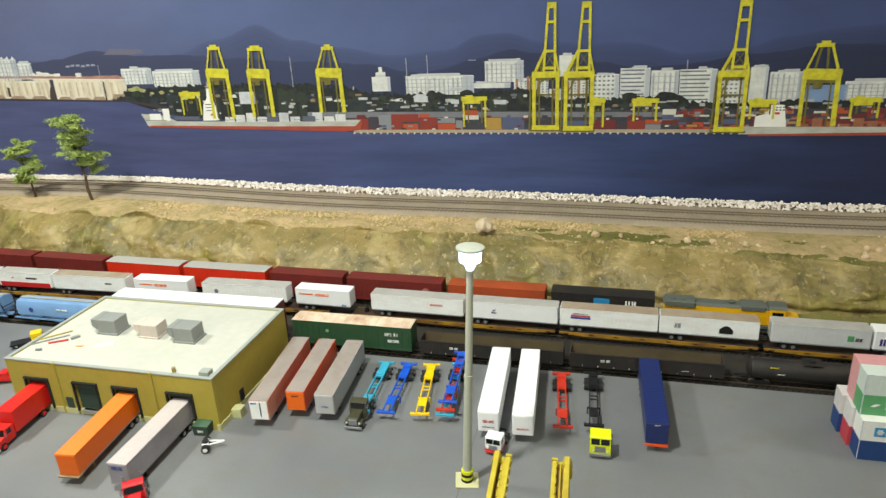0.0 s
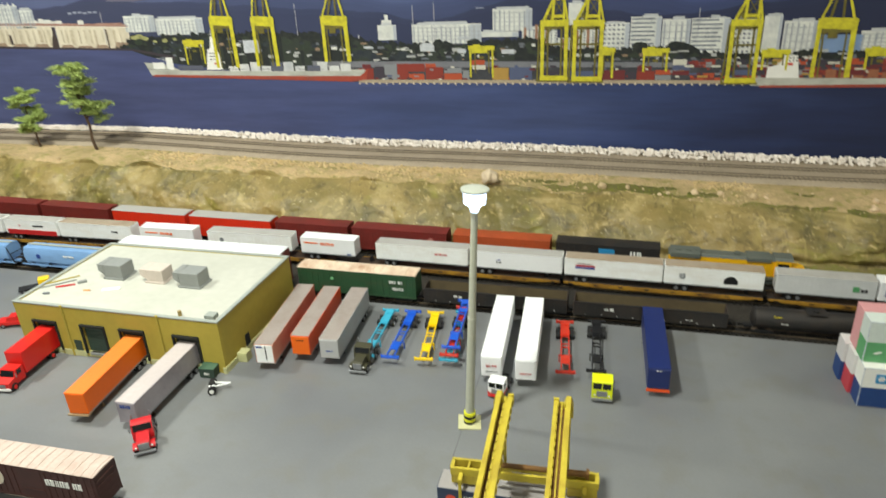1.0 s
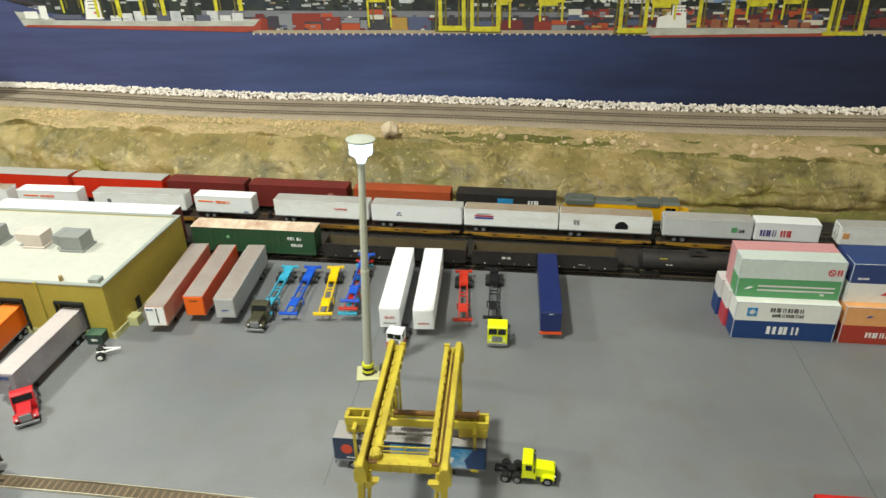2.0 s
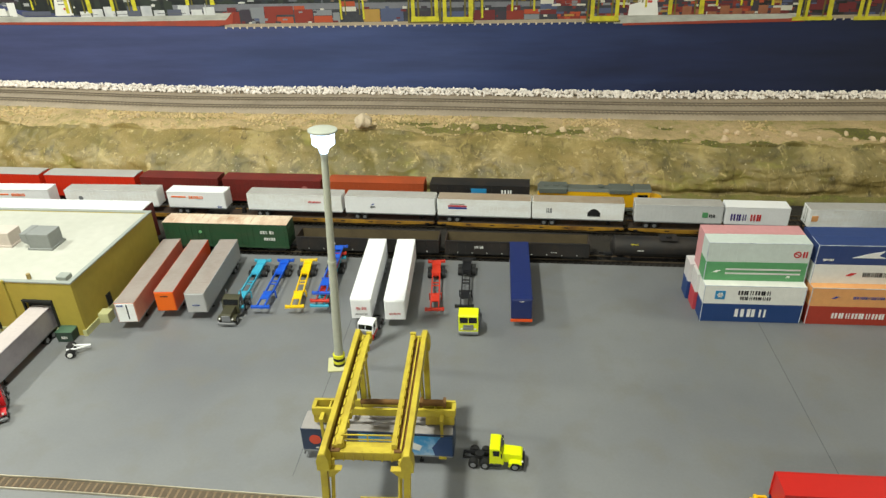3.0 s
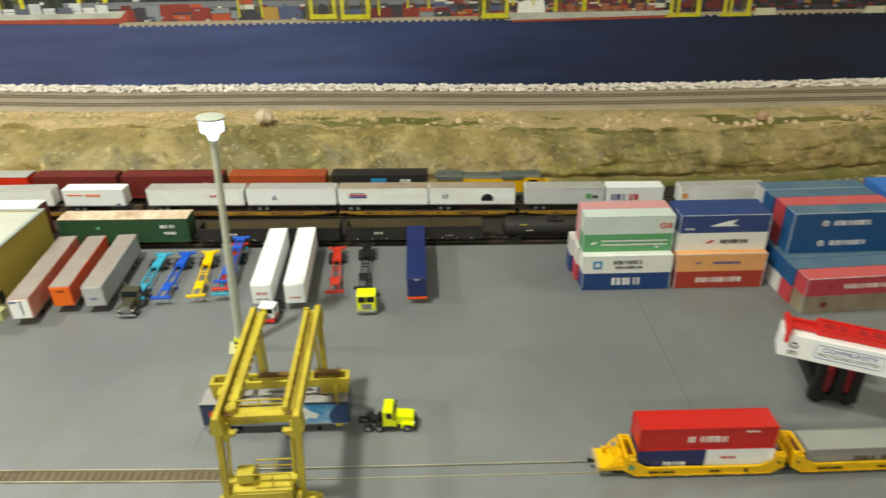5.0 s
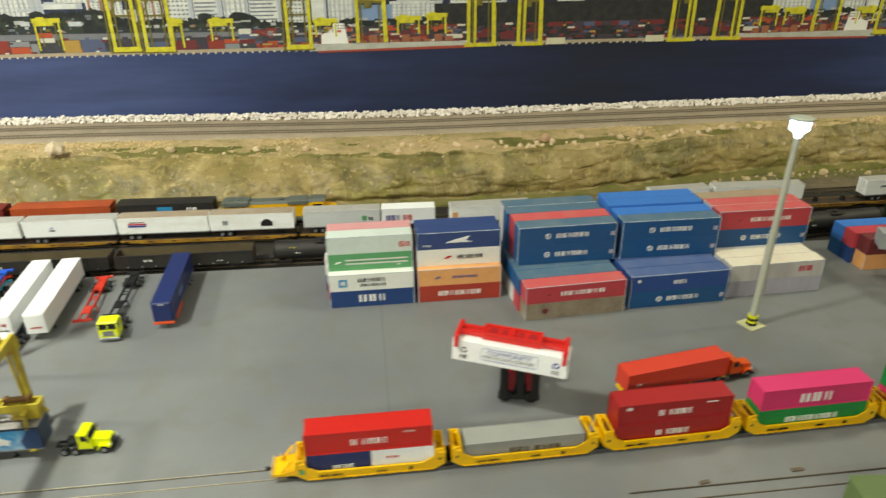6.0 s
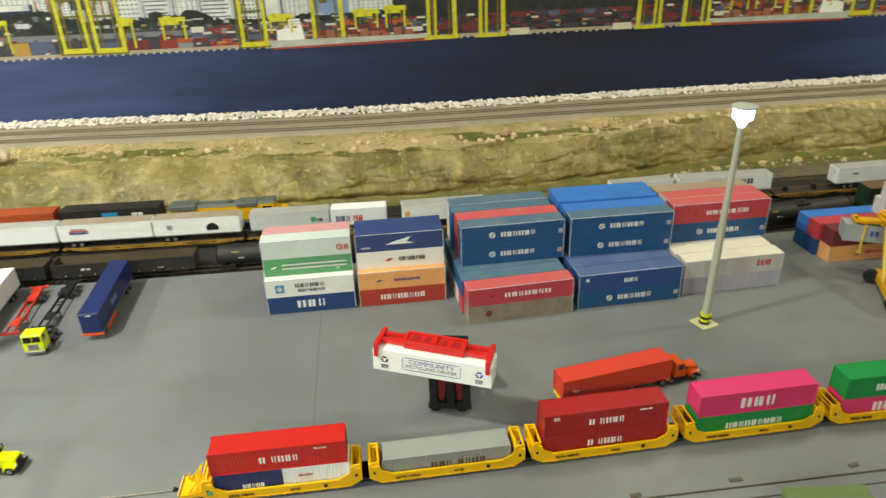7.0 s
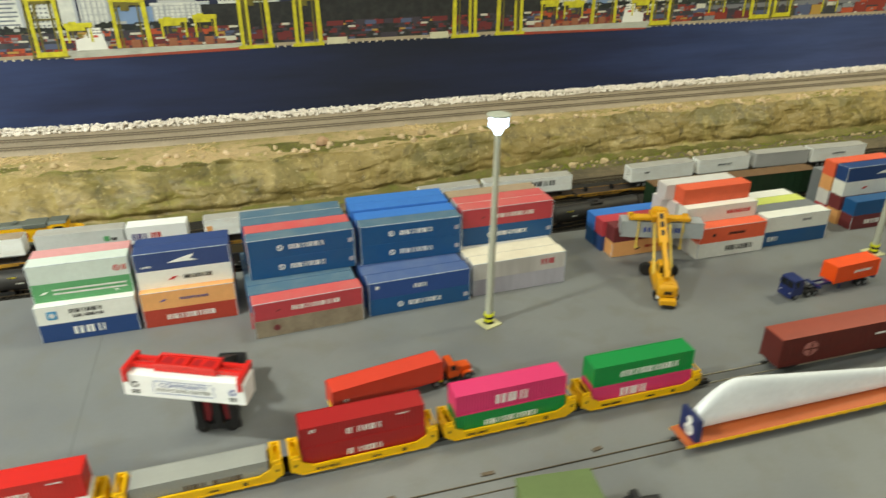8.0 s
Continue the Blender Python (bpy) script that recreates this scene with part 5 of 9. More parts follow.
def trailer(m, L, side, roof, label, group="parked trailers", name="trailer", W=0.0293, z0=0.0135, z1=0.0465, nose=None, tail=None, ribs=0, trim=None, reefer=False, chassis=BLACK, legs=True, wheels=True):
    th = thing(name, m, label, "trailer", group)
    a, c = L / 2, W / 2
    part("body", B().box(-a, -c, z0, a, c, z1, 0.0006), side, th)
    if ribs:
        b = B()
        for i in range(ribs):
            x = -a + L * (i + 0.5) / ribs
            for s in (-1, 1):
                b.box(x - 0.0004, s * c - 0.0003, z0 + 0.002, x + 0.0004, s * c + 0.0003, z1 - 0.0015)
        small(part("side_post", b, side, th))
    top = part("roof", B().box(-a + 0.0004, -c + 0.0004, z1 - 0.0002, a - 0.0004, c - 0.0004, z1 + 0.0004), roof, th)
    b = B()
    for i in range(int(L / 0.0075)):
        x = -a + 0.004 + i * 0.0075
        b.box(x, -c + 0.0008, z1 + 0.0003, x + 0.0006, c - 0.0008, z1 + 0.0005)
    small(part("roof_bow", b, roof, top))
    t = trim or side
    b = B()
    for s in (-1, 1):
        part("bottom_rail", B().box(-a, s * c - 0.0004, z0 - 0.0008, a, s * c + 0.0004, z0 + 0.0012), SILVER if trim is None else trim, th)
        part("top_rail", B().box(-a, s * c - 0.0004, z1 - 0.0012, a, s * c + 0.0003, z1), side, th)
    part("front_panel", B().box(a - 0.0002, -c + 0.0012, z0 + 0.001, a + 0.0006, c - 0.0012, z1 - 0.0012, 0.0003), nose or side, th)
    for s in (-1, 1):
        d = part("door", B().box(-a - 0.0007, min(0.0004 * s, s * (c - 0.0012)), z0 + 0.001, -a + 0.0002, max(0.0004 * s, s * (c - 0.0012)), z1 - 0.0012, 0.0002), tail or side, th)
        part("lock_rod", B().cyl((-a - 0.0009, s * 0.004, (z0 + z1) / 2), "z", 0.0003, z1 - z0 - 0.004, 6), STEEL, d)
    part("bumper", B().box(-a - 0.0008, -c + 0.002, 0.0055, -a + 0.0002, c - 0.002, 0.0068).box(-a - 0.0004, -0.008, 0.0065, -a + 0.0006, -0.007, z0).box(-a - 0.0004, 0.007, 0.0065, -a + 0.0006, 0.008, z0), chassis, th)
    b = B()
    for s in (-1, 1):
        b.box(-a + 0.003, s * 0.005 - 0.0006, z0 - 0.0022, a - 0.004, s * 0.005 + 0.0006, z0)
    part("underframe", b, chassis, th)
    if legs:
        for s in (-1, 1):
            part("landing_leg", B().box(a - 0.037, s * 0.009 - 0.0007, 0.0012, a - 0.0355, s * 0.009 + 0.0007, z0).box(a - 0.0385, s * 0.009 - 0.0016, 0, a - 0.034, s * 0.009 + 0.0016, 0.0014), chassis, th)
    if wheels:
        bogie(th, -a + 0.028, W)
    if reefer:
        part("cooling_unit", B().box(a, -0.009, z0 + 0.014, a + 0.005, 0.009, z1 - 0.003, 0.0012).box(a + 0.0045, -0.006, z0 + 0.018, a + 0.0054, 0.006, z1 - 0.008), PIGWHITE, th)
    return th


def chassis(m, mat, label, L=0.152, lift=0.0, wheels=True, name="container_chassis"):
    """A bare skeletal container chassis."""
    th = thing(name, m, label, "chassis", "bare chassis")
    a = L / 2
    b = B()
    for s in (-1, 1):
        b.box(-a, s * 0.0058 - 0.0009, 0.0095 + lift, a - 0.045, s * 0.0058 + 0.0009, 0.0135 + lift)
        b.prism([(a - 0.047, 0.0095 + lift), (a - 0.047, 0.0135 + lift), (a - 0.034, 0.0158 + lift), (a, 0.0158 + lift), (a, 0.0128 + lift), (a - 0.034, 0.0128 + lift)], "y", s * 0.0058 - 0.0009, s * 0.0058 + 0.0009)
    part("frame_rail", b, mat, th)
    for u in (0.05, 0.13, 0.30, 0.46, 0.52, 0.68):
        x = -a + u * L
        part("cross_member", B().box(x - 0.0009, -0.0056, 0.0108 + lift, x + 0.0009, 0.0056, 0.0122 + lift), mat, th)
    part("gooseneck_plate", B().box(a - 0.034, -0.0050, 0.0150 + lift, a - 0.020, 0.0050, 0.0161 + lift).prism([(a - 0.046, 0.0130 + lift), (a - 0.034, 0.0150 + lift), (a - 0.034, 0.0161 + lift), (a - 0.046, 0.0141 + lift)], "y", -0.0050, 0.0050), mat, th)
    part("suspension_plate", B().box(-a + 0.004, -0.0072, 0.0120 + lift, -a + 0.014, 0.0072, 0.0138 + lift).box(-a + 0.030, -0.0072, 0.0120 + lift, -a + 0.042, 0.0072, 0.0138 + lift), mat, th)
    for x, z in ((-a + 0.001, 0.0135 + lift), (a - 0.001, 0.0158 + lift)):
        part("bolster", B().box(x - 0.0022, -0.0142, z - 0.0035, x + 0.0022, 0.0142, z, 0.0003).box(x - 0.0015, -0.0142, z, x + 0.0015, -0.0115, z + 0.001).box(x - 0.0015, 0.0115, z, x + 0.0015, 0.0142, z + 0.001), mat, th)
    for s in (-1, 1):
        part("landing_leg", B().box(a - 0.05, s * 0.009 - 0.0008, lift, a - 0.048, s * 0.009 + 0.0008, 0.012 + lift).box(a - 0.05, min(0, s * 0.009), 0.0095 + lift, a - 0.048, max(0, s * 0.009), 0.011 + lift), mat, th)
    if wheels:
        bogie(th, -a + 0.026, 0.0293, mat)
    return th


def tractor(m, mat, label, style="cabover", trim=SILVER, sleeper=False, cab_top=0.0335, frame_mat=BLACK, name="truck_tractor", lower=None, stacks=True):
    """A road tractor without its trailer; the origin lies under the middle of its frame."""
    th = thing(name, m, label, "truck", "tractors")
    L = 0.064 if style == "cabover" else 0.072
    a = L / 2
    part("frame", B().box(-a, -0.0052, 0.0075, a - 0.006, -0.0036, 0.0105).box(-a, 0.0036, 0.0075, a - 0.006, 0.0052, 0.0105).box(-a, -0.0052, 0.008, -a + 0.002, 0.0052, 0.0105).box(-0.004, -0.005, 0.008, -0.002, 0.005, 0.0105), frame_mat, th)
    part("fifth_wheel", B().cyl((-a + 0.020, 0, 0.0118), "z", 0.0055, 0.002, 14), BLACK, th)
    for x in (-a + 0.013, -a + 0.027):
        for s in (-1, 1):
            wheel(th, x, s * 0.0103)
    c = 0.0138
    if style == "cabover":
        x0, x1 = a - 0.022, a
        cab = part("cab", B().prism([(x0, 0.008), (x1, 0.008), (x1, 0.0205), (x1 - 0.0015, cab_top - 0.001), (x1 - 0.003, cab_top), (x0, cab_top)], "y", -c, c), mat, th)
        part("windscreen", B().prism([(x1 + 0.0004, 0.0225), (x1 - 0.0011, cab_top - 0.0028), (x1 - 0.002, cab_top - 0.0028), (x1 - 0.001, 0.0225)], "y", -c + 0.0018, -0.0006), GLASS, cab)
        part("windscreen", B().prism([(x1 + 0.0004, 0.0225), (x1 - 0.0011, cab_top - 0.0028), (x1 - 0.002, cab_top - 0.0028), (x1 - 0.001, 0.0225)], "y", 0.0006, c - 0.0018), GLASS, cab)
        for s in (-1, 1):
            part("side_window", B().box(x1 - 0.0125, s * c - 0.0003, 0.0225, x1 - 0.004, s * c + 0.0003, cab_top - 0.003), GLASS, cab)
            part("headlight", B().cyl((x1 + 0.0002, s * 0.0095, 0.0125), "x", 0.0014, 0.001, 10), LETTERW, cab)
            part("mirror", B().box(x1 - 0.003, s * (c + 0.0022) - 0.0004, 0.0225, x1 - 0.0015, s * (c + 0.0022) + 0.0004, 0.0285).box(x1 - 0.0025, min(s * c, s * (c + 0.002)), 0.0255, x1 - 0.002, max(s * c, s * (c + 0.002)), 0.026), trim, cab)
        part("grille", B().box(x1 - 0.0002, -0.0072, 0.0105, x1 + 0.0005, 0.0072, 0.0195).box(x1 + 0.0003, -0.0072, 0.0148, x1 + 0.0008, 0.0072, 0.0152).box(x1 + 0.0003, -0.0072, 0.0175, x1 + 0.0008, 0.0072, 0.0179), trim, cab)
        part("bumper", B().box(x1 - 0.001, -c - 0.0002, 0.0038, x1 + 0.0016, c + 0.0002, 0.0082, 0.0005), trim if lower is None else lower, th)
        if lower is not None:
            part("stripe", B().box(x0, -c - 0.0003, 0.0085, x1 + 0.0003, c + 0.0003, 0.0135), lower, cab)
        for s in (-1, 1):
            wheel(th, a - 0.011, s * 0.0113, w=0.0048)
    else:
        x1 = a - 0.024
        x0 = x1 - (0.022 if sleeper else 0.0155)
        cab = part("cab", B().prism([(x0, 0.0085), (x1 + 0.001, 0.0085), (x1 + 0.001, 0.0215), (x1 - 0.0035, 0.031), (x1 - 0.006, 0.0322), (x0, 0.0322)], "y", -0.0128, 0.0128), mat, th)
        part("windscreen", B().prism([(x1 + 0.0006, 0.0226), (x1 - 0.0027, 0.0300), (x1 - 0.0045, 0.0300), (x1 - 0.002, 0.0226)], "y", -0.0112, 0.0112), GLASS, cab)
        for s in (-1, 1):
            part("side_window", B().box(x1 - 0.0115, s * 0.0128 - 0.0003, 0.0218, x1 - 0.004, s * 0.0128 + 0.0003, 0.0298), GLASS, cab)
            part("mirror", B().box(x1 - 0.002, s * 0.0155 - 0.0004, 0.0215, x1 - 0.0005, s * 0.0155 + 0.0004, 0.0285).box(x1 - 0.0015, min(s * 0.0128, s * 0.0155), 0.025, x1 - 0.001, max(s * 0.0128, s * 0.0155), 0.0255), trim, cab)
            if stacks:
                part("exhaust", B().cyl((x0 - 0.0018, s * 0.0112, 0.024), "z", 0.0011, 0.030, 10), trim, th)
            part("fuel_tank", B().cyl((x1 - 0.008, s * 0.0105, 0.0072), "x", 0.0034, 0.013, 14), trim, th)
            part("fender", B().prism([(a - 0.0175, 0.0065), (a - 0.016, 0.0118), (a - 0.0125, 0.0138), (a - 0.006, 0.0138), (a - 0.002, 0.0118), (a - 0.0015, 0.0095), (a - 0.0065, 0.0125), (a - 0.0125, 0.0125), (a - 0.0155, 0.0065)], "y", s * 0.0105 - 0.0032, s * 0.0105 + 0.0032), mat, th)
            part("headlight", B().cyl((a - 0.001, s * 0.0098, 0.0128), "x", 0.0013, 0.0015, 10), LETTERW, th)
            wheel(th, a - 0.0095, s * 0.0108, w=0.0046)
        part("hood", B().prism([(x1 + 0.0005, 0.0085), (a - 0.0015, 0.0085), (a - 0.0012, 0.0185), (a - 0.003, 0.0202), (x1 + 0.0005, 0.0215)], "y", -0.0078, 0.0078), mat, th)
        part("grille", B().box(a - 0.0015, -0.0066, 0.0085, a - 0.0003, 0.0066, 0.0182, 0.0004), trim, th)
        part("bumper", B().box(a - 0.001, -0.0136, 0.0035, a + 0.0016, 0.0136, 0.0072, 0.0005), trim, th)
        if sleeper:
            part("roof_light", B().box(x1 - 0.009, -0.009, 0.0322, x1 - 0.0075, 0.009, 0.0330), LETTERO, cab)
    return th


DOWN, UP = -90, 90  # nose to the front edge of the layout, nose to the cliff


def along(x, y, lean=0.0):
    """Nose towards the front edge of the layout."""
    return pose(x, y, 0, 0, 0, -90 + lean)


# trailers parked side by side near the tracks
t = trailer(along(-0.4728, 0.908, 5.2), 0.198, M("white_pink_trailer", (198, 142, 122), 0.5, stain=(176, 92, 60), amount=0.8, stain_scale=16), PARKROOF, "white and rust streaked highway trailer with a grey roof", nose=PIGWHITE, ribs=0)
part("door_latch", B().box(0.0995, 0.002, 0.02, 0.1003, 0.0035, 0.044), BLACK, t)
letters(t, (5,), 0.0025, LETTERB, (0.0999, -0.007, 0.042), 90)
t = trailer(along(-0.426, 0.9235, 4.6), 0.165, CORAL, PARKROOF, "orange highway trailer with a weathered grey roof", nose=ORANGE)
letters(t, (8,), 0.0018, LETTERK, (0.0832, 0, 0.039), 90)
t = trailer(along(-0.377, 0.924, 3.7), 0.170, TRAILGREY, PARKROOF, "plain silver grey highway trailer", ribs=30)
letters(t, (7,), 0.002, LETTERB, (0.0857, 0, 0.0265), 90)
t = trailer(along(-0.1265, 0.928, 2.5), 0.184, WHITE, WHITE, "clean white highway trailer behind a small cabover truck", ribs=32)
letters(t, (3, 3), 0.0042, LETTERR, (0.0927, 0, 0.031), 90, 0.55)
letters(t, (8,), 0.0016, LETTERK, (0.0927, 0, 0.0215), 90, 1.4)
t = trailer(along(-0.078, 0.928, 2.8), 0.186, WHITE, WHITE, "clean white highway trailer standing on its landing legs", ribs=32)
letters(t, (8,), 0.0026, LETTERR, (0.0937, 0, 0.024), 90)
t = trailer(along(0.1045, 0.932, 1.4), 0.172, NAVY, NAVY, "navy blue trailer with an orange bumper", chassis=M("orange_sill", (226, 84, 30), 0.45))
part("front_sill", B().box(0.0855, -0.0155, 0.0095, 0.0875, 0.0155, 0.0132), M("orange_sill", (226, 84, 30), 0.45), t)
letters(t, (6,), 0.0016, LETTERW, (0.0867, 0, 0.043), 90)
part("side_skirt", B().box(0.020, 0.0125, 0.0048, 0.066, 0.0150, 0.0122, 0.0005), M("orange_sill", (226, 84, 30), 0.45), t)
letters(t, (4,), 0.009, M("faded_blue_lettering", (120, 138, 186), 0.5), (0.018, 0.0150, 0.030), 180, 0.8)

# bare chassis
chassis(along(-0.3235, 0.928, 2), CYAN, "bare turquoise container chassis with black tyres", L=0.147)
chassis(along(-0.2845, 0.930, 2), BLUE, "bare blue container chassis with black tyres", L=0.147)
chassis(along(-0.239, 0.933, 7), YELLOW, "bare yellow container chassis with black tyres", L=0.147)
chassis(along(-0.197, 0.940, 3), CYAN, "turquoise container chassis at the bottom of a pile")
chassis(along(-0.196, 0.942, 3), CHRED, "red container chassis lying on a turquoise one", lift=0.0075, wheels=False)
chassis(along(-0.195, 0.952, 3), BLUE, "blue container chassis on top of a pile", lift=0.0150, wheels=False)
chassis(along(-0.026, 0.9365, 4.8), CHRED, "bare orange red container chassis with black tyres", L=0.148)
chassis(along(0.0205, 0.947, 2), BLACK, "bare black container chassis behind a yellow cab", L=0.148)
tractor(along(-0.323, 0.860, 0), OLIVE, "dark olive tractor with chrome exhaust stacks", "conventional")
tractor(along(0.032, 0.851, 1), LIME, "fluorescent yellow cabover tractor coupled to a black chassis", "cabover")
tractor(along(-0.107, 0.828, -8) @ Matrix.Scale(0.82, 4), WHITE, "white and red cabover tractor by a white trailer", "cabover", lower=RED)

# the warehouse and what stands at its docks
WX0, WX1, WY0, WY1, WH = -0.892, -0.522, 0.798, 1.032, 0.088
wh = thing("warehouse", pose(WX0, WY0, 0, 0, 0, -1.0), "flat roofed ochre warehouse with loading docks", "warehouse")
WW, WD = WX1 - WX0, WY1 - WY0
DOCKS = [(0.052, 0.040), (0.1425, 0.040), (0.215, 0.040), (0.3105, 0.040)]
DB, DT = 0.009, 0.056
outline = [(0, 0)]
for x, w in DOCKS:
    outline += [(x - w / 2, 0), (x - w / 2, DT), (x + w / 2, DT), (x + w / 2, 0)]
outline += [(WW, 0), (WW, WH), (0, WH)]
b = B().prism(outline, "y", 0, 0.006)
part("wall", b, OCHRE, wh, "ochre wall with dock openings")
part("wall", B().box(WW - 0.006, 0.006, 0, WW, WD, WH), OCHRE, wh)
part("wall", B().box(0, 0.006, 0, 0.006, WD, WH), OCHRE, wh)
part("wall", B().box(0.006, WD - 0.006, 0, WW - 0.006, WD, WH), OCHRE, wh)
part("roof", B().box(0.005, 0.005, WH - 0.006, WW - 0.005, WD - 0.005, WH - 0.001), ROOFCREAM, wh, "cream gravel roof")
cap = B()
for x0, y0, x1, y1 in ((-0.001, -0.001, WW + 0.001, 0.0055), (-0.001, WD - 0.0055, WW + 0.001, WD + 0.001), (-0.001, 0.0055, 0.0055, WD - 0.0055), (WW - 0.0055, 0.0055, WW + 0.001, WD - 0.0055)):
    cap.box(x0, y0, WH - 0.0005, x1, y1, WH + 0.002, 0.0004)
part("parapet_cap", cap, PARAPET, wh, "grey coping")
pl = B().box(WW, 0.0, 0, WW + 0.0015, WD, 0.010).box(WW - 0.004, -0.0015, 0, WW + 0.0015, 0, 0.010)
edge = 0
for x, w in DOCKS:
    pl.box(edge, -0.0015, 0, x - w / 2 - 0.004, 0, 0.010)
    edge = x + w / 2 + 0.004
small(part("plinth", pl, PLINTH, wh, "pale concrete plinth"))
for i, (x, w) in enumerate(DOCKS):
    sh = B().box(x - w / 2 - 0.003, -0.003, DB - 0.002, x - w / 2, 0.001, DT + 0.003, 0.0004).box(x + w / 2, -0.003, DB - 0.002, x + w / 2 + 0.003, 0.001, DT + 0.003, 0.0004).box(x - w / 2 - 0.003, -0.0034, DT, x + w / 2 + 0.003, 0.001, DT + 0.004, 0.0004)
    d = part("dock_shelter", sh, DOCKDARK, wh, "black foam dock shelter")
    part("dock_sill", B().box(x - w / 2, 0, 0, x + w / 2, 0.006, DB), PLINTH, d)
    panel = B()
    for j in range(5):
        panel.box(x - w / 2, 0.0042, DB + 0.0094 * j + 0.0004, x + w / 2, 0.0058, DB + 0.0094 * (j + 1))
    part("dock_door", panel, DOORGREEN if i == 1 else DOCKDARK, d)
    if i == 1:
        part("dock_leveller", B().box(x - 0.015, -0.003, DB - 0.003, x + 0.015, 0.004, DB), UNITGREY, d)
for x in (0.094, 0.268):
    part("downpipe", B().cyl((x, -0.0018, WH / 2), "z", 0.0016, WH, 10).cyl((x, -0.0018, WH + 0.001), "z", 0.0022, 0.004, 10), OCHRE, wh)
part("side_door", B().box(WW - 0.001, 0.062, 0.004, WW + 0.0012, 0.074, 0.030, 0.0003), DOCKDARK, wh)
for x, y, mat, s in ((0.112, 0.117, UNITGREY, 0.88), (0.193, 0.115, UNITPALE, 0.80), (0.262, 0.111, UNITGREY, 0.88)):
    w, d, h = 0.041 * s, 0.036 * s, 0.030 * s
    u = part("roof_unit", B().box(-w / 2, -d / 2, 0, w / 2, d / 2, h, 0.0008).prism([(-w / 2 - 0.010, h * 0.55), (-w / 2, h * 0.3), (-w / 2, h), (-w / 2 - 0.010, h)], "y", -d / 2, d / 2), mat, wh, "boxy rooftop air unit", at=(x, y, WH - 0.001))
    part("curb", B().box(-w / 2 - 0.002, -d / 2 - 0.002, -0.0002, w / 2 + 0.002, d / 2 + 0.002, 0.003), mat, u)
part("meter_door", B().box(0.100, -0.0009, 0.010, 0.113, 0.0003, 0.029), DOORGREEN, wh, "small dark green hatch in the wall")
part("roof_vent", B().cyl((0.300, 0.012, WH + 0.003), "z", 0.003, 0.008, 12), M("brass_vent", (150, 130, 80), 0.6), wh)
part("roof_hatch", B().box(WW - 0.026, 0.008, WH - 0.001, WW - 0.010, 0.022, WH + 0.006, 0.0006), PARAPET, wh)
for x, y, w, d, r, mat, h in ((0.046, 0.064, 0.030, 0.004, 30, LETTERR, 0.002), (0.066, 0.080, 0.014, 0.005, 50, UNITGREY, 0.004), (0.133, 0.066, 0.030, 0.012, 22, PAPERW, 0.0012), (0.028, 0.068, 0.056, 0.0024, 42, UNITGREY, 0.002), (0.022, 0.080, 0.060, 0.002, 46, OCHRE, 0.002), (0.094, 0.056, 0.012, 0.004, 8, TAN, 0.0015), (0.034, 0.034, 0.010, 0.004, 15, GREYP, 0.003)):
    tagged(part("roof_scrap", B().tilt((w, d, h), Matrix(), 0.0003), mat, at=pose(WX0 + x, WY0 + y, WH - 0.001 + h / 2, 0, 0, r)), "loose strip of material lying on the warehouse roof", "scrap")

t = trailer(along(-0.6715, 0.7285, 5.2), 0.160, ORANGE, M("orange_roof", (234, 124, 44), 0.5), "orange box trailer backed into a warehouse dock", "docked trailers", chassis=M("tan_frame", (150, 128, 96), 0.6))
emblem(t, "square", 0.009, LETTERK, (0.058, -0.0149, 0.028))
letters(t, (5, 3), 0.0038, LETTERK, (0.026, -0.0149, 0.030), 0)
part("coupling_plate", B().box(0.072, -0.0155, 0.0118, 0.084, 0.0155, 0.0136), M("tan_frame", (150, 128, 96), 0.6), t)
t = trailer(along(-0.5815, 0.724, 0.6), 0.160, M("lilac_grey_trailer", (158, 152, 158), 0.5, stain=(110, 104, 112), amount=0.6, stain_scale=16), M("pink_grey_roof", (186, 176, 174), 0.6), "grey box trailer backed into a warehouse dock", "docked trailers")
letters(t, (6, 4), 0.0036, LETTERB, (0.018, -0.0149, 0.032), 0)
emblem(t, "disc", 0.006, LETTERB, (0.060, -0.0149, 0.03))
letters(t, (4,), 0.005, LETTERB, (0.0807, 0, 0.040), 90, 0.8)
tractor(along(-0.552, 0.634, 36), paint("tractor_red", (190, 34, 40), 0.3), "red tractor with chrome grille before a grey trailer", "conventional")

rt = thing("delivery_truck", along(-0.8369, 0.749, 5), "bright red box truck backed into a warehouse dock", "truck")
part("box_body", B().box(-0.062, -0.0145, 0.012, 0.028, 0.0145, 0.047, 0.0007), RED, rt)
part("roof", B().box(-0.0615, -0.014, 0.0468, 0.0275, 0.014, 0.0474), RED, rt)
part("frame", B().box(-0.06, -0.006, 0.008, 0.055, 0.006, 0.012), BLACK, rt)
c = part("cab", B().prism([(0.030, 0.007), (0.064, 0.007), (0.0645, 0.016), (0.050, 0.0185), (0.046, 0.029), (0.030, 0.029)], "y", -0.0128, 0.0128), RED, rt)
part("windscreen", B().prism([(0.0504, 0.0192), (0.0468, 0.0275), (0.045, 0.0275), (0.0485, 0.0192)], "y", -0.011, 0.011), GLASS, c)
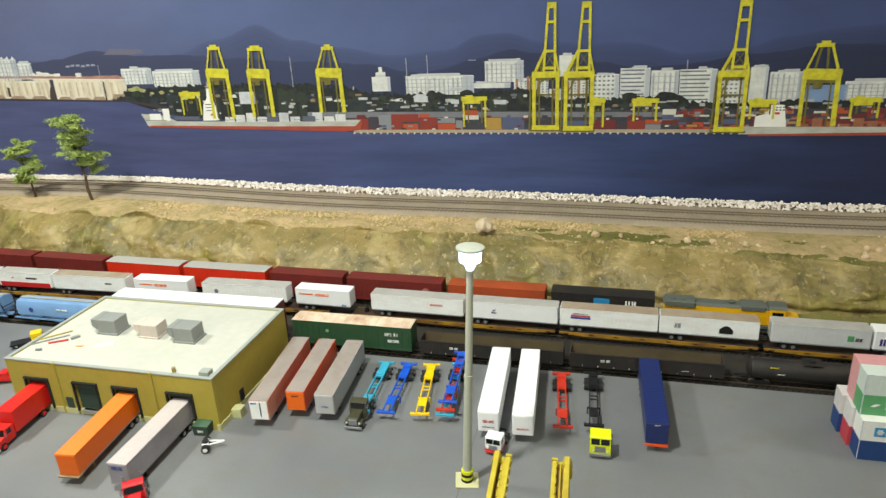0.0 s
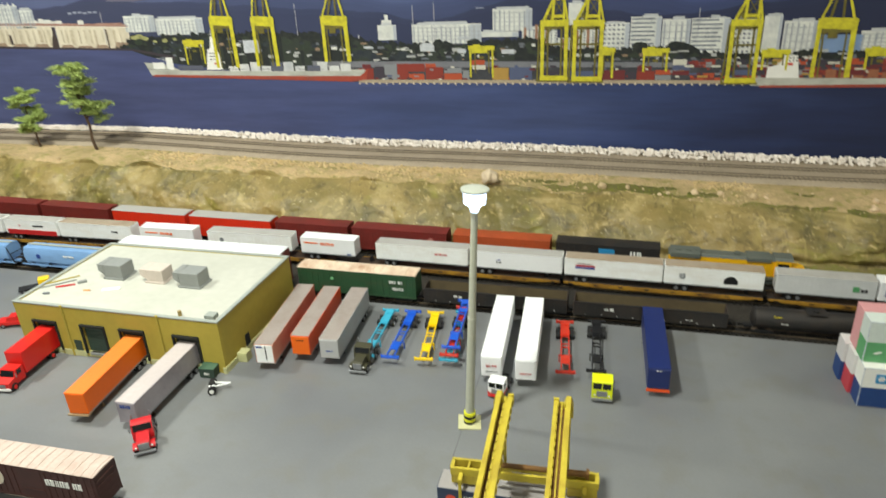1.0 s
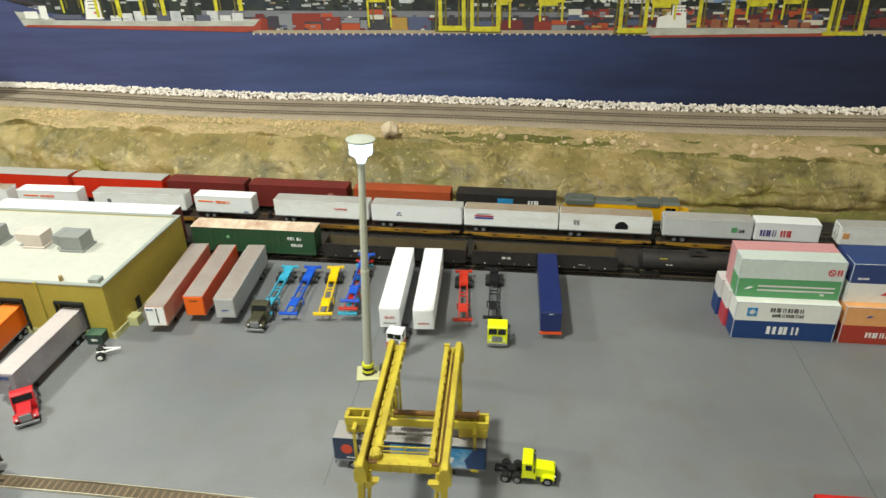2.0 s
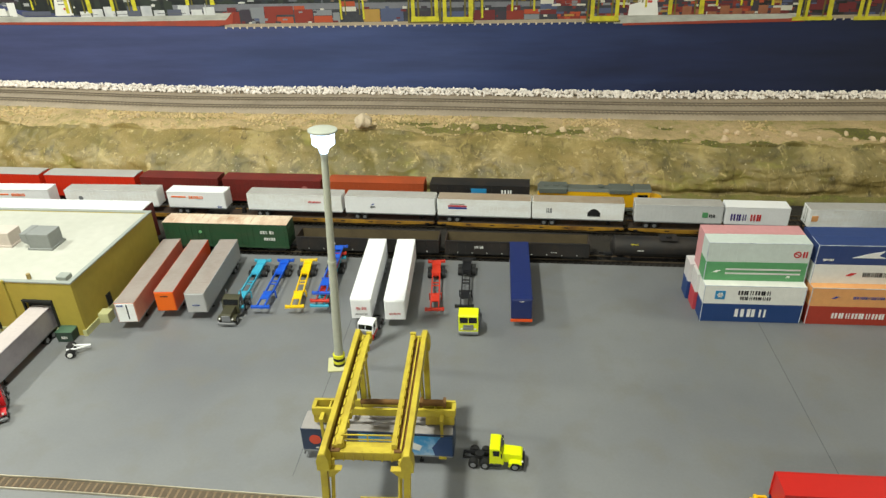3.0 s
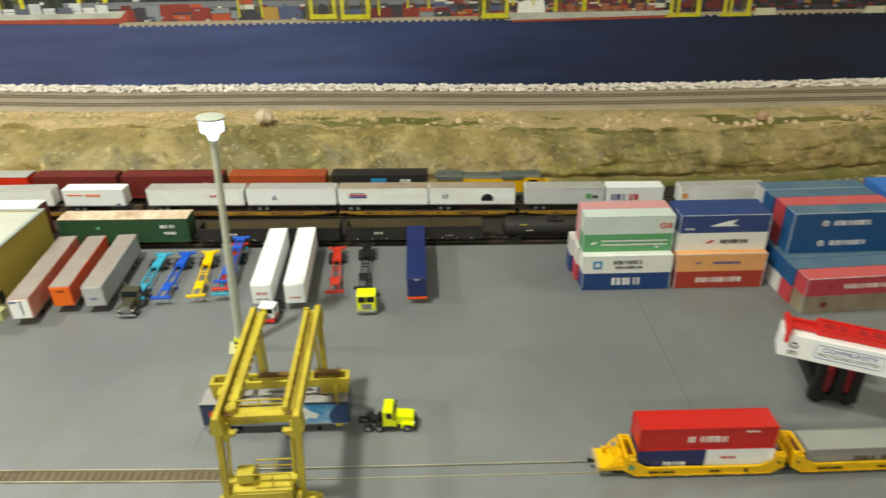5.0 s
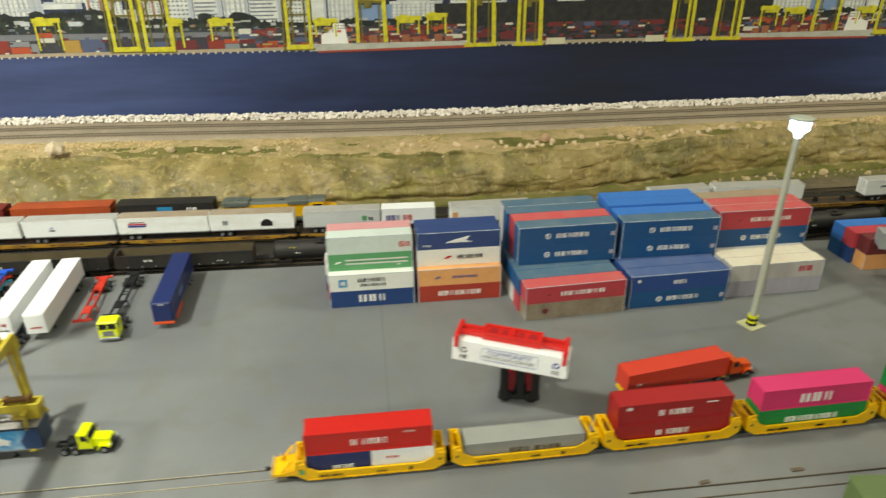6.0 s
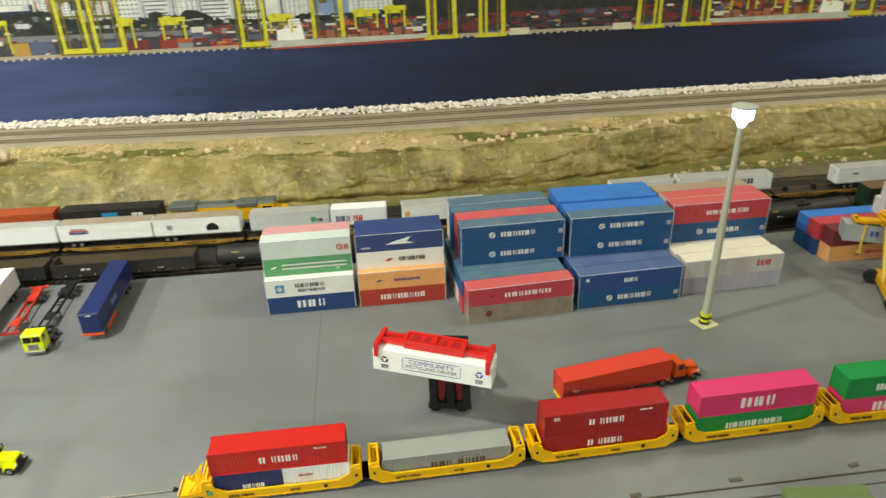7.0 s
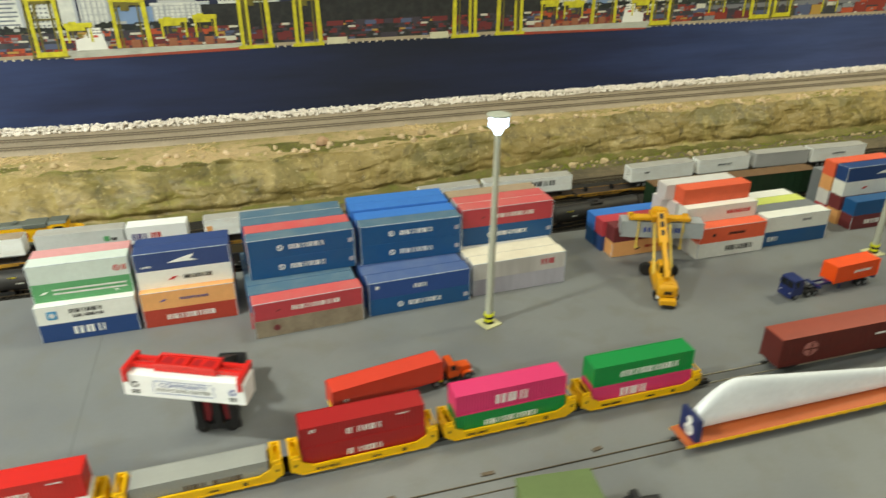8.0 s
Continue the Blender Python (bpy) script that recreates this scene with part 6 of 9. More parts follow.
for s in (-1, 1):
    part("side_window", B().box(0.036, s * 0.0128 - 0.0003, 0.0195, 0.044, s * 0.0128 + 0.0003, 0.027), GLASS, c)
    part("mirror", B().box(0.049, s * 0.0158 - 0.0005, 0.019, 0.0505, s * 0.0158 + 0.0005, 0.026), SILVER, c)
    for x in (-0.030, 0.055):
        wheel(rt, x, s * 0.0108, rim=RED)
part("bumper", B().box(0.0635, -0.0138, 0.004, 0.066, 0.0138, 0.0078, 0.0004), LETTERW, rt)
part("grille", B().box(0.0635, -0.007, 0.009, 0.0652, 0.007, 0.0145), SILVER, rt)

dl = thing("converter_dolly", pose(-0.515, 0.752, 0, 0, 0, 25), "small white trailer dolly with black tyres", "dolly")
part("frame", B().beam((-0.006, -0.006, 0.009), (0.020, 0, 0.008), 0.0018).beam((-0.006, 0.006, 0.009), (0.020, 0, 0.008), 0.0018).box(-0.010, -0.007, 0.008, -0.002, 0.007, 0.011), WHITE, dl)
part("turntable", B().cyl((-0.006, 0, 0.012), "z", 0.005, 0.002, 14), BLACK, dl)
for s in (-1, 1):
    wheel(dl, -0.006, s * 0.010, rim=LETTERW)
dp = thing("dumpster", pose(-0.545, 0.783, 0, 0, 0, 4), "small dark green waste dumpster by the warehouse", "dumpster")
part("bin", B().prism([(-0.011, 0.001), (0.011, 0.001), (0.012, 0.012), (0.012, 0.016), (-0.012, 0.016), (-0.012, 0.010)], "y", -0.009, 0.009), DOORGREEN, dp)
part("lid", B().box(-0.0125, -0.0095, 0.016, 0.0125, 0.0095, 0.0172, 0.0003), M("lid_green", (62, 92, 72), 0.6), dp)
letters(dp, (3,), 0.004, LETTERW, (0, -0.0092, 0.008))
tagged(part("air_conditioner", B().box(-0.008, -0.008, 0, 0.008, 0.008, 0.016, 0.0006).box(-0.006, -0.0084, 0.003, 0.006, -0.0078, 0.013), PLINTH, at=(-0.513, 0.832, 0)), "pale boxy condenser beside the warehouse wall", "air conditioner")

pk = thing("pickup_truck", pose(-0.975, 0.862, 0, 0, 0, 200), "red pickup truck beside the warehouse", "pickup")
part("body", B().box(-0.028, -0.0105, 0.005, 0.028, 0.0105, 0.0125, 0.001).prism([(-0.008, 0.0125), (0.012, 0.0125), (0.008, 0.020), (-0.006, 0.020)], "y", -0.0095, 0.0095), RED, pk)
for x in (-0.017, 0.018):
    for s in (-1, 1):
        wheel(pk, x, s * 0.009, 0.0044, 0.003)
pk = thing("flatbed_cart", pose(-1.045, 0.985, 0, 0, 0, 40), "dark flatbed cart with a yellow crate", "cart")
part("deck", B().box(-0.03, -0.011, 0.006, 0.03, 0.011, 0.009), BLACK, pk)
part("crate", B().box(0.006, -0.009, 0.009, 0.026, 0.009, 0.023, 0.001), YELLOW, pk)
for x in (-0.02, 0.02):
    for s in (-1, 1):
        wheel(pk, x, s * 0.009, 0.0045, 0.004)

# ---- containers ----


def ribbed(L, W, H, pitch=0.0036, deep=0.00025):
    """A container body with corrugated long sides, from z = 0."""
    a, c = L / 2, W / 2
    pts = []
    n = int((L - 0.008) / pitch)
    for i in range(n):
        x = -a + 0.004 + i * pitch
        pts += [(x, -c), (x + pitch * 0.3, -c), (x + pitch * 0.42, -c + deep), (x + pitch * 0.88, -c + deep)]
    pts = [(-a, -c)] + pts + [(a - 0.003, -c), (a, -c)]
    pts += [(-x, -y) for x, y in pts]
    return B().prism(pts, "z", 0.0014, H - 0.0004)


def frame_of(th, L, W, H, mat):
    """The rails and corner posts of a container."""
    a, c = L / 2, W / 2
    for s in (-1, 1):
        part("bottom_rail", B().box(-a + 0.0013, s * c - 0.0006, 0, a - 0.0013, s * c + 0.0002, 0.0016), mat, th)
        part("top_rail", B().box(-a + 0.0013, s * c - 0.0006, H - 0.0012, a - 0.0013, s * c + 0.0002, H), mat, th)
        for e in (-1, 1):
            part("corner_post", B().box(e * a - 0.0012, s * c - 0.0012, 0, e * a + 0.0002, s * c + 0.00025, H + 0.0002, 0.0002), mat, th)


def container(m, mat, label, L=0.140, W=0.028, H=0.0297, words=(), word_mat=None, size=0.006, wide=0.78, at=(0, 0.5), group="loaded containers", turn_side=True, sign=None):
    th = thing("shipping_container", m, label, "container", group)
    part("body", shared(("container_body", round(L, 3), round(H, 4), mat.name), lambda: ribbed(L, W, H)), mat, th)
    frame_of(th, L, W, H, mat)
    for s in (-1, 1):
        d = part("door", B().box(L / 2, min(0.0004 * s, s * (W / 2 - 0.0014)), 0.0016, L / 2 + 0.0005, max(0.0004 * s, s * (W / 2 - 0.0014)), H - 0.0014), mat, th)
        part("lock_rod", B().cyl((L / 2 + 0.0007, s * 0.005, H / 2), "z", 0.0003, H - 0.004, 6), STEEL, d)
    if words:
        letters(th, words, size, word_mat or LETTERW, (at[0], -W / 2 - 0.0003, H * at[1]), 0, wide)
    if sign:
        emblem(th, *sign)
    return th


def paper_box(x0, x1, y0, y1, z0, z1, mat, label, marks=(), edges=True, group="paper container stacks", cap=False, roof=None, spin=None):
    """A card container: folded box with worn white edges; its origin lies in the middle of its foot."""
    m = pose((x0 + x1) / 2, (y0 + y1) / 2, z0)
    if spin:
        m = pose(spin[0], spin[1], 0, 0, 0, spin[2]) @ pose(-spin[0], -spin[1], 0) @ m
    th = thing("shipping_container", m, label, "container", group)
    a, c, h = (x1 - x0) / 2, (y1 - y0) / 2, z1 - z0
    part("body", B().box(-a, -c, 0.0001, a, c, h - 0.0001, 0.00025), mat, th)
    part("roof", B().box(-a + 0.0003, -c + 0.0003, h - 0.0002, a - 0.0003, c - 0.0002, h + 0.0001), roof or mat, th)
    t = 0.00026
    if edges:
        for s in (-1, 1):
            part("worn_edge", B().box(min(s * a - s * 0.0008, s * a + s * 0.0002), -c - 0.0002, 0.0003, max(s * a - s * 0.0008, s * a + s * 0.0002), -c + t, h - 0.0003), EDGE, th)
        if cap:
            part("worn_edge", B().box(-a + 0.0009, -c - 0.0002, h - 0.0006, a - 0.0009, -c + 0.0005, h + 0.0002), EDGE, th)
            part("worn_edge", B().box(-a - 0.0002, -c + t, h - 0.0003, -a + t, c - t, h + 0.0002), EDGE, th)
        rods = B()
        for i in range(12):
            x = -a + (i + 0.5) * 2 * a / 12
            rods.box(x - 0.0003, -c - 0.00012, 0.0025, x + 0.0003, -c + 0.0001, h - 0.0025)
        small(part("side_rib", rods, mat, th))
    for mk in marks:
        if mk[0] == "word":
            _, count, size, m2, u, v, wide = mk
            letters(th, count, size, m2, (u, -c - 0.0002, h * v), 0, wide)
        else:
            kind, size, m2, u, v = mk
            emblem(th, kind, size, m2, (u, -c - (0.0005 if kind == "star" else 0.0002), h * v))
    return th


H1, W1 = 0.0297, 0.0278
xa, xb, xc, xd = 0.3605, 0.4965, 0.5035, 0.6405
y0 = 0.874
paper_box(xa, xb, y0, y0 + W1, 0, H1, DEEPBLUE, "dark blue paper container at the bottom of a stack", [("word", (3,), 0.0125, LETTERW, 0.0, 0.52, 1.25)])
paper_box(xa, xb, y0, y0 + W1, H1, 2 * H1, PAPERW, "off-white paper container with a blue square emblem", [("square", 0.0135, LETTERT, -0.046, 0.5), ("star", 0.0095, LETTERW, -0.046, 0.5), ("word", (6,), 0.0066, LETTERK, 0.0, 0.64, 1.15), ("word", (7,), 0.005, LETTERK, 0.002, 0.34, 1.2)], cap=True)
paper_box(xc, xd, y0, y0 + W1, 0, H1, BRICK, "brick red paper container at the bottom of a stack", [("word", (8,), 0.0085, LETTERW, 0.0, 0.5, 1.05)])
paper_box(xc, xd, y0, y0 + W1, H1, 2 * H1, TAN, "tan orange paper container", [("slash", 0.005, LETTERB, -0.036, 0.5), ("word", (11,), 0.004, LETTERB, 0.008, 0.5, 0.95)], cap=True)
y1 = 0.889
paper_box(xa, xb, y1, y1 + W1, 2 * H1, 3 * H1, MIDGREEN, "mid green paper container with white stripes", [("slash", 0.0055, LETTERW, -0.052, 0.5), ("thinstripe", 0.10, PALE, 0.010, 0.62), ("thinstripe", 0.10, PALE, 0.010, 0.40), ("word", (2,), 0.003, LETTERW, 0.045, 0.25, 0.9)])
paper_box(xa, xb, y1, y1 + W1, 3 * H1, 4 * H1, LTGREEN, "pale green grey paper container on top of a stack", [("ring", 0.010, LETTERR, 0.051, 0.45), ("word", (1,), 0.009, LETTERR, 0.061, 0.45, 0.8)], cap=True)
paper_box(xc, xd, y1 - 0.002, y1 + W1 - 0.002, 2 * H1, 3 * H1, PAPERW, "white paper container with an orange slash", [("slash", 0.007, LETTERR, -0.018, 0.5), ("word", (8,), 0.007, LETTERK, 0.018, 0.5, 0.75)])
paper_box(xc, xd, y1 - 0.002, y1 + W1 - 0.002, 3 * H1, 4 * H1, M("paper_navy", (46, 66, 118), 0.55, stain=(70, 86, 130)), "navy paper container with a white winged sign", [("wing", 0.022, LETTERW, 0.0, 0.5), ("word", (6,), 0.003, LETTERW, -0.052, 0.25, 0.8)], cap=True)
for r in (1, 2):
    for k, (mat, what) in enumerate(((CRIMSON, "crimson"), (PALE, "pale grey"))):
        paper_box(xa - 0.004 * r, xb - 0.004 * r, y0 + r * (W1 + 0.0015), y0 + W1 + r * (W1 + 0.0015) - 0.0003, k * H1, (k + 1) * H1, (DEEPBLUE, PALE)[k] if r == 2 else mat, "paper container in a second row, " + ("deep blue" if r == 2 and k == 0 else what), edges=False)
        paper_box(xc, xd, y0 + r * (W1 + 0.0015), y0 + W1 + r * (W1 + 0.0015) - 0.0003, k * H1, (k + 1) * H1, (ROYALBLUE, BRICK)[k], "paper container hidden in a second row, " + ("royal blue", "brick red")[k], edges=False)
for k in (2, 3):
    paper_box(xa, xb, y1 + W1 + 0.0006, y1 + 2 * W1, k * H1, (k + 1) * H1, M("paper_dusty_pink", (206, 148, 150), 0.6), "dusty pink paper container behind a pale one", edges=False)
    paper_box(xc, xd, y1 + W1 - 0.0014, y1 + 2 * W1 - 0.002, k * H1, (k + 1) * H1, M("paper_navy", (46, 66, 118), 0.55), "navy paper container behind another", edges=False)

RH, RW = 0.0292, 0.0292
ring_sign = [("ring", 0.0095, LETTERW, -0.033, 0.5), ("word", (6,), 0.0078, LETTERW, 0.008, 0.5, 1.2), ("square", 0.007, LILAC, 0.076, 0.45)]
wide_sign = [("slash", 0.004, MAROON, -0.045, 0.5), ("word", (7,), 0.0072, LETTERW, 0.010, 0.5, 1.45)]
cols = [(0.6645, 0.8285, 0.801), (0.8385, 1.0050, 0.813), (1.0130, 1.1780, 0.826)]
low = [[(BEIGE, "rust stained beige", [("disc", 0.010, MAROON, -0.05, 0.5)]), (CRIMSON, "crimson", wide_sign)], [(TEAL, "teal blue", ring_sign), (ROYALBLUE, "royal blue", [("word", (3,), 0.007, LETTERW, 0.0, 0.5, 1.1), ("square", 0.005, LETTERW, -0.07, 0.7)])], [(LILAC, "lilac grey", []), (SCUFFED, "scuffed pale grey", [("word", (2,), 0.010, CRIMSON, 0.05, 0.55, 1.3)])]]
UHI = 0.0332
upp = [[(TEAL, "teal blue", ring_sign), (TEAL, "teal blue", ring_sign)], [(TEAL, "teal blue", ring_sign), (TEAL, "teal blue", ring_sign)], [(TEAL, "teal blue", ring_sign), (CRIMSON, "crimson", wide_sign)]]
topb = [[(CRIMSON, FADERED), (TEAL, FADEBLUE), (PALE, FADEBLUE)], [(SKYBLUE, SKYBLUE), (SKYBLUE, SKYBLUE), (SKYBLUE, SKYBLUE)], [(PALE, FADERED), (BEIGE, FADETAN)]]
lowb = [[CRIMSON, TEAL], [ROYALBLUE, ROYALBLUE], [PALE, PALE]]
lowroof = [(FADERED, FADEBLUE, FADEBLUE), (FADEROYAL, FADEROYAL, FADEROYAL), (CREAMTOP, CREAMTOP, PALE)]
upproof = [FADEBLUE, FADEBLUE, FADERED]
LOWER_TURN, UPPER_TURN = (3.2, 1.9, 1.5), (1.2, -0.4, 0.5)
for i, (x0, x1, yf) in enumerate(cols):
    yu = (0.874, 0.874, 0.893)[i]
    low_spin, up_spin = ((x0 + x1) / 2, yf, LOWER_TURN[i]), ((x0 + x1) / 2, yu, UPPER_TURN[i])
    for k in (0, 1):
        mat, what, marks = low[i][k]
        paper_box(x0, x1, yf, yf + RW, k * RH, (k + 1) * RH, mat, f"{what} paper container in the lower row of a stack", marks, cap=k == 1, roof=lowroof[i][0] if k == 1 else None, spin=low_spin)
        for r in range(1, 6 if i < 2 else 4):
            paper_box(x0 - 0.003, x1 - 0.003, yf + r * (RW + 0.001), yf + RW + r * (RW + 0.001), k * RH, (k + 1) * RH, lowb[i][k] if r == 1 else PALE if k == 0 else lowb[i][1], "paper container in a lower row of the stack", edges=False, roof=lowroof[i][min(r, 2)] if k == 1 else None, spin=low_spin)
        mat, what, marks = upp[i][k]
        z = 2 * RH + k * UHI + 0.0002
        paper_box(x0 + 0.002, x1 + 0.002, yu, yu + RW, z, z + UHI, mat, f"{what} paper container in the upper row of a stack", marks, cap=k == 1, roof=upproof[i] if k == 1 else None, spin=up_spin)
        for r, (side, top) in enumerate(topb[i], 1):
            rise = 0.004 if i == 1 and r > 1 and k == 1 else 0
            back_y = yu + r * (RW + 0.001) 
            paper_box(x0 + 0.001 - 0.004 * (r > 1), x1 + 0.001 - 0.004 * (r > 1), back_y, back_y + RW, z, z + UHI + rise, side, "paper container in an upper row of the stack", edges=False, roof=top if k == 1 else None, spin=up_spin)

# third and fourth stacks
C3 = [
    (1.443, 1.583, 0.834, 0, PAPERW, "white", [("word", (6,), 0.010, LETTERK, 0.018, 0.5, 1.0)]),
    (1.443, 1.583, 0.834, 1, PEACH, "coral orange", [("disc", 0.006, LETTERK, -0.04, 0.5), ("word", (9,), 0.005, LETTERK, 0.008, 0.5, 0.8)]),
    (1.590, 1.731, 0.842, 0, TEAL, "blue", [("word", (3,), 0.009, LETTERW, -0.05, 0.5, 0.9)]),
    (1.590, 1.731, 0.842, 1, PAPERW, "cream", [("word", (4,), 0.005, GREYP, 0.02, 0.6, 1.0)]),
    (1.299, 1.424, 0.884, 0, TAN, "tan orange", [("slash", 0.005, LETTERK, -0.01, 0.4), ("word", (7,), 0.005, LETTERR, 0.02, 0.5, 0.9)]),
    (1.299, 1.424, 0.884, 1, MAROON, "maroon", []),
    (1.430, 1.577, 0.862, 2, PAPERW, "white", [("word", (8,), 0.007, LETTERR, 0.035, 0.5, 0.9)]),
    (1.430, 1.570, 0.880, 3, PEACH, "coral orange", []),
    (1.425, 1.570, 0.8915, 2, PALE, "pale grey", []),
    (1.412, 1.558, 0.921, 2, PALE, "pale grey", []),
    (1.412, 1.558, 0.910, 3, PALE, "pale pink grey", []),
    (1.586, 1.728, 0.8715, 0, GREYP, "slate", []), (1.586, 1.728, 0.8715, 1, GREYP, "slate grey", []),
    (1.584, 1.726, 0.901, 0, LIMEP, "lime", []), (1.584, 1.726, 0.901, 1, LIMEP, "pale lime", []),
    (1.580, 1.722, 0.9305, 0, PAPERW, "white", []), (1.580, 1.722, 0.9305, 1, PAPERW, "white", []),
    (1.292, 1.432, 0.9135, 0, DEEPBLUE, "deep blue", []), (1.292, 1.432, 0.9135, 1, CRIMSON, "crimson", []),
    (1.290, 1.430, 0.943, 0, TEAL, "teal", []), (1.290, 1.430, 0.943, 1, SKYBLUE, "bright blue", []),
    (1.441, 1.582, 0.8635, 0, PALE, "pale", []), (1.441, 1.582, 0.8635, 1, PALE, "pale", []),
    (1.441, 1.582, 0.893, 0, PALE, "pale", []), (1.441, 1.582, 0.893, 1, PALE, "pale", []),
    (1.441, 1.582, 0.9225, 0, PALE, "pale", []), (1.441, 1.582, 0.9225, 1, PALE, "pale", []),
]
for x0, x1, yf, k, mat, what, marks in C3:
    paper_box(x0, x1, yf, yf + 0.0285, k * H1, (k + 1) * H1, mat, what + " paper container in a stack of mixed colours", marks, edges=bool(marks), cap=k % 2 == 1, group="mixed paper stack")
C4 = [
    (1.806, 1.946, 0.857, 0, MAROON, "maroon", [("word", (5,), 0.009, LETTERW, -0.02, 0.5, 0.8)]), (1.806, 1.946, 0.857, 1, TEAL, "teal blue", []),
    (1.800, 1.940, 0.888, 0, TAN, "tan", []), (1.800, 1.940, 0.888, 1, MAROON, "maroon", []), (1.800, 1.940, 0.888, 2, PAPERW, "white", [("slash", 0.008, LETTERR, -0.02, 0.5)]), (1.800, 1.940, 0.888, 3, DEEPBLUE, "deep blue", [("wing", 0.018, LETTERW, 0.02, 0.5)]),
    (1.798, 1.938, 0.919, 0, CRIMSON, "crimson", []), (1.798, 1.938, 0.919, 1, PALE, "pale", []), (1.798, 1.938, 0.919, 2, TAN, "tan", []), (1.798, 1.938, 0.919, 3, PEACH, "coral orange", []),
    (1.806, 1.946, 0.952, 0, GREYP, "slate", []), (1.806, 1.946, 0.952, 1, GREYP, "slate", []), (1.806, 1.946, 0.952, 2, GREYP, "slate", []),
    (1.952, 2.092, 0.857, 0, TEAL, "teal", []), (1.952, 2.092, 0.857, 1, PAPERW, "white", []), (1.952, 2.092, 0.888, 0, PEACH, "coral", []), (1.952, 2.092, 0.888, 1, PEACH, "coral", []), (1.952, 2.092, 0.888, 2, ROYALBLUE, "royal blue", []), (1.952, 2.092, 0.888, 3, PALE, "pale", []),
]
for x0, x1, yf, k, mat, what, marks in C4:
    paper_box(x0, x1, yf, yf + 0.0285, k * H1, (k + 1) * H1, mat, what + " paper container in a tall mixed stack", marks, edges=bool(marks), cap=k % 2 == 1, group="tall paper stack")

# ---- rail cars: local x along the track, z = 0 on the rail tops ----
RT = 0.0008  # rail tops over the yard tracks


def bearing(x, track_line):
    return math.degrees(math.atan2(track_line(x + 0.02) - track_line(x - 0.02), 0.04))


def on_track(x, track_line, z=RT):
    return pose(x, track_line(x), z, 0, 0, bearing(x, track_line))



def rail_truck(th, x, mat=BLACK):
    b = B()
    for s in (-1, 1):
        b.prism([(x - 0.0165, 0.0035), (x - 0.0165, 0.0065), (x - 0.006, 0.0085), (x + 0.006, 0.0085), (x + 0.0165, 0.0065), (x + 0.0165, 0.0035), (x + 0.006, 0.0022), (x - 0.006, 0.0022)], "y", s * 0.0115 - 0.001, s * 0.0115 + 0.001)
    b.box(x - 0.004, -0.0115, 0.005, x + 0.004, 0.0115, 0.0085)
    tr = part("truck", b, mat, th)
    for dx in (-0.010, 0.010):
        w = B().cyl((x + dx, 0, 0.0052), "y", 0.0012, 0.020, 8)
        for s in (-1, 1):
            w.cyl((x + dx, s * 0.0085, 0.0052), "y", 0.0052, 0.0022, 18)
        part("wheelset", w, RUST, tr)


def coupler(th, x, s):
    part("coupler", B().box(min(x, x + s * 0.007), -0.0012, 0.0085, max(x, x + s * 0.007), 0.0012, 0.0105).box(min(x + s * 0.006, x + s * 0.009), -0.002, 0.008, max(x + s * 0.006, x + s * 0.009), 0.002, 0.0115), BLACK, th)


PINKROOF = M("boxcar_pinkish_roof", (190, 172, 162), 0.75, stain=(150, 124, 110), amount=0.7, stain_scale=26)


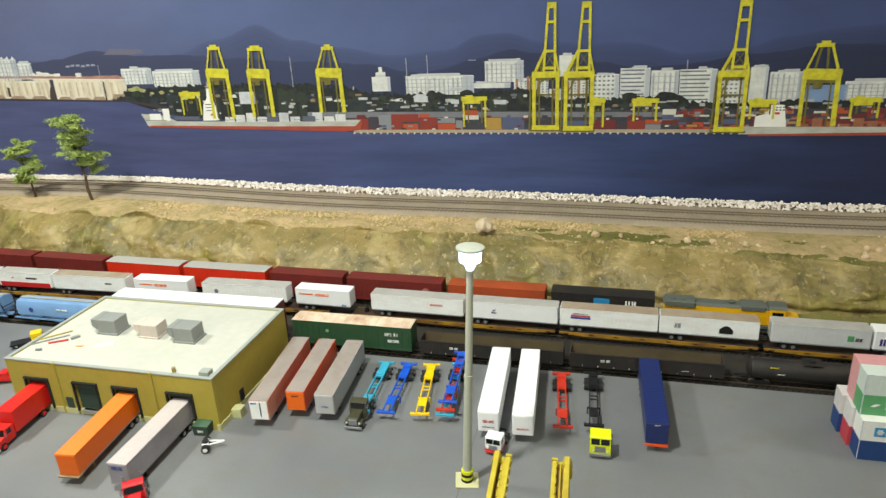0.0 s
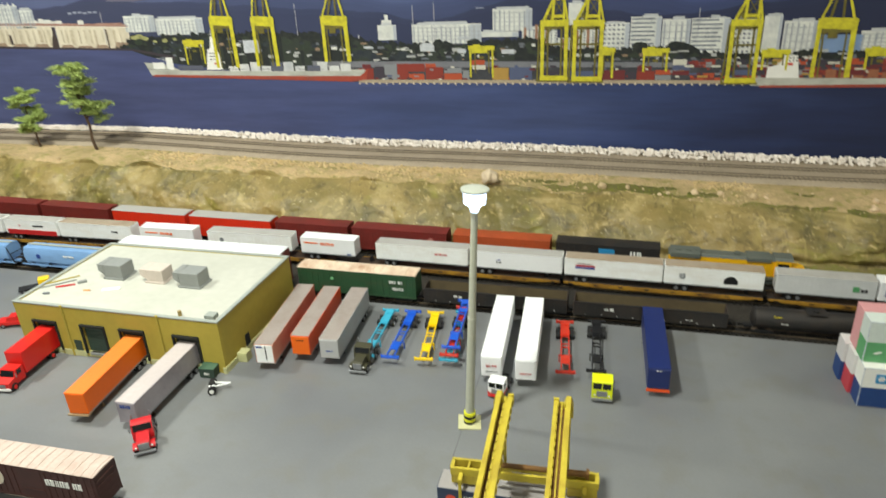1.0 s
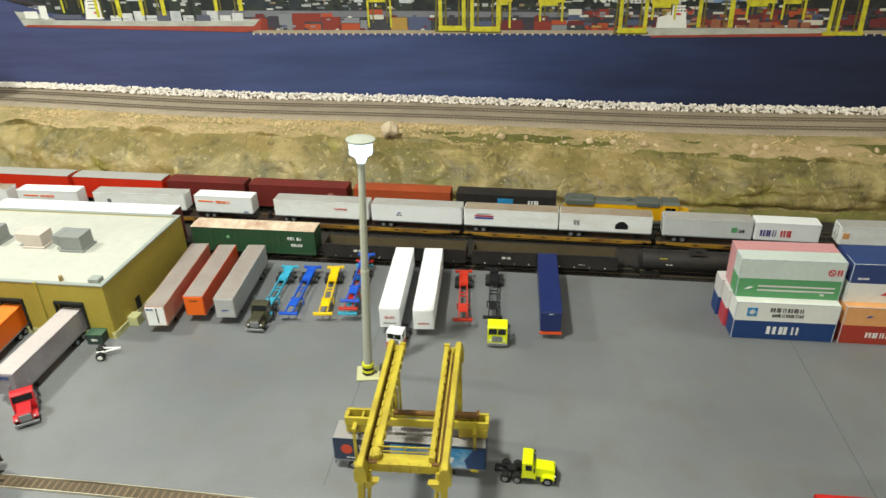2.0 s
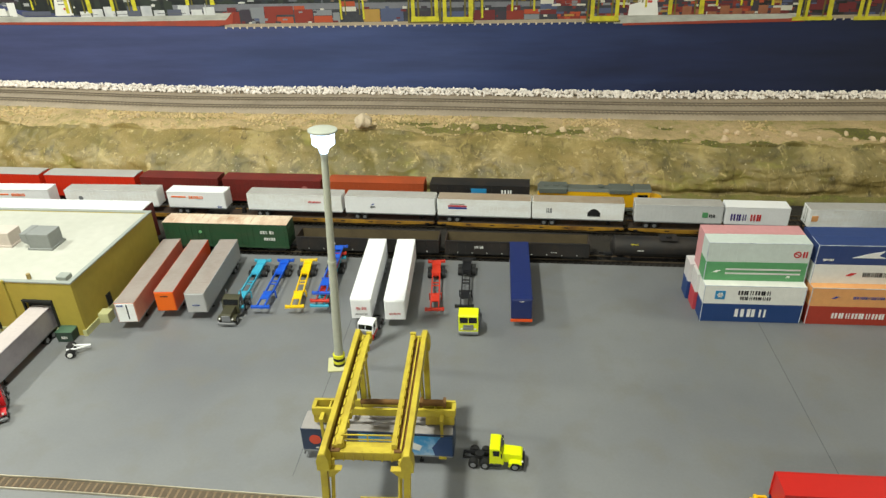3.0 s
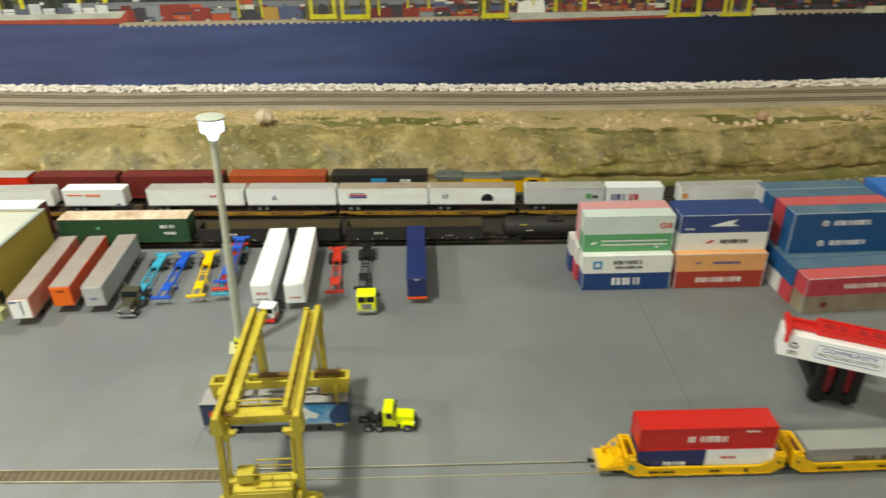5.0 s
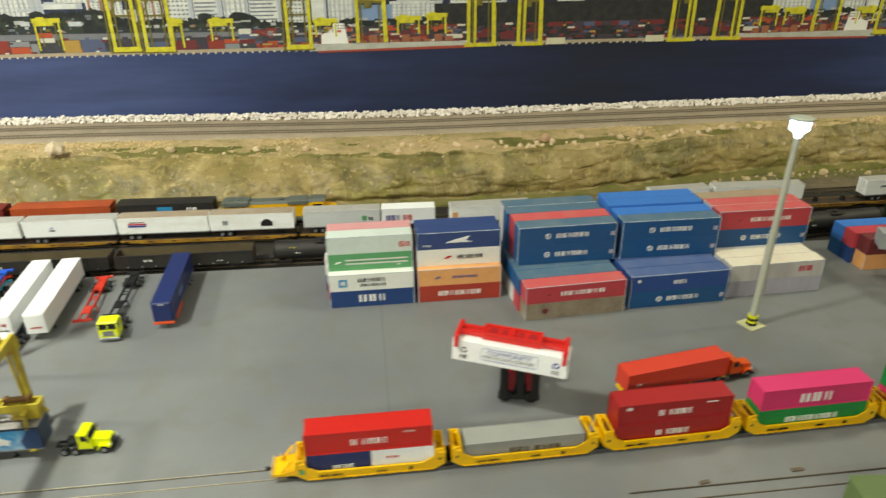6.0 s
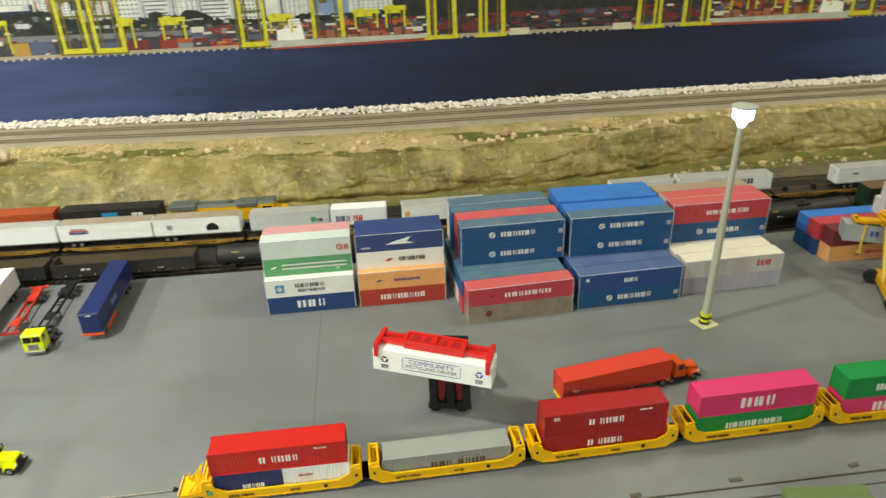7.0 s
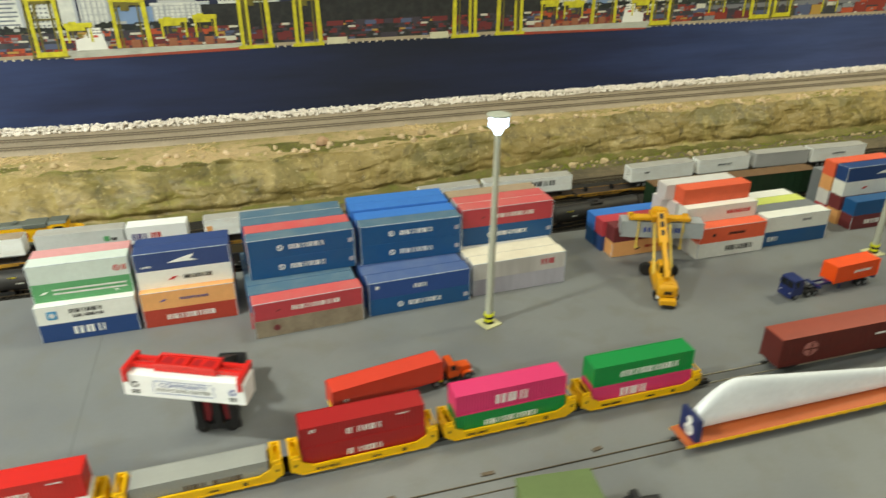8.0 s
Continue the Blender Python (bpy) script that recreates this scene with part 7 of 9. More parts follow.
def boxcar(m, mat, roof_mat, label, L=0.178, W=0.0355, top=0.0525, words=(), word_mat=None, size=0.005, word_at=(-0.04, 0.6), door_w=0.032, ribs=10, sign=None, group="box cars", floor_z=0.0125, roof_ribs=15):
    th = thing("box_car", m, label, "box car", group)
    a, c = L / 2, W / 2
    eave = top - 0.0022
    part("body", B().box(-a, -c, floor_z, a, c, eave), mat, th)
    part("roof", B().prism([(-c - 0.0004, eave), (c + 0.0004, eave), (c + 0.0004, eave + 0.0006), (0, top), (-c - 0.0004, eave + 0.0006)], "x", -a - 0.0004, a + 0.0004), roof_mat, th)
    b = B()
    for i in range(roof_ribs):
        x = -a + 0.004 + i * (L - 0.008) / (roof_ribs - 1)
        b.prism([(-c, eave + 0.0006), (0, top), (c, eave + 0.0006), (c, eave + 0.0012), (0, top + 0.0007), (-c, eave + 0.0012)], "x", x - 0.0006, x + 0.0006)
    if roof_ribs:
        small(part("roof_rib", b, roof_mat, th))
    b = B()
    for i in range(ribs * 2):
        x = -a + (i + 0.5) * L / (ribs * 2)
        if abs(x) > door_w / 2 + 0.002:
            for s in (-1, 1):
                b.box(x - 0.0005, s * c - 0.0006, floor_z + 0.001, x + 0.0005, s * c + 0.0006, eave - 0.001)
    for s in (-1, 1):
        b.box(-a, s * c - 0.0006, floor_z - 0.002, a, s * c + 0.0005, floor_z + 0.001)
    small(part("side_post", b, mat, th))
    for s in (-1, 1):
        d = part("door", B().box(-door_w / 2, s * c - 0.0003, floor_z + 0.001, door_w / 2, s * c + 0.0012, eave - 0.002).box(-door_w / 2, s * c - 0.001, floor_z + 0.012, door_w / 2, s * c + 0.0016, floor_z + 0.0135), mat, th)
        part("door_rail", B().box(-door_w, s * c - 0.001, floor_z - 0.0005, door_w, s * c + 0.0018, floor_z + 0.0006), mat, d)
        for e in (-1, 1):
            lad = B()
            for j in range(6):
                z = floor_z + 0.002 + j * 0.0055
                lad.box(e * (a - 0.0045) - 0.003, s * (c + 0.0012) - 0.00025, z, e * (a - 0.0045) + 0.003, s * (c + 0.0012) + 0.00025, z + 0.0004)
            small(part("ladder", lad, mat, th))
    for e in (-1, 1):
        end = B()
        for j in range(5):
            z = floor_z + 0.005 + j * 0.0072
            end.box(e * a - 0.0006, -c + 0.003, z, e * a + 0.0007, c - 0.003, z + 0.002)
        small(part("end_rib", end, mat, th))
        rail_truck(th, e * (a - 0.025))
        coupler(th, e * a, e)
    part("underframe", B().box(-a + 0.004, -0.006, 0.008, a - 0.004, 0.006, floor_z), BLACK, th)
    if words:
        letters(th, words, size, word_mat or LETTERW, (word_at[0], -c - 0.0009, floor_z + (eave - floor_z) * word_at[1]))
    if sign:
        kind, sz, m2, x, v = sign
        emblem(th, kind, sz, m2, (x, -c - 0.0009, floor_z + (eave - floor_z) * v))
    return th


def gondola(m, label, L=0.235, W=0.036, top=0.034):
    th = thing("gondola_car", m, label, "gondola", "gondola cars")
    a, c = L / 2, W / 2
    for s in (-1, 1):
        part("side", B().box(-a, s * c - 0.0007, 0.010, a, s * c + 0.0007, top), GONBLACK, th)
        b = B()
        for i in range(17):
            x = -a + 0.006 + i * (L - 0.012) / 16
            b.box(x - 0.0008, s * c - 0.0012, 0.0095, x + 0.0008, s * c + 0.0014, top - 0.001)
        b.box(-a, s * c - 0.0012, top - 0.0012, a, s * c + 0.0014, top + 0.0004)
        part("side_post", b, GONBLACK, th)
    for e in (-1, 1):
        part("end", B().box(e * a - 0.0008, -c, 0.010, e * a + 0.0008, c, top), GONRUST, th)
        rail_truck(th, e * (a - 0.028))
        coupler(th, e * a, e)
    part("floor_plate", B().box(-a, -c, 0.0095, a, c, 0.0115), GONRUST, th)
    # sheet over the far inner wall, its olive brown lightened as if lit
    part("lining", B().box(-a + 0.0008, c - 0.0016, 0.0115, a - 0.0008, c - 0.0008, top - 0.0005), GONLINE, th)
    letters(th, (2, 2), 0.0042, LETTERW, (-0.062, -c - 0.0018, 0.024))
    letters(th, (3, 2, 4), 0.0013, LETTERW, (0.062, -c - 0.0018, 0.018))
    b = B()
    for i in range(9):
        x = -a + 0.02 + i * (L - 0.04) / 8
        b.box(x, -c - 0.0019, 0.0125, x + 0.0014, -c - 0.0014, 0.0138)
    part("stencil", b, LETTERW, th)
    return th


def tank_car(m, label, L=0.20):
    th = thing("tank_car", m, label, "tank car")
    a = L / 2
    b = B().cyl((0, 0, 0.0245), "x", 0.0165, L - 0.03, 28)
    for e in (-1, 1):
        b.cyl((e * (a - 0.015 + 0.003), 0, 0.0245), "x", 0.0165 if e < 0 else 0.0165, 0.0001, 28)
        for i in range(3):
            r0, r1 = (0.0165, 0.0150, 0.0115, 0.006)[i], (0.0165, 0.0150, 0.0115, 0.006)[i + 1]
            x = e * (a - 0.015 + 0.0012 + i * 0.0022)
            b.cyl((x, 0, 0.0245), "x", r0 if e > 0 else r1, 0.0024, 28, r1 if e > 0 else r0)
    part("tank", b, GONBLACK, th)
    part("dome", B().cyl((0, 0, 0.042), "z", 0.0045, 0.005, 16), GONBLACK, th)
    part("walkway", B().box(-0.014, -0.012, 0.0405, 0.014, 0.012, 0.0412), GONBLACK, th)
    part("sill", B().box(-a, -0.005, 0.007, a, 0.005, 0.0105), BLACK, th)
    for e in (-1, 1):
        rail_truck(th, e * (a - 0.026))
        coupler(th, e * a, e)
    letters(th, (7,), 0.0022, M("yellow_lettering", (206, 190, 40), 0.5, bump=0), (-a + 0.045, -0.0148, 0.034))
    letters(th, (4, 3), 0.0018, LETTERW, (-a + 0.055, -0.0166, 0.024))
    return th


def hopper(m, label, L=0.205):
    th = thing("covered_hopper", m, label, "hopper car", "hopper cars")
    a, c = L / 2, 0.0175
    part("body", B().prism([(-c, 0.020), (-c * 1.02, 0.040), (-c * 0.8, 0.0485), (0, 0.0505), (c * 0.8, 0.0485), (c * 1.02, 0.040), (c, 0.020), (c * 0.5, 0.016), (-c * 0.5, 0.016)], "x", -a + 0.012, a - 0.012), HOPBLUE, th)
    for x in (-0.055, 0, 0.055):
        part("hopper_bay", B().prism([(-0.024, 0.020), (0.024, 0.020), (0.006, 0.006), (-0.006, 0.006)], "y", -0.014, 0.014), HOPBLUE, th, at=(x, 0, 0))
    part("roof_walk", B().box(-a + 0.012, -0.004, 0.0508, a - 0.012, 0.004, 0.0516), PARAPET, th)
    part("sill", B().box(-a, -c, 0.0105, a, -c + 0.002, 0.0135).box(-a, c - 0.002, 0.0105, a, c, 0.0135).box(-a, -0.005, 0.0085, a, 0.005, 0.012), HOPBLUE, th)
    for e in (-1, 1):
        part("end_frame", B().beam((e * a, -c + 0.001, 0.013), (e * (a - 0.012), -c + 0.001, 0.046), 0.0012).beam((e * a, c - 0.001, 0.013), (e * (a - 0.012), c - 0.001, 0.046), 0.0012).box(e * (a - 0.006) - 0.0006, -c, 0.030, e * (a - 0.006) + 0.0006, c, 0.0312), BLACK, th)
        rail_truck(th, e * (a - 0.024))
        coupler(th, e * a, e)
    emblem(th, "disc", 0.010, LETTERB, (-0.055, -c - 0.0006, 0.032))
    letters(th, (4, 5), 0.0035, LETTERW, (0.02, -c - 0.0006, 0.036))
    return th


def pig_flat(x0, x1, line=TRACK_B):
    """A spine flat car for road trailers on the middle track."""
    L, xm = x1 - x0, (x0 + x1) / 2
    th = thing("flat_car", on_track(xm, line), "yellow and rust coloured flat car under road trailers", "flat car", "trailer flat cars")
    a = L / 2
    part("deck", B().box(-a, -0.016, 0.010, a, 0.016, 0.0122), GONRUST, th)
    for s in (-1, 1):
        part("side_sill", B().prism([(-a, 0.009), (-a, 0.0128), (a, 0.0128), (a, 0.009), (a * 0.7, 0.0055), (-a * 0.7, 0.0055)], "y", s * 0.016 - 0.0006, s * 0.016 + 0.0006), M("sill_yellow", (164, 122, 36), 0.6, stain=(88, 56, 32), amount=1.0, stain_scale=24), th)
        for i in range(8):
            x = -a + 0.012 + i * (L - 0.024) / 7
            part("stake_pocket", B().box(x - 0.004, s * 0.016 - 0.001, 0.0085, x + 0.004, s * 0.016 + 0.001, 0.0105), BLACK, th)
    for e in (-1, 1):
        part("hitch", B().prism([(e * (a - 0.030), 0.012), (e * (a - 0.022), 0.012), (e * (a - 0.025), 0.023), (e * (a - 0.028), 0.023)], "y", -0.004, 0.004), BLACK, th)
        rail_truck(th, e * (a - 0.028))
        coupler(th, e * a, e)


def pig_trailer(x0, x1, label, side=PIGWHITE, roof=ROOFGREY, marks=(), lift=0.0122, reefer=False, top=0.0465, line=TRACK_B):
    xm = (x0 + x1) / 2
    t = trailer(pose(xm, line(xm), RT + lift, 0, 0, bearing(xm, line)), x1 - x0, side, roof, label, "trailers on flat cars", ribs=24, legs=False, reefer=reefer, z1=top)
    for mk in marks:
        if mk[0] == "word":
            _, count, size, m2, u, v, wide = mk
            letters(t, count, size, m2, (u, -0.0150, 0.0135 + 0.033 * v), 0, wide)
        else:
            kind, size, m2, u, v = mk
            emblem(t, kind, size, m2, (u, -0.0150, 0.0135 + 0.033 * v))


for x0, x1 in ((-1.50, -0.955), (-0.945, -0.50), (-0.45, -0.052), (-0.045, 0.288), (0.296, 0.70), (0.78, 0.992), (1.0, 1.352), (1.360, 1.475)):
    pig_flat(x0, x1)
for x0, x1 in ((1.475, 1.80), (1.806, 2.12), (2.126, 2.46)):
    pig_flat(x0, x1)
pig_trailer(-1.48, -1.30, "weathered white trailer on a flat car")
pig_trailer(-1.290, -1.150, "white trailer with a red stripe on a flat car", marks=[("stripe", 0.13, LETTERR, 0, 0.15), ("word", (9,), 0.004, LETTERK, 0.02, 0.62, 0.8), ("slash", 0.004, LETTERR, -0.03, 0.62)])
pig_trailer(-1.145, -0.962, "weathered white trailer on a flat car", marks=[("word", (6,), 0.0035, LETTERK, 0.05, 0.55, 0.8)], roof=DUSTROOF)
pig_trailer(-0.940, -0.812, "short white trailer with an orange stripe", side=WHITE, roof=WHITE, marks=[("stripe", 0.03, LETTERO, -0.035, 0.68), ("word", (7,), 0.0055, LETTERO, 0.0, 0.66, 0.75)])
pig_trailer(-0.778, -0.590, "white trailer with a round emblem on a flat car", marks=[("disc", 0.009, GREYP, -0.062, 0.5)])
pig_trailer(-0.568, -0.452, "short white trailer with an orange stripe", side=WHITE, roof=WHITE, marks=[("stripe", 0.03, LETTERO, -0.035, 0.68), ("word", (7,), 0.0055, LETTERO, 0.0, 0.66, 0.75), ("word", (4,), 0.003, LETTERB, 0.045, 0.1, 0.7)])
pig_trailer(-0.407, -0.224, "white road trailer with faded red lettering", marks=[("word", (9,), 0.0035, LETTERR, 0.04, 0.58, 0.8)])
pig_trailer(-0.217, -0.049, "white road trailer with a small blue emblem", side=WHITE, marks=[("slash", 0.004, LETTERB, -0.032, 0.55), ("word", (5,), 0.0025, LETTERK, -0.032, 0.40, 0.8)])
pig_trailer(-0.044, 0.124, "dirty white road trailer with a striped sign", roof=DUSTROOF, marks=[("stripe", 0.034, CRIMSON, -0.048, 0.6), ("stripe", 0.034, LETTERB, -0.048, 0.48), ("word", (10,), 0.0022, LETTERK, -0.048, 0.72, 1.2)])
pig_trailer(0.127, 0.286, "dirty white road trailer with a dark dome sign", roof=DUSTROOF, marks=[("house", 0.022, LETTERK, 0.028, 0.45), ("word", (2,), 0.009, GREYP, -0.050, 0.5, 0.6)])
pig_trailer(0.305, 0.452, "pale grey road trailer with a green and black sign", side=M("clean_pale_trailer", (206, 208, 208), 0.5), marks=[("square", 0.0095, MIDGREEN, 0.044, 0.5), ("word", (2,), 0.006, LETTERK, 0.056, 0.45, 0.9)])
pig_trailer(0.456, 0.560, "short white trailer with purple and red lettering", side=WHITE, roof=WHITE, marks=[("word", (3,), 0.012, M("purple_lettering", (60, 44, 120), 0.5, bump=0), -0.030, 0.42, 0.78), ("word", (2,), 0.012, LETTERR, -0.002, 0.42, 0.8)])
pig_trailer(0.590, 0.748, "pale grey road trailer behind the container stacks", marks=[("square", 0.010, TAN, -0.07, 0.5)])
pig_trailer(1.010, 1.138, "white trailer with dark lettering on a flat car", side=WHITE, marks=[("word", (5,), 0.011, LETTERK, -0.01, 0.5, 1.0)])
pig_trailer(1.150, 1.345, "pale trailer with large black lettering", marks=[("word", (7,), 0.011, LETTERK, 0.01, 0.62, 1.25)])
pig_trailer(1.486, 1.645, "weathered white trailer on a flat car", marks=[("word", (5,), 0.003, LETTERK, -0.04, 0.6, 0.9)])
pig_trailer(1.660, 1.795, "pale trailer with grey lettering", marks=[("word", (9,), 0.004, GREYP, 0, 0.55, 1.0)])
pig_trailer(1.812, 1.955, "grey trailer on a flat car", side=TRAILGREY)
pig_trailer(1.965, 2.115, "pale trailer with grey lettering", marks=[("word", (9,), 0.004, GREYP, 0, 0.55, 1.0)])

# near yard track
boxcar(on_track(-0.722, TRACK_A), OXIDE, M("white_roof", (232, 234, 236), 0.6, stain=(205, 208, 212)), "long oxide box car with a white roof behind the warehouse", L=0.345, W=0.041, top=0.079, ribs=14)
t = boxcar(on_track(-0.405, TRACK_A), GREENCAR, TANROOF, "weathered dark green box car with a tan ribbed roof", L=0.224, top=0.0575, words=(3, 2), word_mat=LETTERW, size=0.0058, word_at=(0.076, 0.66), door_w=0.036, sign=("disc", 0.006, M("pale_green_sign", (110, 170, 120), 0.6), -0.045, 0.62))
letters(t, (5,), 0.0052, LETTERW, (0.079, -0.0186, 0.028), 0, 0.8)
letters(t, (3, 4), 0.002, M("dim_lettering", (150, 150, 130), 0.6), (-0.05, -0.0186, 0.022), 0, 1.0)
gondola(on_track(-0.155, TRACK_A), "black gondola car with a rusty inside", L=0.246)
gondola(on_track(0.099, TRACK_A), "black gondola car with a rusty inside", L=0.238)
tank_car(on_track(0.345, TRACK_A), "black tank car with small orange lettering")
gondola(on_track(0.59, TRACK_A), "black gondola car behind the container stacks", L=0.24)
gondola(on_track(0.86, TRACK_A), "black gondola car behind the container stacks", L=0.24)
tank_car(on_track(1.12, TRACK_A), "black tank car behind the container stacks")
tank_car(on_track(1.345, TRACK_A), "black tank car behind the container stacks", L=0.22)
boxcar(on_track(1.668, TRACK_A), M("bottle_green_car", (22, 52, 30), 0.55, stain=(40, 44, 30), amount=0.4), M("brown_roof", (112, 84, 56), 0.8, stain=(80, 62, 44)), "dark green box car with a brown roof", L=0.39, top=0.063)
hopper(on_track(-1.045, TRACK_A), "pale blue covered hopper car")
hopper(on_track(-1.27, TRACK_A), "pale blue covered hopper car")

# train at the cliff's foot, standing where it is about half way through the clip
lo = thing("diesel_locomotive", on_track(0.254, TRACK_C), "yellow diesel locomotive with a grey roof", "locomotive")
part("frame", B().box(-0.122, -0.017, 0.012, 0.122, 0.017, 0.0165), LOCOG, lo)
hood = part("hood", B().box(-0.116, -0.0125, 0.0165, 0.062, 0.0125, 0.0465, 0.001), LOCOY, lo)
part("hood_roof", B().prism([(-0.013, 0.0465), (0.013, 0.0465), (0.010, 0.0515), (-0.010, 0.0515)], "x", -0.117, 0.062), LOCOG, hood)
part("radiator", B().box(-0.114, -0.0165, 0.043, -0.062, 0.0165, 0.0535, 0.001), LOCOG, hood)
part("blower", B().box(0.015, -0.0155, 0.044, 0.055, 0.0155, 0.0530, 0.001), LOCOG, hood)
for x in (-0.10, -0.083, -0.066, 0.0):
    part("fan", B().cyl((x, 0, 0.054), "z", 0.0062, 0.0016, 18), LOCOG, hood)
cab = part("cab", B().box(0.062, -0.0165, 0.0165, 0.088, 0.0165, 0.050, 0.0008), LOCOY, lo)
part("cab_roof", B().prism([(-0.017, 0.050), (0.017, 0.050), (0.012, 0.0545), (-0.012, 0.0545)], "x", 0.060, 0.090), LOCOG, cab)
for s in (-1, 1):
    part("side_window", B().box(0.066, s * 0.0165 - 0.0003, 0.037, 0.084, s * 0.0165 + 0.0003, 0.045), GLASS, cab)
part("nose", B().prism([(0.088, 0.0165), (0.114, 0.0165), (0.112, 0.033), (0.105, 0.036), (0.088, 0.038)], "y", -0.0115, 0.0115), LOCOY, lo)
part("fuel_tank", B().box(-0.03, -0.015, 0.003, 0.03, 0.015, 0.012, 0.001), BLACK, lo)
letters(lo, (5, 7), 0.009, LETTERR, (-0.03, -0.0128, 0.030), 0, 0.9)
emblem(lo, "disc", 0.010, LETTERB, (0.075, -0.0168, 0.028))
for e in (-1, 1):
    b = B()
    for s in (-1, 1):
        b.box(e * 0.078 - 0.028, s * 0.012 - 0.001, 0.003, e * 0.078 + 0.028, s * 0.012 + 0.001, 0.0085)
    tr = part("truck", b, LOCOG, lo)
    for dx in (-0.02, 0, 0.02):
        part("wheelset", B().cyl((e * 0.078 + dx, -0.0085, 0.006), "y", 0.006, 0.0022, 18).cyl((e * 0.078 + dx, 0.0085, 0.006), "y", 0.006, 0.0022, 18), RUST, tr)
    coupler(lo, e * 0.122, e)
CAR_C = [(-0.066, 0.122, GONBLACK, GONBLACK, "black box car with a small blue panel"), (-0.268, -0.078, ORANGECAR, ORANGECAR, "orange brown box car"), (-0.484, -0.282, OXIDE, OXIDE, "oxide red box car with a round emblem"), (-0.660, -0.494, OXIDE, OXIDE, "dark oxide red box car"), (-0.872, -0.672, BRIGHTCAR, M("silver_roof", (170, 168, 164), 0.6), "bright red box car with a grey roof"), (-1.076, -0.884, BRIGHTCAR, M("silver_roof", (170, 168, 164), 0.6), "bright red box car with a grey roof"), (-1.28, -1.088, OXIDE, OXIDE, "oxide red box car"), (-1.48, -1.29, OXIDE, OXIDE, "oxide red box car"), (-1.69, -1.50, ORANGECAR, ORANGECAR, "orange brown box car")]
for x0, x1, mat, roof, label in CAR_C:
    t = boxcar(on_track((x0 + x1) / 2, TRACK_C), mat, roof, label, L=x1 - x0, top=0.058, group="cars of the cliffside train", roof_ribs=0)
    if mat is GONBLACK:
        part("panel", B().box(-0.015, -0.0195, 0.022, 0.014, -0.0180, 0.05), LETTERT, t)
        letters(t, (2,), 0.010, LETTERW, (0.052, -0.0188, 0.043), 0, 1.1)
        letters(t, (2,), 0.010, LETTERW, (0.052, -0.0188, 0.030), 0, 1.1)
    if "emblem" in label:
        emblem(t, "disc", 0.015, M("faded_pink", (170, 110, 104), 0.6), (0.068, -0.0186, 0.038))

# ---- well car train ----


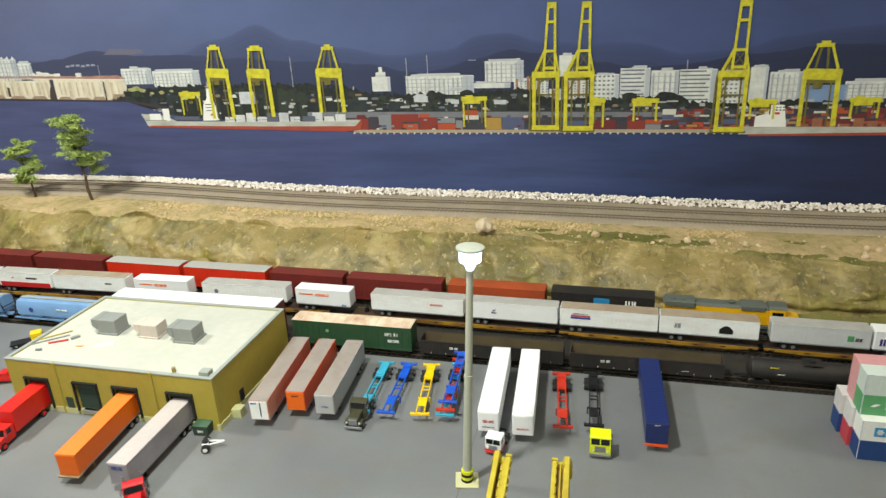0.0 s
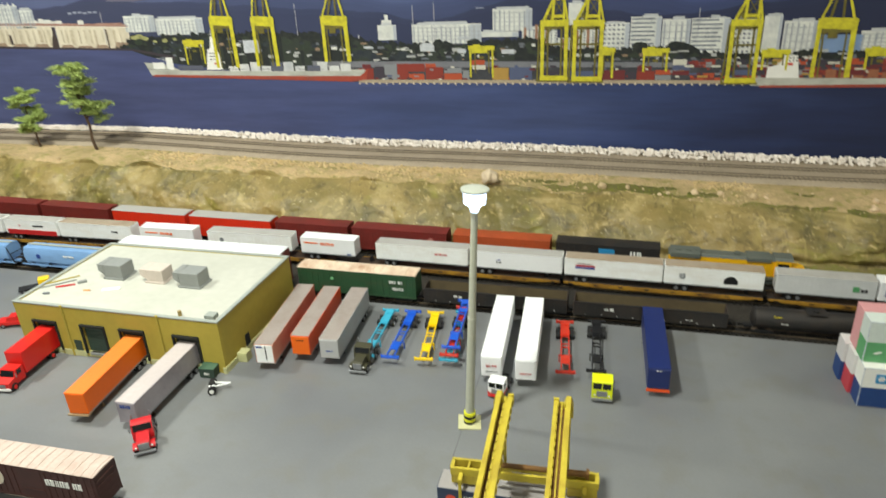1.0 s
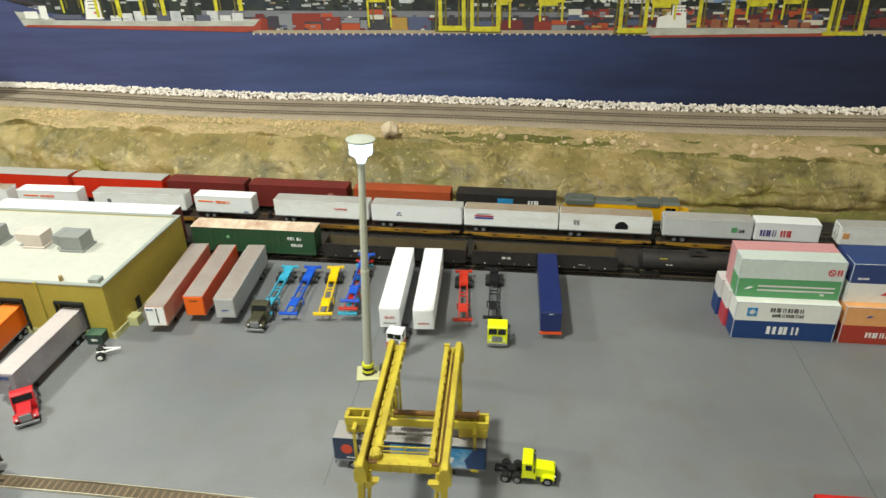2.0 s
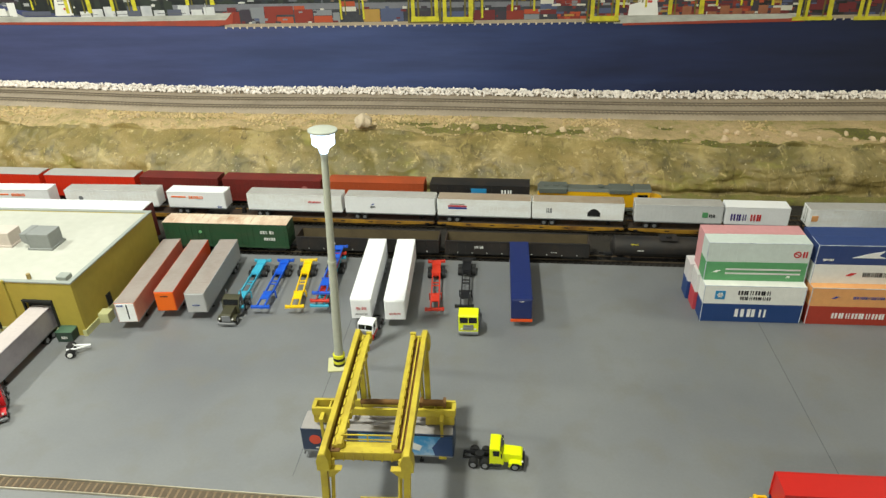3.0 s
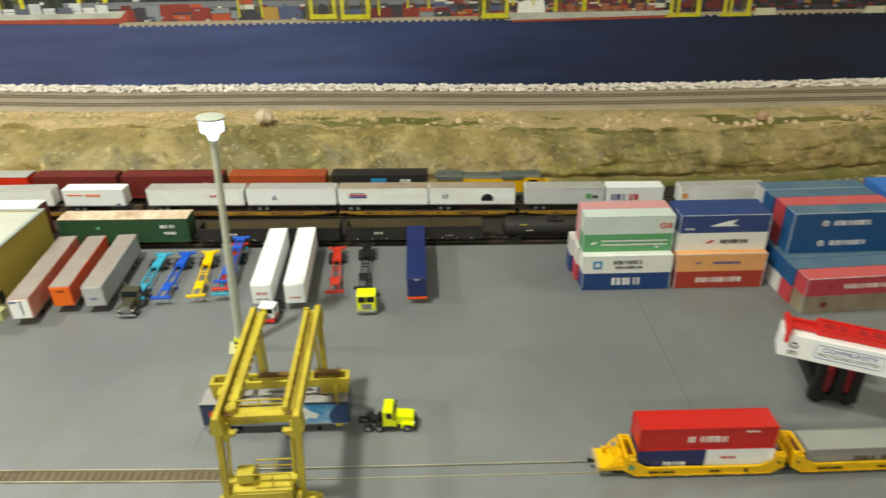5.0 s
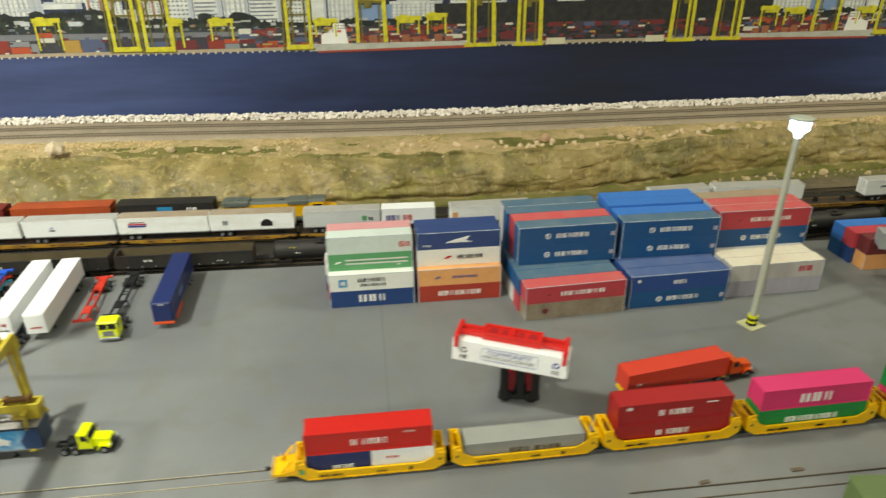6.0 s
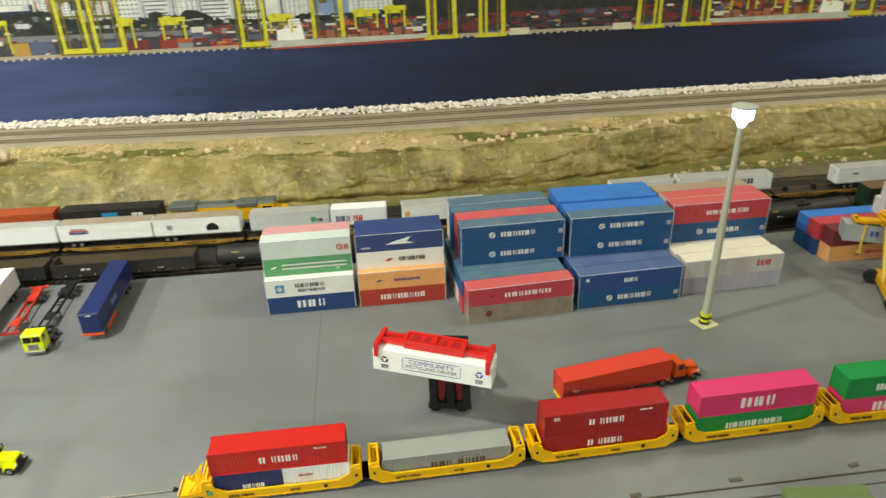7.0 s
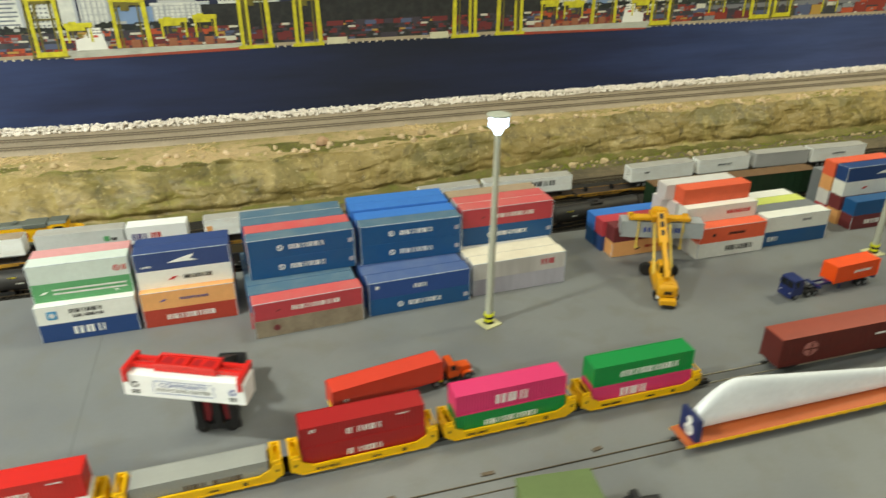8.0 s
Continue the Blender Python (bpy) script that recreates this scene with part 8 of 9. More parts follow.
def well_car(xm, half, label, platform=False):
    th = thing("well_car", on_track(xm, TRACK_1), label, "well car", "well cars")
    h = half
    for s in (-1, 1):
        pts = [(-h, 0.011), (-h, 0.0265), (-h + 0.012, 0.0265), (-h + 0.014, 0.021), (-h + 0.027, 0.0138), (h - 0.027, 0.0138), (h - 0.014, 0.021), (h - 0.012, 0.0265), (h, 0.0265), (h, 0.011), (h - 0.012, 0.0035), (-h + 0.012, 0.0035)]
        sd = part("side_sill", B().prism(pts, "y", s * 0.0168 - 0.0008, s * 0.0168 + 0.0008), WELLYEL, th)
        b = B()
        for i in range(7):
            x = -h + 0.028 + i * (2 * h - 0.056) / 6
            b.box(x - 0.0014, s * 0.0168 - 0.0016, 0.0026, x + 0.0014, s * 0.0168 + 0.0016, 0.0040)
        b.box(-h + 0.024, s * 0.0168 - 0.0014, 0.0125, h - 0.024, s * 0.0168 + 0.0014, 0.0142)
        b.box(-h + 0.012, s * 0.0168 - 0.0014, 0.0032, h - 0.012, s * 0.0168 + 0.0014, 0.0045)
        part("rib", b, WELLYEL, sd)
    for e in (-1, 1):
        b = B()
        x = e * (h - 0.006)
        b.box(x - 0.0055, -0.0165, 0.010, x + 0.0055, 0.0165, 0.0135)
        for s in (-1, 1):
            b.box(x - 0.006, s * 0.0145 - 0.0018, 0.010, x + 0.006, s * 0.0145 + 0.0018, 0.0275, 0.0004)
            b.box(x - 0.006, s * 0.0145 - 0.0032, 0.0255, x - 0.003, s * 0.0145 + 0.0032, 0.0305, 0.0003)
        b.box(x - 0.001, -0.014, 0.0135, x + 0.001, 0.014, 0.021)
        b.beam((x - 0.004, -0.013, 0.014), (x - 0.004, 0.013, 0.026), 0.0012)
        for dx in (-0.0045, 0.0045):
            b.box(x + dx - 0.0011, -0.0160, 0.0290, x + dx + 0.0011, 0.0160, 0.0312, 0.0003)
        for s in (-1, 1):
            b.box(x - 0.0045, s * 0.0150 - 0.0010, 0.0272, x + 0.0045, s * 0.0150 + 0.0010, 0.0312, 0.0003)
        part("end_frame", b, WELLYEL, th)
        part("slot", B().box(x - 0.0014, -0.0180, 0.0165, x + 0.0014, -0.0174, 0.0200), BLACK, th)
        part("end_plate", B().box(x - e * 0.006 - 0.0005, -0.0138, 0.011, x - e * 0.006 + 0.0005, 0.0138, 0.024), M("rusty_plate", (140, 84, 34), 0.7, stain=(90, 56, 30)), th)
        rail_truck(th, e * (h + 0.004 if not (platform and e < 0) else h - 0.006))
    part("floor_plate", B().box(-h + 0.013, -0.016, 0.0045, h - 0.013, 0.016, 0.0062), WELLYEL, th)
    letters(th, (4, 5), 0.0028, LETTERK, (-0.045, -0.0184, 0.0085), 0, 1.0)
    letters(th, (5,), 0.0024, LETTERK, (0.012, -0.0184, 0.0085), 0, 0.9)
    emblem(th, "square", 0.004, LETTERK, (0.045, -0.0184, 0.0088))
    if platform:
        part("end_platform", B().prism([(-h - 0.026, 0.009), (-h - 0.026, 0.0125), (-h - 0.014, 0.0135), (-h, 0.017), (-h, 0.009)], "y", -0.0145, 0.0145), WELLYEL, th)
        part("end_walk", B().box(-h - 0.0275, -0.0148, 0.0078, -h - 0.0255, 0.0148, 0.0145), M("tan_walk", (196, 170, 110), 0.7), th)
        part("end_ladder", B().beam((-h - 0.016, -0.0125, 0.0135), (-h - 0.003, -0.0125, 0.0300), 0.0016).beam((-h - 0.016, 0.0125, 0.0135), (-h - 0.003, 0.0125, 0.0300), 0.0016).box(-h - 0.0105, -0.0125, 0.0208, -h - 0.0090, 0.0125, 0.0220).box(-h - 0.0050, -0.0125, 0.0275, -h - 0.0035, 0.0125, 0.0287), WELLYEL, th)
        part("brake_wheel", B().cyl((-h - 0.018, 0.008, 0.019), "x", 0.0035, 0.0008, 16).cyl((-h - 0.018, 0.008, 0.016), "z", 0.0006, 0.008, 8), WELLYEL, th)
        part("sign", B().box(-h + 0.0045, -0.0182, 0.0125, -h + 0.0105, -0.0174, 0.0185), MIDGREEN, th)
        coupler(th, -h - 0.026, -1)
    return th


WZ = RT + 0.0062
well_car(0.416, 0.085, "yellow well car at the train's end with stacked containers", True)
well_car(0.5955, 0.087, "yellow well car with one grey container")
well_car(0.776, 0.086, "yellow well car with two red containers")
well_car(0.957, 0.086, "yellow well car with green and magenta containers")
well_car(1.138, 0.086, "yellow well car with magenta and green containers")
kw = dict(words=(1, 4), word_mat=LETTERW, size=0.0075, wide=1.0, at=(0.0, 0.48))
container(on_track(0.3805, TRACK_1, WZ), NAVY, "dark blue short container in the well", L=0.070, words=(5,), size=0.005, wide=0.95, at=(0.004, 0.35))
container(on_track(0.453, TRACK_1, WZ), WHITE, "white short container in the well", L=0.070, words=(6,), word_mat=LETTERR, size=0.003, wide=0.9, at=(-0.012, 0.6))
t = container(on_track(0.4155, TRACK_1, WZ + H1), BOXRED, "bright red container stacked in the well car", L=0.1425, **kw)
letters(t, (9,), 0.0016, LETTERW, (0.045, -0.0145, 0.024), 0, 1.0)
t = container(on_track(0.5955, TRACK_1, WZ - 0.004), BOXGREY, "weathered grey container lying low in the well", L=0.142, words=(3, 4), word_mat=M("brown_lettering", (80, 60, 44), 0.6), size=0.0068, wide=1.2, at=(0.012, 0.5))
t = container(on_track(0.776, TRACK_1, WZ), DARKRED, "dark red container in the well", L=0.142, **kw)
t = container(on_track(0.776, TRACK_1, WZ + H1), DARKRED, "dark red container stacked in the well car", L=0.142, **kw)
letters(t, (9,), 0.0016, LETTERW, (0.045, -0.0145, 0.024), 0, 1.0)
letters(t, (2,), 0.004, LETTERW, (-0.058, -0.0145, 0.024), 0, 0.9)
container(on_track(0.957, TRACK_1, WZ), BOXGREEN, "green container with white lettering in the well", L=0.142, words=(9,), size=0.0075, wide=1.05, at=(0.0, 0.42))
container(on_track(0.957, TRACK_1, WZ + H1), PINK, "magenta container with white lettering stacked in the well car", L=0.142, words=(3,), size=0.013, wide=1.15, at=(0.0, 0.48))
container(on_track(1.138, TRACK_1, WZ), PINK, "magenta container with white lettering in the well", L=0.142, words=(3,), size=0.012, wide=1.1, at=(-0.012, 0.5))
container(on_track(1.138, TRACK_1, WZ + H1), BOXGREEN, "green container with white lettering stacked in the well car", L=0.142, words=(9,), size=0.0085, wide=1.1, at=(0.008, 0.46))

t = boxcar(on_track(1.452, TRACK_1), M("boxcar_dark_brick", (94, 32, 27), 0.6, stain=(64, 34, 28), amount=0.5, stretch=(1, 1, 3), stain_scale=18), M("brick_roof", (152, 66, 48), 0.6, stain=(112, 50, 40)), "brick red box car standing on the paved track", roof_ribs=0, L=0.215, top=0.0575, words=(8,), size=0.003, word_at=(0.06, 0.6), sign=("disc", 0.023, M("faded_pink", (170, 110, 104), 0.6), -0.058, 0.5))
for k in (0, 90):
    part("emblem_bar", B().tilt((0.021, 0.0006, 0.0026), Matrix.Translation((-0.058, -0.0191, 0.034)) @ Matrix.Rotation(radians(k), 4, "Y")), M("boxcar_dark_brick", (94, 32, 27), 0.6), t)
boxcar(on_track(1.687, TRACK_1), OXIDE, OXIDE, "brick red box car standing on the paved track", L=0.215, top=0.0575)
t = boxcar(on_track(-0.600, TRACK_1, RT + 0.0016), BROWNCAR, PINKROOF, "dark brown box car with a pale ribbed roof", L=0.178, top=0.0585, words=(5, 2), size=0.0085, word_at=(0.046, 0.62), sign=("disc", 0.024, M("cream_sign", (196, 186, 168), 0.6), -0.05, 0.55))
boxcar(on_track(-0.795, TRACK_1, RT + 0.0016), BROWNCAR, PINKROOF, "dark brown box car with a pale ribbed roof", L=0.178, top=0.0585)

# flat car with a wind turbine blade
fc = thing("flat_car", pose(1.375, TRACK_2, RT), "long flat car with an orange brown deck and yellow sills", "flat car")
part("deck", B().box(-0.236, -0.0175, 0.0105, 0.236, 0.0175, 0.0125), M("orange_deck", (190, 96, 48), 0.6), fc)
for s in (-1, 1):
    b = B().box(-0.236, s * 0.0175 - 0.0006, 0.008, 0.236, s * 0.0175 + 0.0006, 0.0122)
    for i in range(26):
        x = -0.228 + i * 0.0182
        b.box(x - 0.0012, s * 0.0175 - 0.0014, 0.0078, x + 0.0012, s * 0.0175 + 0.0014, 0.0115)
    part("side_sill", b, WELLYEL, fc)
for e in (-1, 1):
    rail_truck(fc, e * 0.19)
    coupler(fc, e * 0.236, e)
part("bulkhead", B().prism([(-0.226, 0.0125), (-0.217, 0.0125), (-0.219, 0.044), (-0.226, 0.046)], "y", -0.016, 0.016), NAVY, fc, "navy end rack with a white ring")
emblem(fc, "disc", 0.016, LETTERW, (-0.2266, -0.003, 0.024), 90)
emblem(fc, "disc", 0.010, LETTERW, (-0.2266, -0.002, 0.037), 90)
emblem(fc, "slash", 0.005, NAVY, (-0.2271, -0.003, 0.024), 90)
bl = B()
rows = []
for i in range(70):
    u = (i / 69) ** 1.3
    x = -0.212 + 0.66 * u
    crest = 0.036 + 0.036 * math.sin(math.pi / 2 * min(1, u / 0.085)) ** 0.85 - 0.030 * min(1, max(0, (u - 0.09) / 0.34)) - 0.022 * smooth(0.43, 1, u)
    h = (crest - 0.0135) / 2
    w = 0.0105 - 0.0070 * smooth(0.1, 1.0, u)
    zc = 0.0135 + h
    rows.append([(x, 0.006 + w * math.cos(k) * (0.55 + 0.45 * abs(math.cos(k * 0.5))) + 0.12 * (h + h * math.sin(k)), zc + h * math.sin(k)) for k in (2 * math.pi * j / 24 for j in range(25))])
bl.grid(rows)
bl.bm.faces.new([v for v in bl.bm.verts][0:24])
bmesh.ops.remove_doubles(bl.bm, verts=bl.bm.verts[:], dist=1e-6)
bmesh.ops.recalc_face_normals(bl.bm, faces=bl.bm.faces[:])
tagged(part("turbine_blade", bl, M("blade_white", (236, 240, 246), 0.35, stain=(200, 206, 214)), at=pose(1.375, TRACK_2, RT)), "white wind turbine blade lying on a flat car", "turbine blade")
copy_thing(fc, pose(1.875, TRACK_2, RT))

# ---- gantry crane and the truck under it ----
GH = 0.128
cr = thing("gantry_crane", pose(-0.019, 0, 0, 0, 0, 1.86), "weathered yellow rubber tyred gantry crane", "gantry crane")
YN, YF = 0.458, 0.646
TREAD = M("rusty_tread", (112, 78, 32), 0.8, stain=(58, 38, 22), amount=0.9, stain_scale=40)
for s in (-1, 1):
    xo = s * 0.0375  # middle of the outer beam
    xi = s * 0.0245  # middle of the inner beam
    g = part("girder", B().box(xo - 0.0027, YN, GH - 0.008, xo + 0.0027, YF, GH + 0.004, 0.0005), CRANEY, cr)
    inner = B().box(xi - 0.0026, YN + 0.016, GH - 0.006, xi + 0.0018, YF - 0.004, GH + 0.001, 0.0004)
    if s < 0:
        inner.box(xi - 0.0064, YN + 0.016, GH - 0.0055, xi - 0.0027, YF - 0.008, GH - 0.0008, 0.0004)
    part("inner_beam", inner, CRANEY, g)
    part("walkway", B().box(min(xi, xo - s * 0.0035), YN + 0.012, GH - 0.0052, max(xi, xo - s * 0.0035), YF - 0.003, GH - 0.0042), TREAD, g)
    part("trolley_rail", B().box(xi + s * 0.0062 - 0.0007, YN + 0.014, GH - 0.0041, xi + s * 0.0062 + 0.0007, YF - 0.005, GH - 0.0022).box(xi + s * 0.0100 - 0.0006, YN + 0.014, GH - 0.0041, xi + s * 0.0100 + 0.0006, YF - 0.005, GH - 0.0028), CRANEY if s > 0 else TREAD, g)
    b = B()
    for i in range(13):
        y = YN + 0.020 + i * (YF - YN - 0.030) / 12
        xc = xi + s * (0.0018 if s > 0 else 0.0062)
        b.box(xc - 0.0009, y - 0.0045, GH - 0.0052, xc + 0.0009, y + 0.0045, GH + 0.0004)
        if s < 0:
            b.box(xi + 0.0012, y - 0.0022, GH - 0.0075, xi + 0.0028, y + 0.0022, GH - 0.0002)
    small(part("rail_clip", b, CRANEY, g))
    part("end_plate", B().box(xi - 0.003, YF - 0.006, GH - 0.008, xi + 0.003, YF - 0.003, GH + 0.003).box(min(xi, xo), YF - 0.006, GH - 0.006, max(xi, xo), YF - 0.003, GH - 0.002), CRANEY, g)
    for y in (YN + 0.005, YF - 0.006):
        near = y < 0.55
        part("leg", B().beam((xo, y, GH - 0.006), (xo - 0.006 * near, y, 0.016), 0.0062).beam((xo - s * 0.007, y + (0.004 if near else -0.004), GH - 0.010), (xo - s * 0.006 - 0.006 * near, y, 0.030), 0.0028), CRANEY, cr)
        part("gusset", B().prism([(xo - 0.0055, GH - 0.016), (xo - 0.0055, GH - 0.004), (xo - 0.003, GH + 0.003), (xo + 0.003, GH + 0.003), (xo + 0.0055, GH - 0.004), (xo + 0.0055, GH - 0.016)], "y", y - 0.0055, y + 0.0055), CRANEY, cr)
        f = part("foot_beam", B().box(xo - 0.017, y - 0.0075, 0.010, xo + 0.013, y + 0.0075, 0.017, 0.0006).box(xo - 0.014, y - 0.005, 0.017, xo + 0.008, y + 0.005, 0.023, 0.0006), CRANEY, cr)
        for dx in (-0.010, 0.006):
            part("wheel", shared(("crane_tyre",), lambda: B().cyl((0, 0, 0), "y", 0.0075, 0.007, 20).cyl((0, 0, 0), "y", 0.003, 0.0085, 10)), RUBBER, f, at=(xo + dx, y, 0.0075))
b = B().box(-0.034, YN + 0.014, GH - 0.017, 0.034, YN + 0.020, GH - 0.006, 0.0004)
for i in range(6):
    xx = -0.022 + i * 0.044 / 5
    b.box(xx - 0.0006, YN + 0.0128, GH - 0.017, xx + 0.0006, YN + 0.0142, GH - 0.0055)
b.box(-0.034, YN + 0.012, GH - 0.0075, 0.034, YN + 0.0142, GH - 0.0055)
tie_beam = part("cross_beam", b, CRANEY, cr)
small(part("handrail", B().box(-0.024, YN + 0.0255, GH - 0.004, 0.022, YN + 0.0265, GH - 0.0028).box(-0.024, YN + 0.0255, GH + 0.0015, 0.022, YN + 0.0265, GH + 0.0027).box(-0.024, YN + 0.019, GH - 0.007, 0.022, YN + 0.0265, GH - 0.0062), CRANEY, tie_beam))
for xx in (-0.0245, -0.001, 0.0215):
    part("rail_post", B().box(xx - 0.0006, YN + 0.0255, GH - 0.0065, xx + 0.0006, YN + 0.0265, GH + 0.0027), CRANEY, tie_beam)
for s in (-1, 1):
    part("knee_bracket", B().prism([(s * 0.034, GH - 0.017), (s * 0.022, GH - 0.017), (s * 0.031, GH - 0.026), (s * 0.034, GH - 0.026)], "y", YN + 0.002, YN + 0.008), CRANEY, cr)
part("sill_beam", B().box(-0.043, YN + 0.002, 0.020, 0.032, YN + 0.008, 0.030, 0.0004), CRANEY, cr)
pb = part("power_box", B().box(-0.031, YN - 0.012, 0.014, 0.026, YN + 0.002, 0.050, 0.001).box(-0.036, YN - 0.002, 0.048, 0.030, YN + 0.008, 0.053, 0.0008), CRANEY, cr)
part("cover", B().box(-0.027, YN - 0.006, 0.053, -0.010, YN + 0.008, 0.066, 0.0012), CRANEY, pb)
part("door", B().box(-0.027, YN - 0.0130, 0.017, 0.022, YN - 0.0118, 0.047, 0.0004), CRANEY, pb)
part("step", B().box(0.027, YN - 0.010, 0.014, 0.033, YN + 0.002, 0.036, 0.0006), CRANEY, pb)
hr = B()
for y in (YN - 0.010, YN + 0.009):
    hr.box(-0.010, y, 0.068, 0.026, y + 0.001, 0.0692).box(-0.010, y, 0.060, 0.026, y + 0.001, 0.0612)
    for xx in (-0.010, 0.008, 0.025):
        hr.box(xx, y, 0.050, xx + 0.001, y + 0.001, 0.069)
small(part("handrail", hr, CRANEY, pb))
emblem(pb, "disc", 0.008, M("round_sign", (120, 150, 170), 0.5), (0.004, YN - 0.0132, 0.036))
# hoist and spreader over the trailer
SY, SZ = 0.592, 0.060
sp = part("spreader", B().box(-0.084, SY - 0.006, SZ, 0.072, SY - 0.003, SZ + 0.009).box(-0.084, SY + 0.008, SZ, 0.072, SY + 0.011, SZ + 0.009).box(-0.0846, SY - 0.0025, SZ - 0.0004, -0.0805, SY + 0.0075, SZ + 0.0086).box(0.0685, SY - 0.0025, SZ - 0.0004, 0.0726, SY + 0.0075, SZ + 0.0086).box(-0.045, SY - 0.0025, SZ + 0.0004, -0.041, SY + 0.0075, SZ + 0.0084).box(0.028, SY - 0.0025, SZ + 0.0004, 0.032, SY + 0.0075, SZ + 0.0084).box(-0.066, SY - 0.0025, SZ + 0.001, -0.064, SY + 0.0075, SZ + 0.008).box(0.049, SY - 0.0025, SZ + 0.001, 0.051, SY + 0.0075, SZ + 0.008), CRANEY, cr)
for x in (-0.072, 0.058):
    part("grapple_arm", B().box(x - 0.0016, SY - 0.0175, 0.0135, x + 0.0016, SY - 0.0155, SZ + 0.0004).box(x - 0.004, SY - 0.019, 0.011, x + 0.004, SY - 0.014, 0.0136).box(x - 0.002, SY - 0.0178, SZ + 0.0003, x + 0.002, SY - 0.0063, SZ + 0.004).box(x - 0.008, SY + 0.012, SZ - 0.008, x + 0.008, SY + 0.016, SZ + 0.002), CRANEY, sp)
for x0, x1 in ((-0.083, -0.050), (0.040, 0.071)):
    b = B().box(x0, SY - 0.0060, SZ - 0.011, x1, SY - 0.0036, SZ - 0.0004).box(x0, SY + 0.0088, SZ - 0.011, x1, SY + 0.0108, SZ - 0.0004).box(x0 + 0.001, SY - 0.0030, SZ - 0.011, x1 - 0.001, SY + 0.0082, SZ - 0.0092)
    for i in range(4):
        x = x0 + 0.003 + i * (x1 - x0 - 0.006) / 3
        b.box(x - 0.0006, SY - 0.0068, SZ - 0.011, x + 0.0006, SY - 0.0058, SZ - 0.0002)
    small(part("basket", b, CRANEY, sp))
part("hoist_drum", B().cyl((0.048, SY + 0.0025, SZ + 0.0125), "x", 0.0036, 0.024, 16).box(0.034, SY - 0.0020, SZ + 0.0090, 0.037, SY + 0.0070, SZ + 0.0165).box(0.059, SY - 0.0020, SZ + 0.0090, 0.062, SY + 0.0070, SZ + 0.0165), TREAD, sp, "rusty hoist drum")
part("hoist_drum", B().cyl((-0.006, SY + 0.0025, SZ + 0.0125), "x", 0.0030, 0.050, 16), TREAD, sp, "rusty hoist drum")
for x in (-0.030, 0.024):
    part("hoist_cable", B().cyl((x, SY + 0.002, (SZ + GH) / 2), "z", 0.0005, GH - SZ - 0.008, 6), BLACK, sp)

t = trailer(pose(-0.052, 0.591, 0, 0, 0, 0), 0.168, M("mural_blue", (44, 58, 84), 0.5, stain=(60, 74, 100)), M("dusty_roof", (150, 146, 144), 0.6), "grey roofed trailer with a blue and white mural under the crane", "crane trailer", z1=0.045)
part("mural", B().box(-0.020, -0.01495, 0.0145, 0.083, -0.0146, 0.042), M("mural_sky", (58, 142, 196), 0.5, stain=(222, 228, 230), amount=0.9, stain_scale=26, var=0.02), t, "sky blue mural with white clouds")
part("mural_cloud", B().prism([(0.018, 0.020), (0.030, 0.018), (0.040, 0.023), (0.047, 0.021), (0.050, 0.028), (0.040, 0.033), (0.034, 0.039), (0.024, 0.037), (0.020, 0.030)], "y", -0.0152, -0.0148), LETTERW, t, "white shape on the mural")
part("mural_edge", B().prism([(0.064, 0.0146), (0.083, 0.0146), (0.083, 0.042), (0.071, 0.042), (0.061, 0.026)], "y", -0.0152, -0.0148), M("mural_dusk", (40, 66, 112), 0.5, stain=(70, 96, 140)), t, "dark blue end of the mural")
emblem(t, "disc", 0.013, M("mural_orange", (200, 74, 50), 0.5), (-0.069, -0.0148, 0.030))
letters(t, (4,), 0.007, LETTERW, (-0.044, -0.0148, 0.034), 0, 0.8)
letters(t, (4,), 0.007, LETTERW, (-0.040, -0.0148, 0.025), 0, 0.8)
letters(t, (12,), 0.0016, LETTERW, (-0.058, -0.0148, 0.018), 0, 1.2)
tractor(pose(0.075, 0.586, 0, 0, 0, -2) @ Matrix.Scale(0.92, 4), LIME, "fluorescent yellow tractor with black wheels under the gantry crane", "conventional", trim=BLACK, stacks=False)

# ---- lamp masts ----


def lamp_mast(m, label="tall grey lamp mast with a lit white head and banded foot"):
    th = thing("lamp_mast", m, label, "lamp mast", "lamp masts")
    part("base_plate", B().tilt((0.030, 0.030, 0.002), pose(0, 0, 0.001), 0.0003), BASECREAM, th)
    for i, mat in enumerate((BLACK, BANDY, BLACK, BANDY)):
        part("band", B().cyl((0, 0, 0.004 + i * 0.0042), "z", 0.0078, 0.0042, 24), mat, th)
    part("pole", B().cyl((0, 0, 0.088), "z", 0.0058, 0.140, 24, 0.0052).cyl((0, 0, 0.159), "z", 0.0056, 0.004, 24).cyl((0, 0, 0.232), "z", 0.0047, 0.146, 24, 0.0040), LAMPGREY, th)
    part("cap", B().cyl((0, 0, 0.3275), "z", 0.0165, 0.002, 28, 0.0165).cyl((0, 0, 0.3290), "z", 0.0160, 0.001, 28, 0.0135), LAMPCAP, th)
    # the lowest cone glows in place of lamp light falling on the pole top
    part("diffuser", B().cyl((0, 0, 0.3190), "z", 0.0128, 0.015, 28, 0.0134).cyl((0, 0, 0.3095), "z", 0.0070, 0.004, 24, 0.0126).cyl((0, 0, 0.3040), "z", 0.0044, 0.007, 24, 0.0068), LAMPLIT, th, "glowing white diffuser with a glowing collar for the lit pole top")
    return th


lm = lamp_mast(pose(-0.136, 0.745, 0, 0, 2.6, 12))
copy_thing(lm, pose(1.011, 0.741, 0, 0, 1.2, 20))
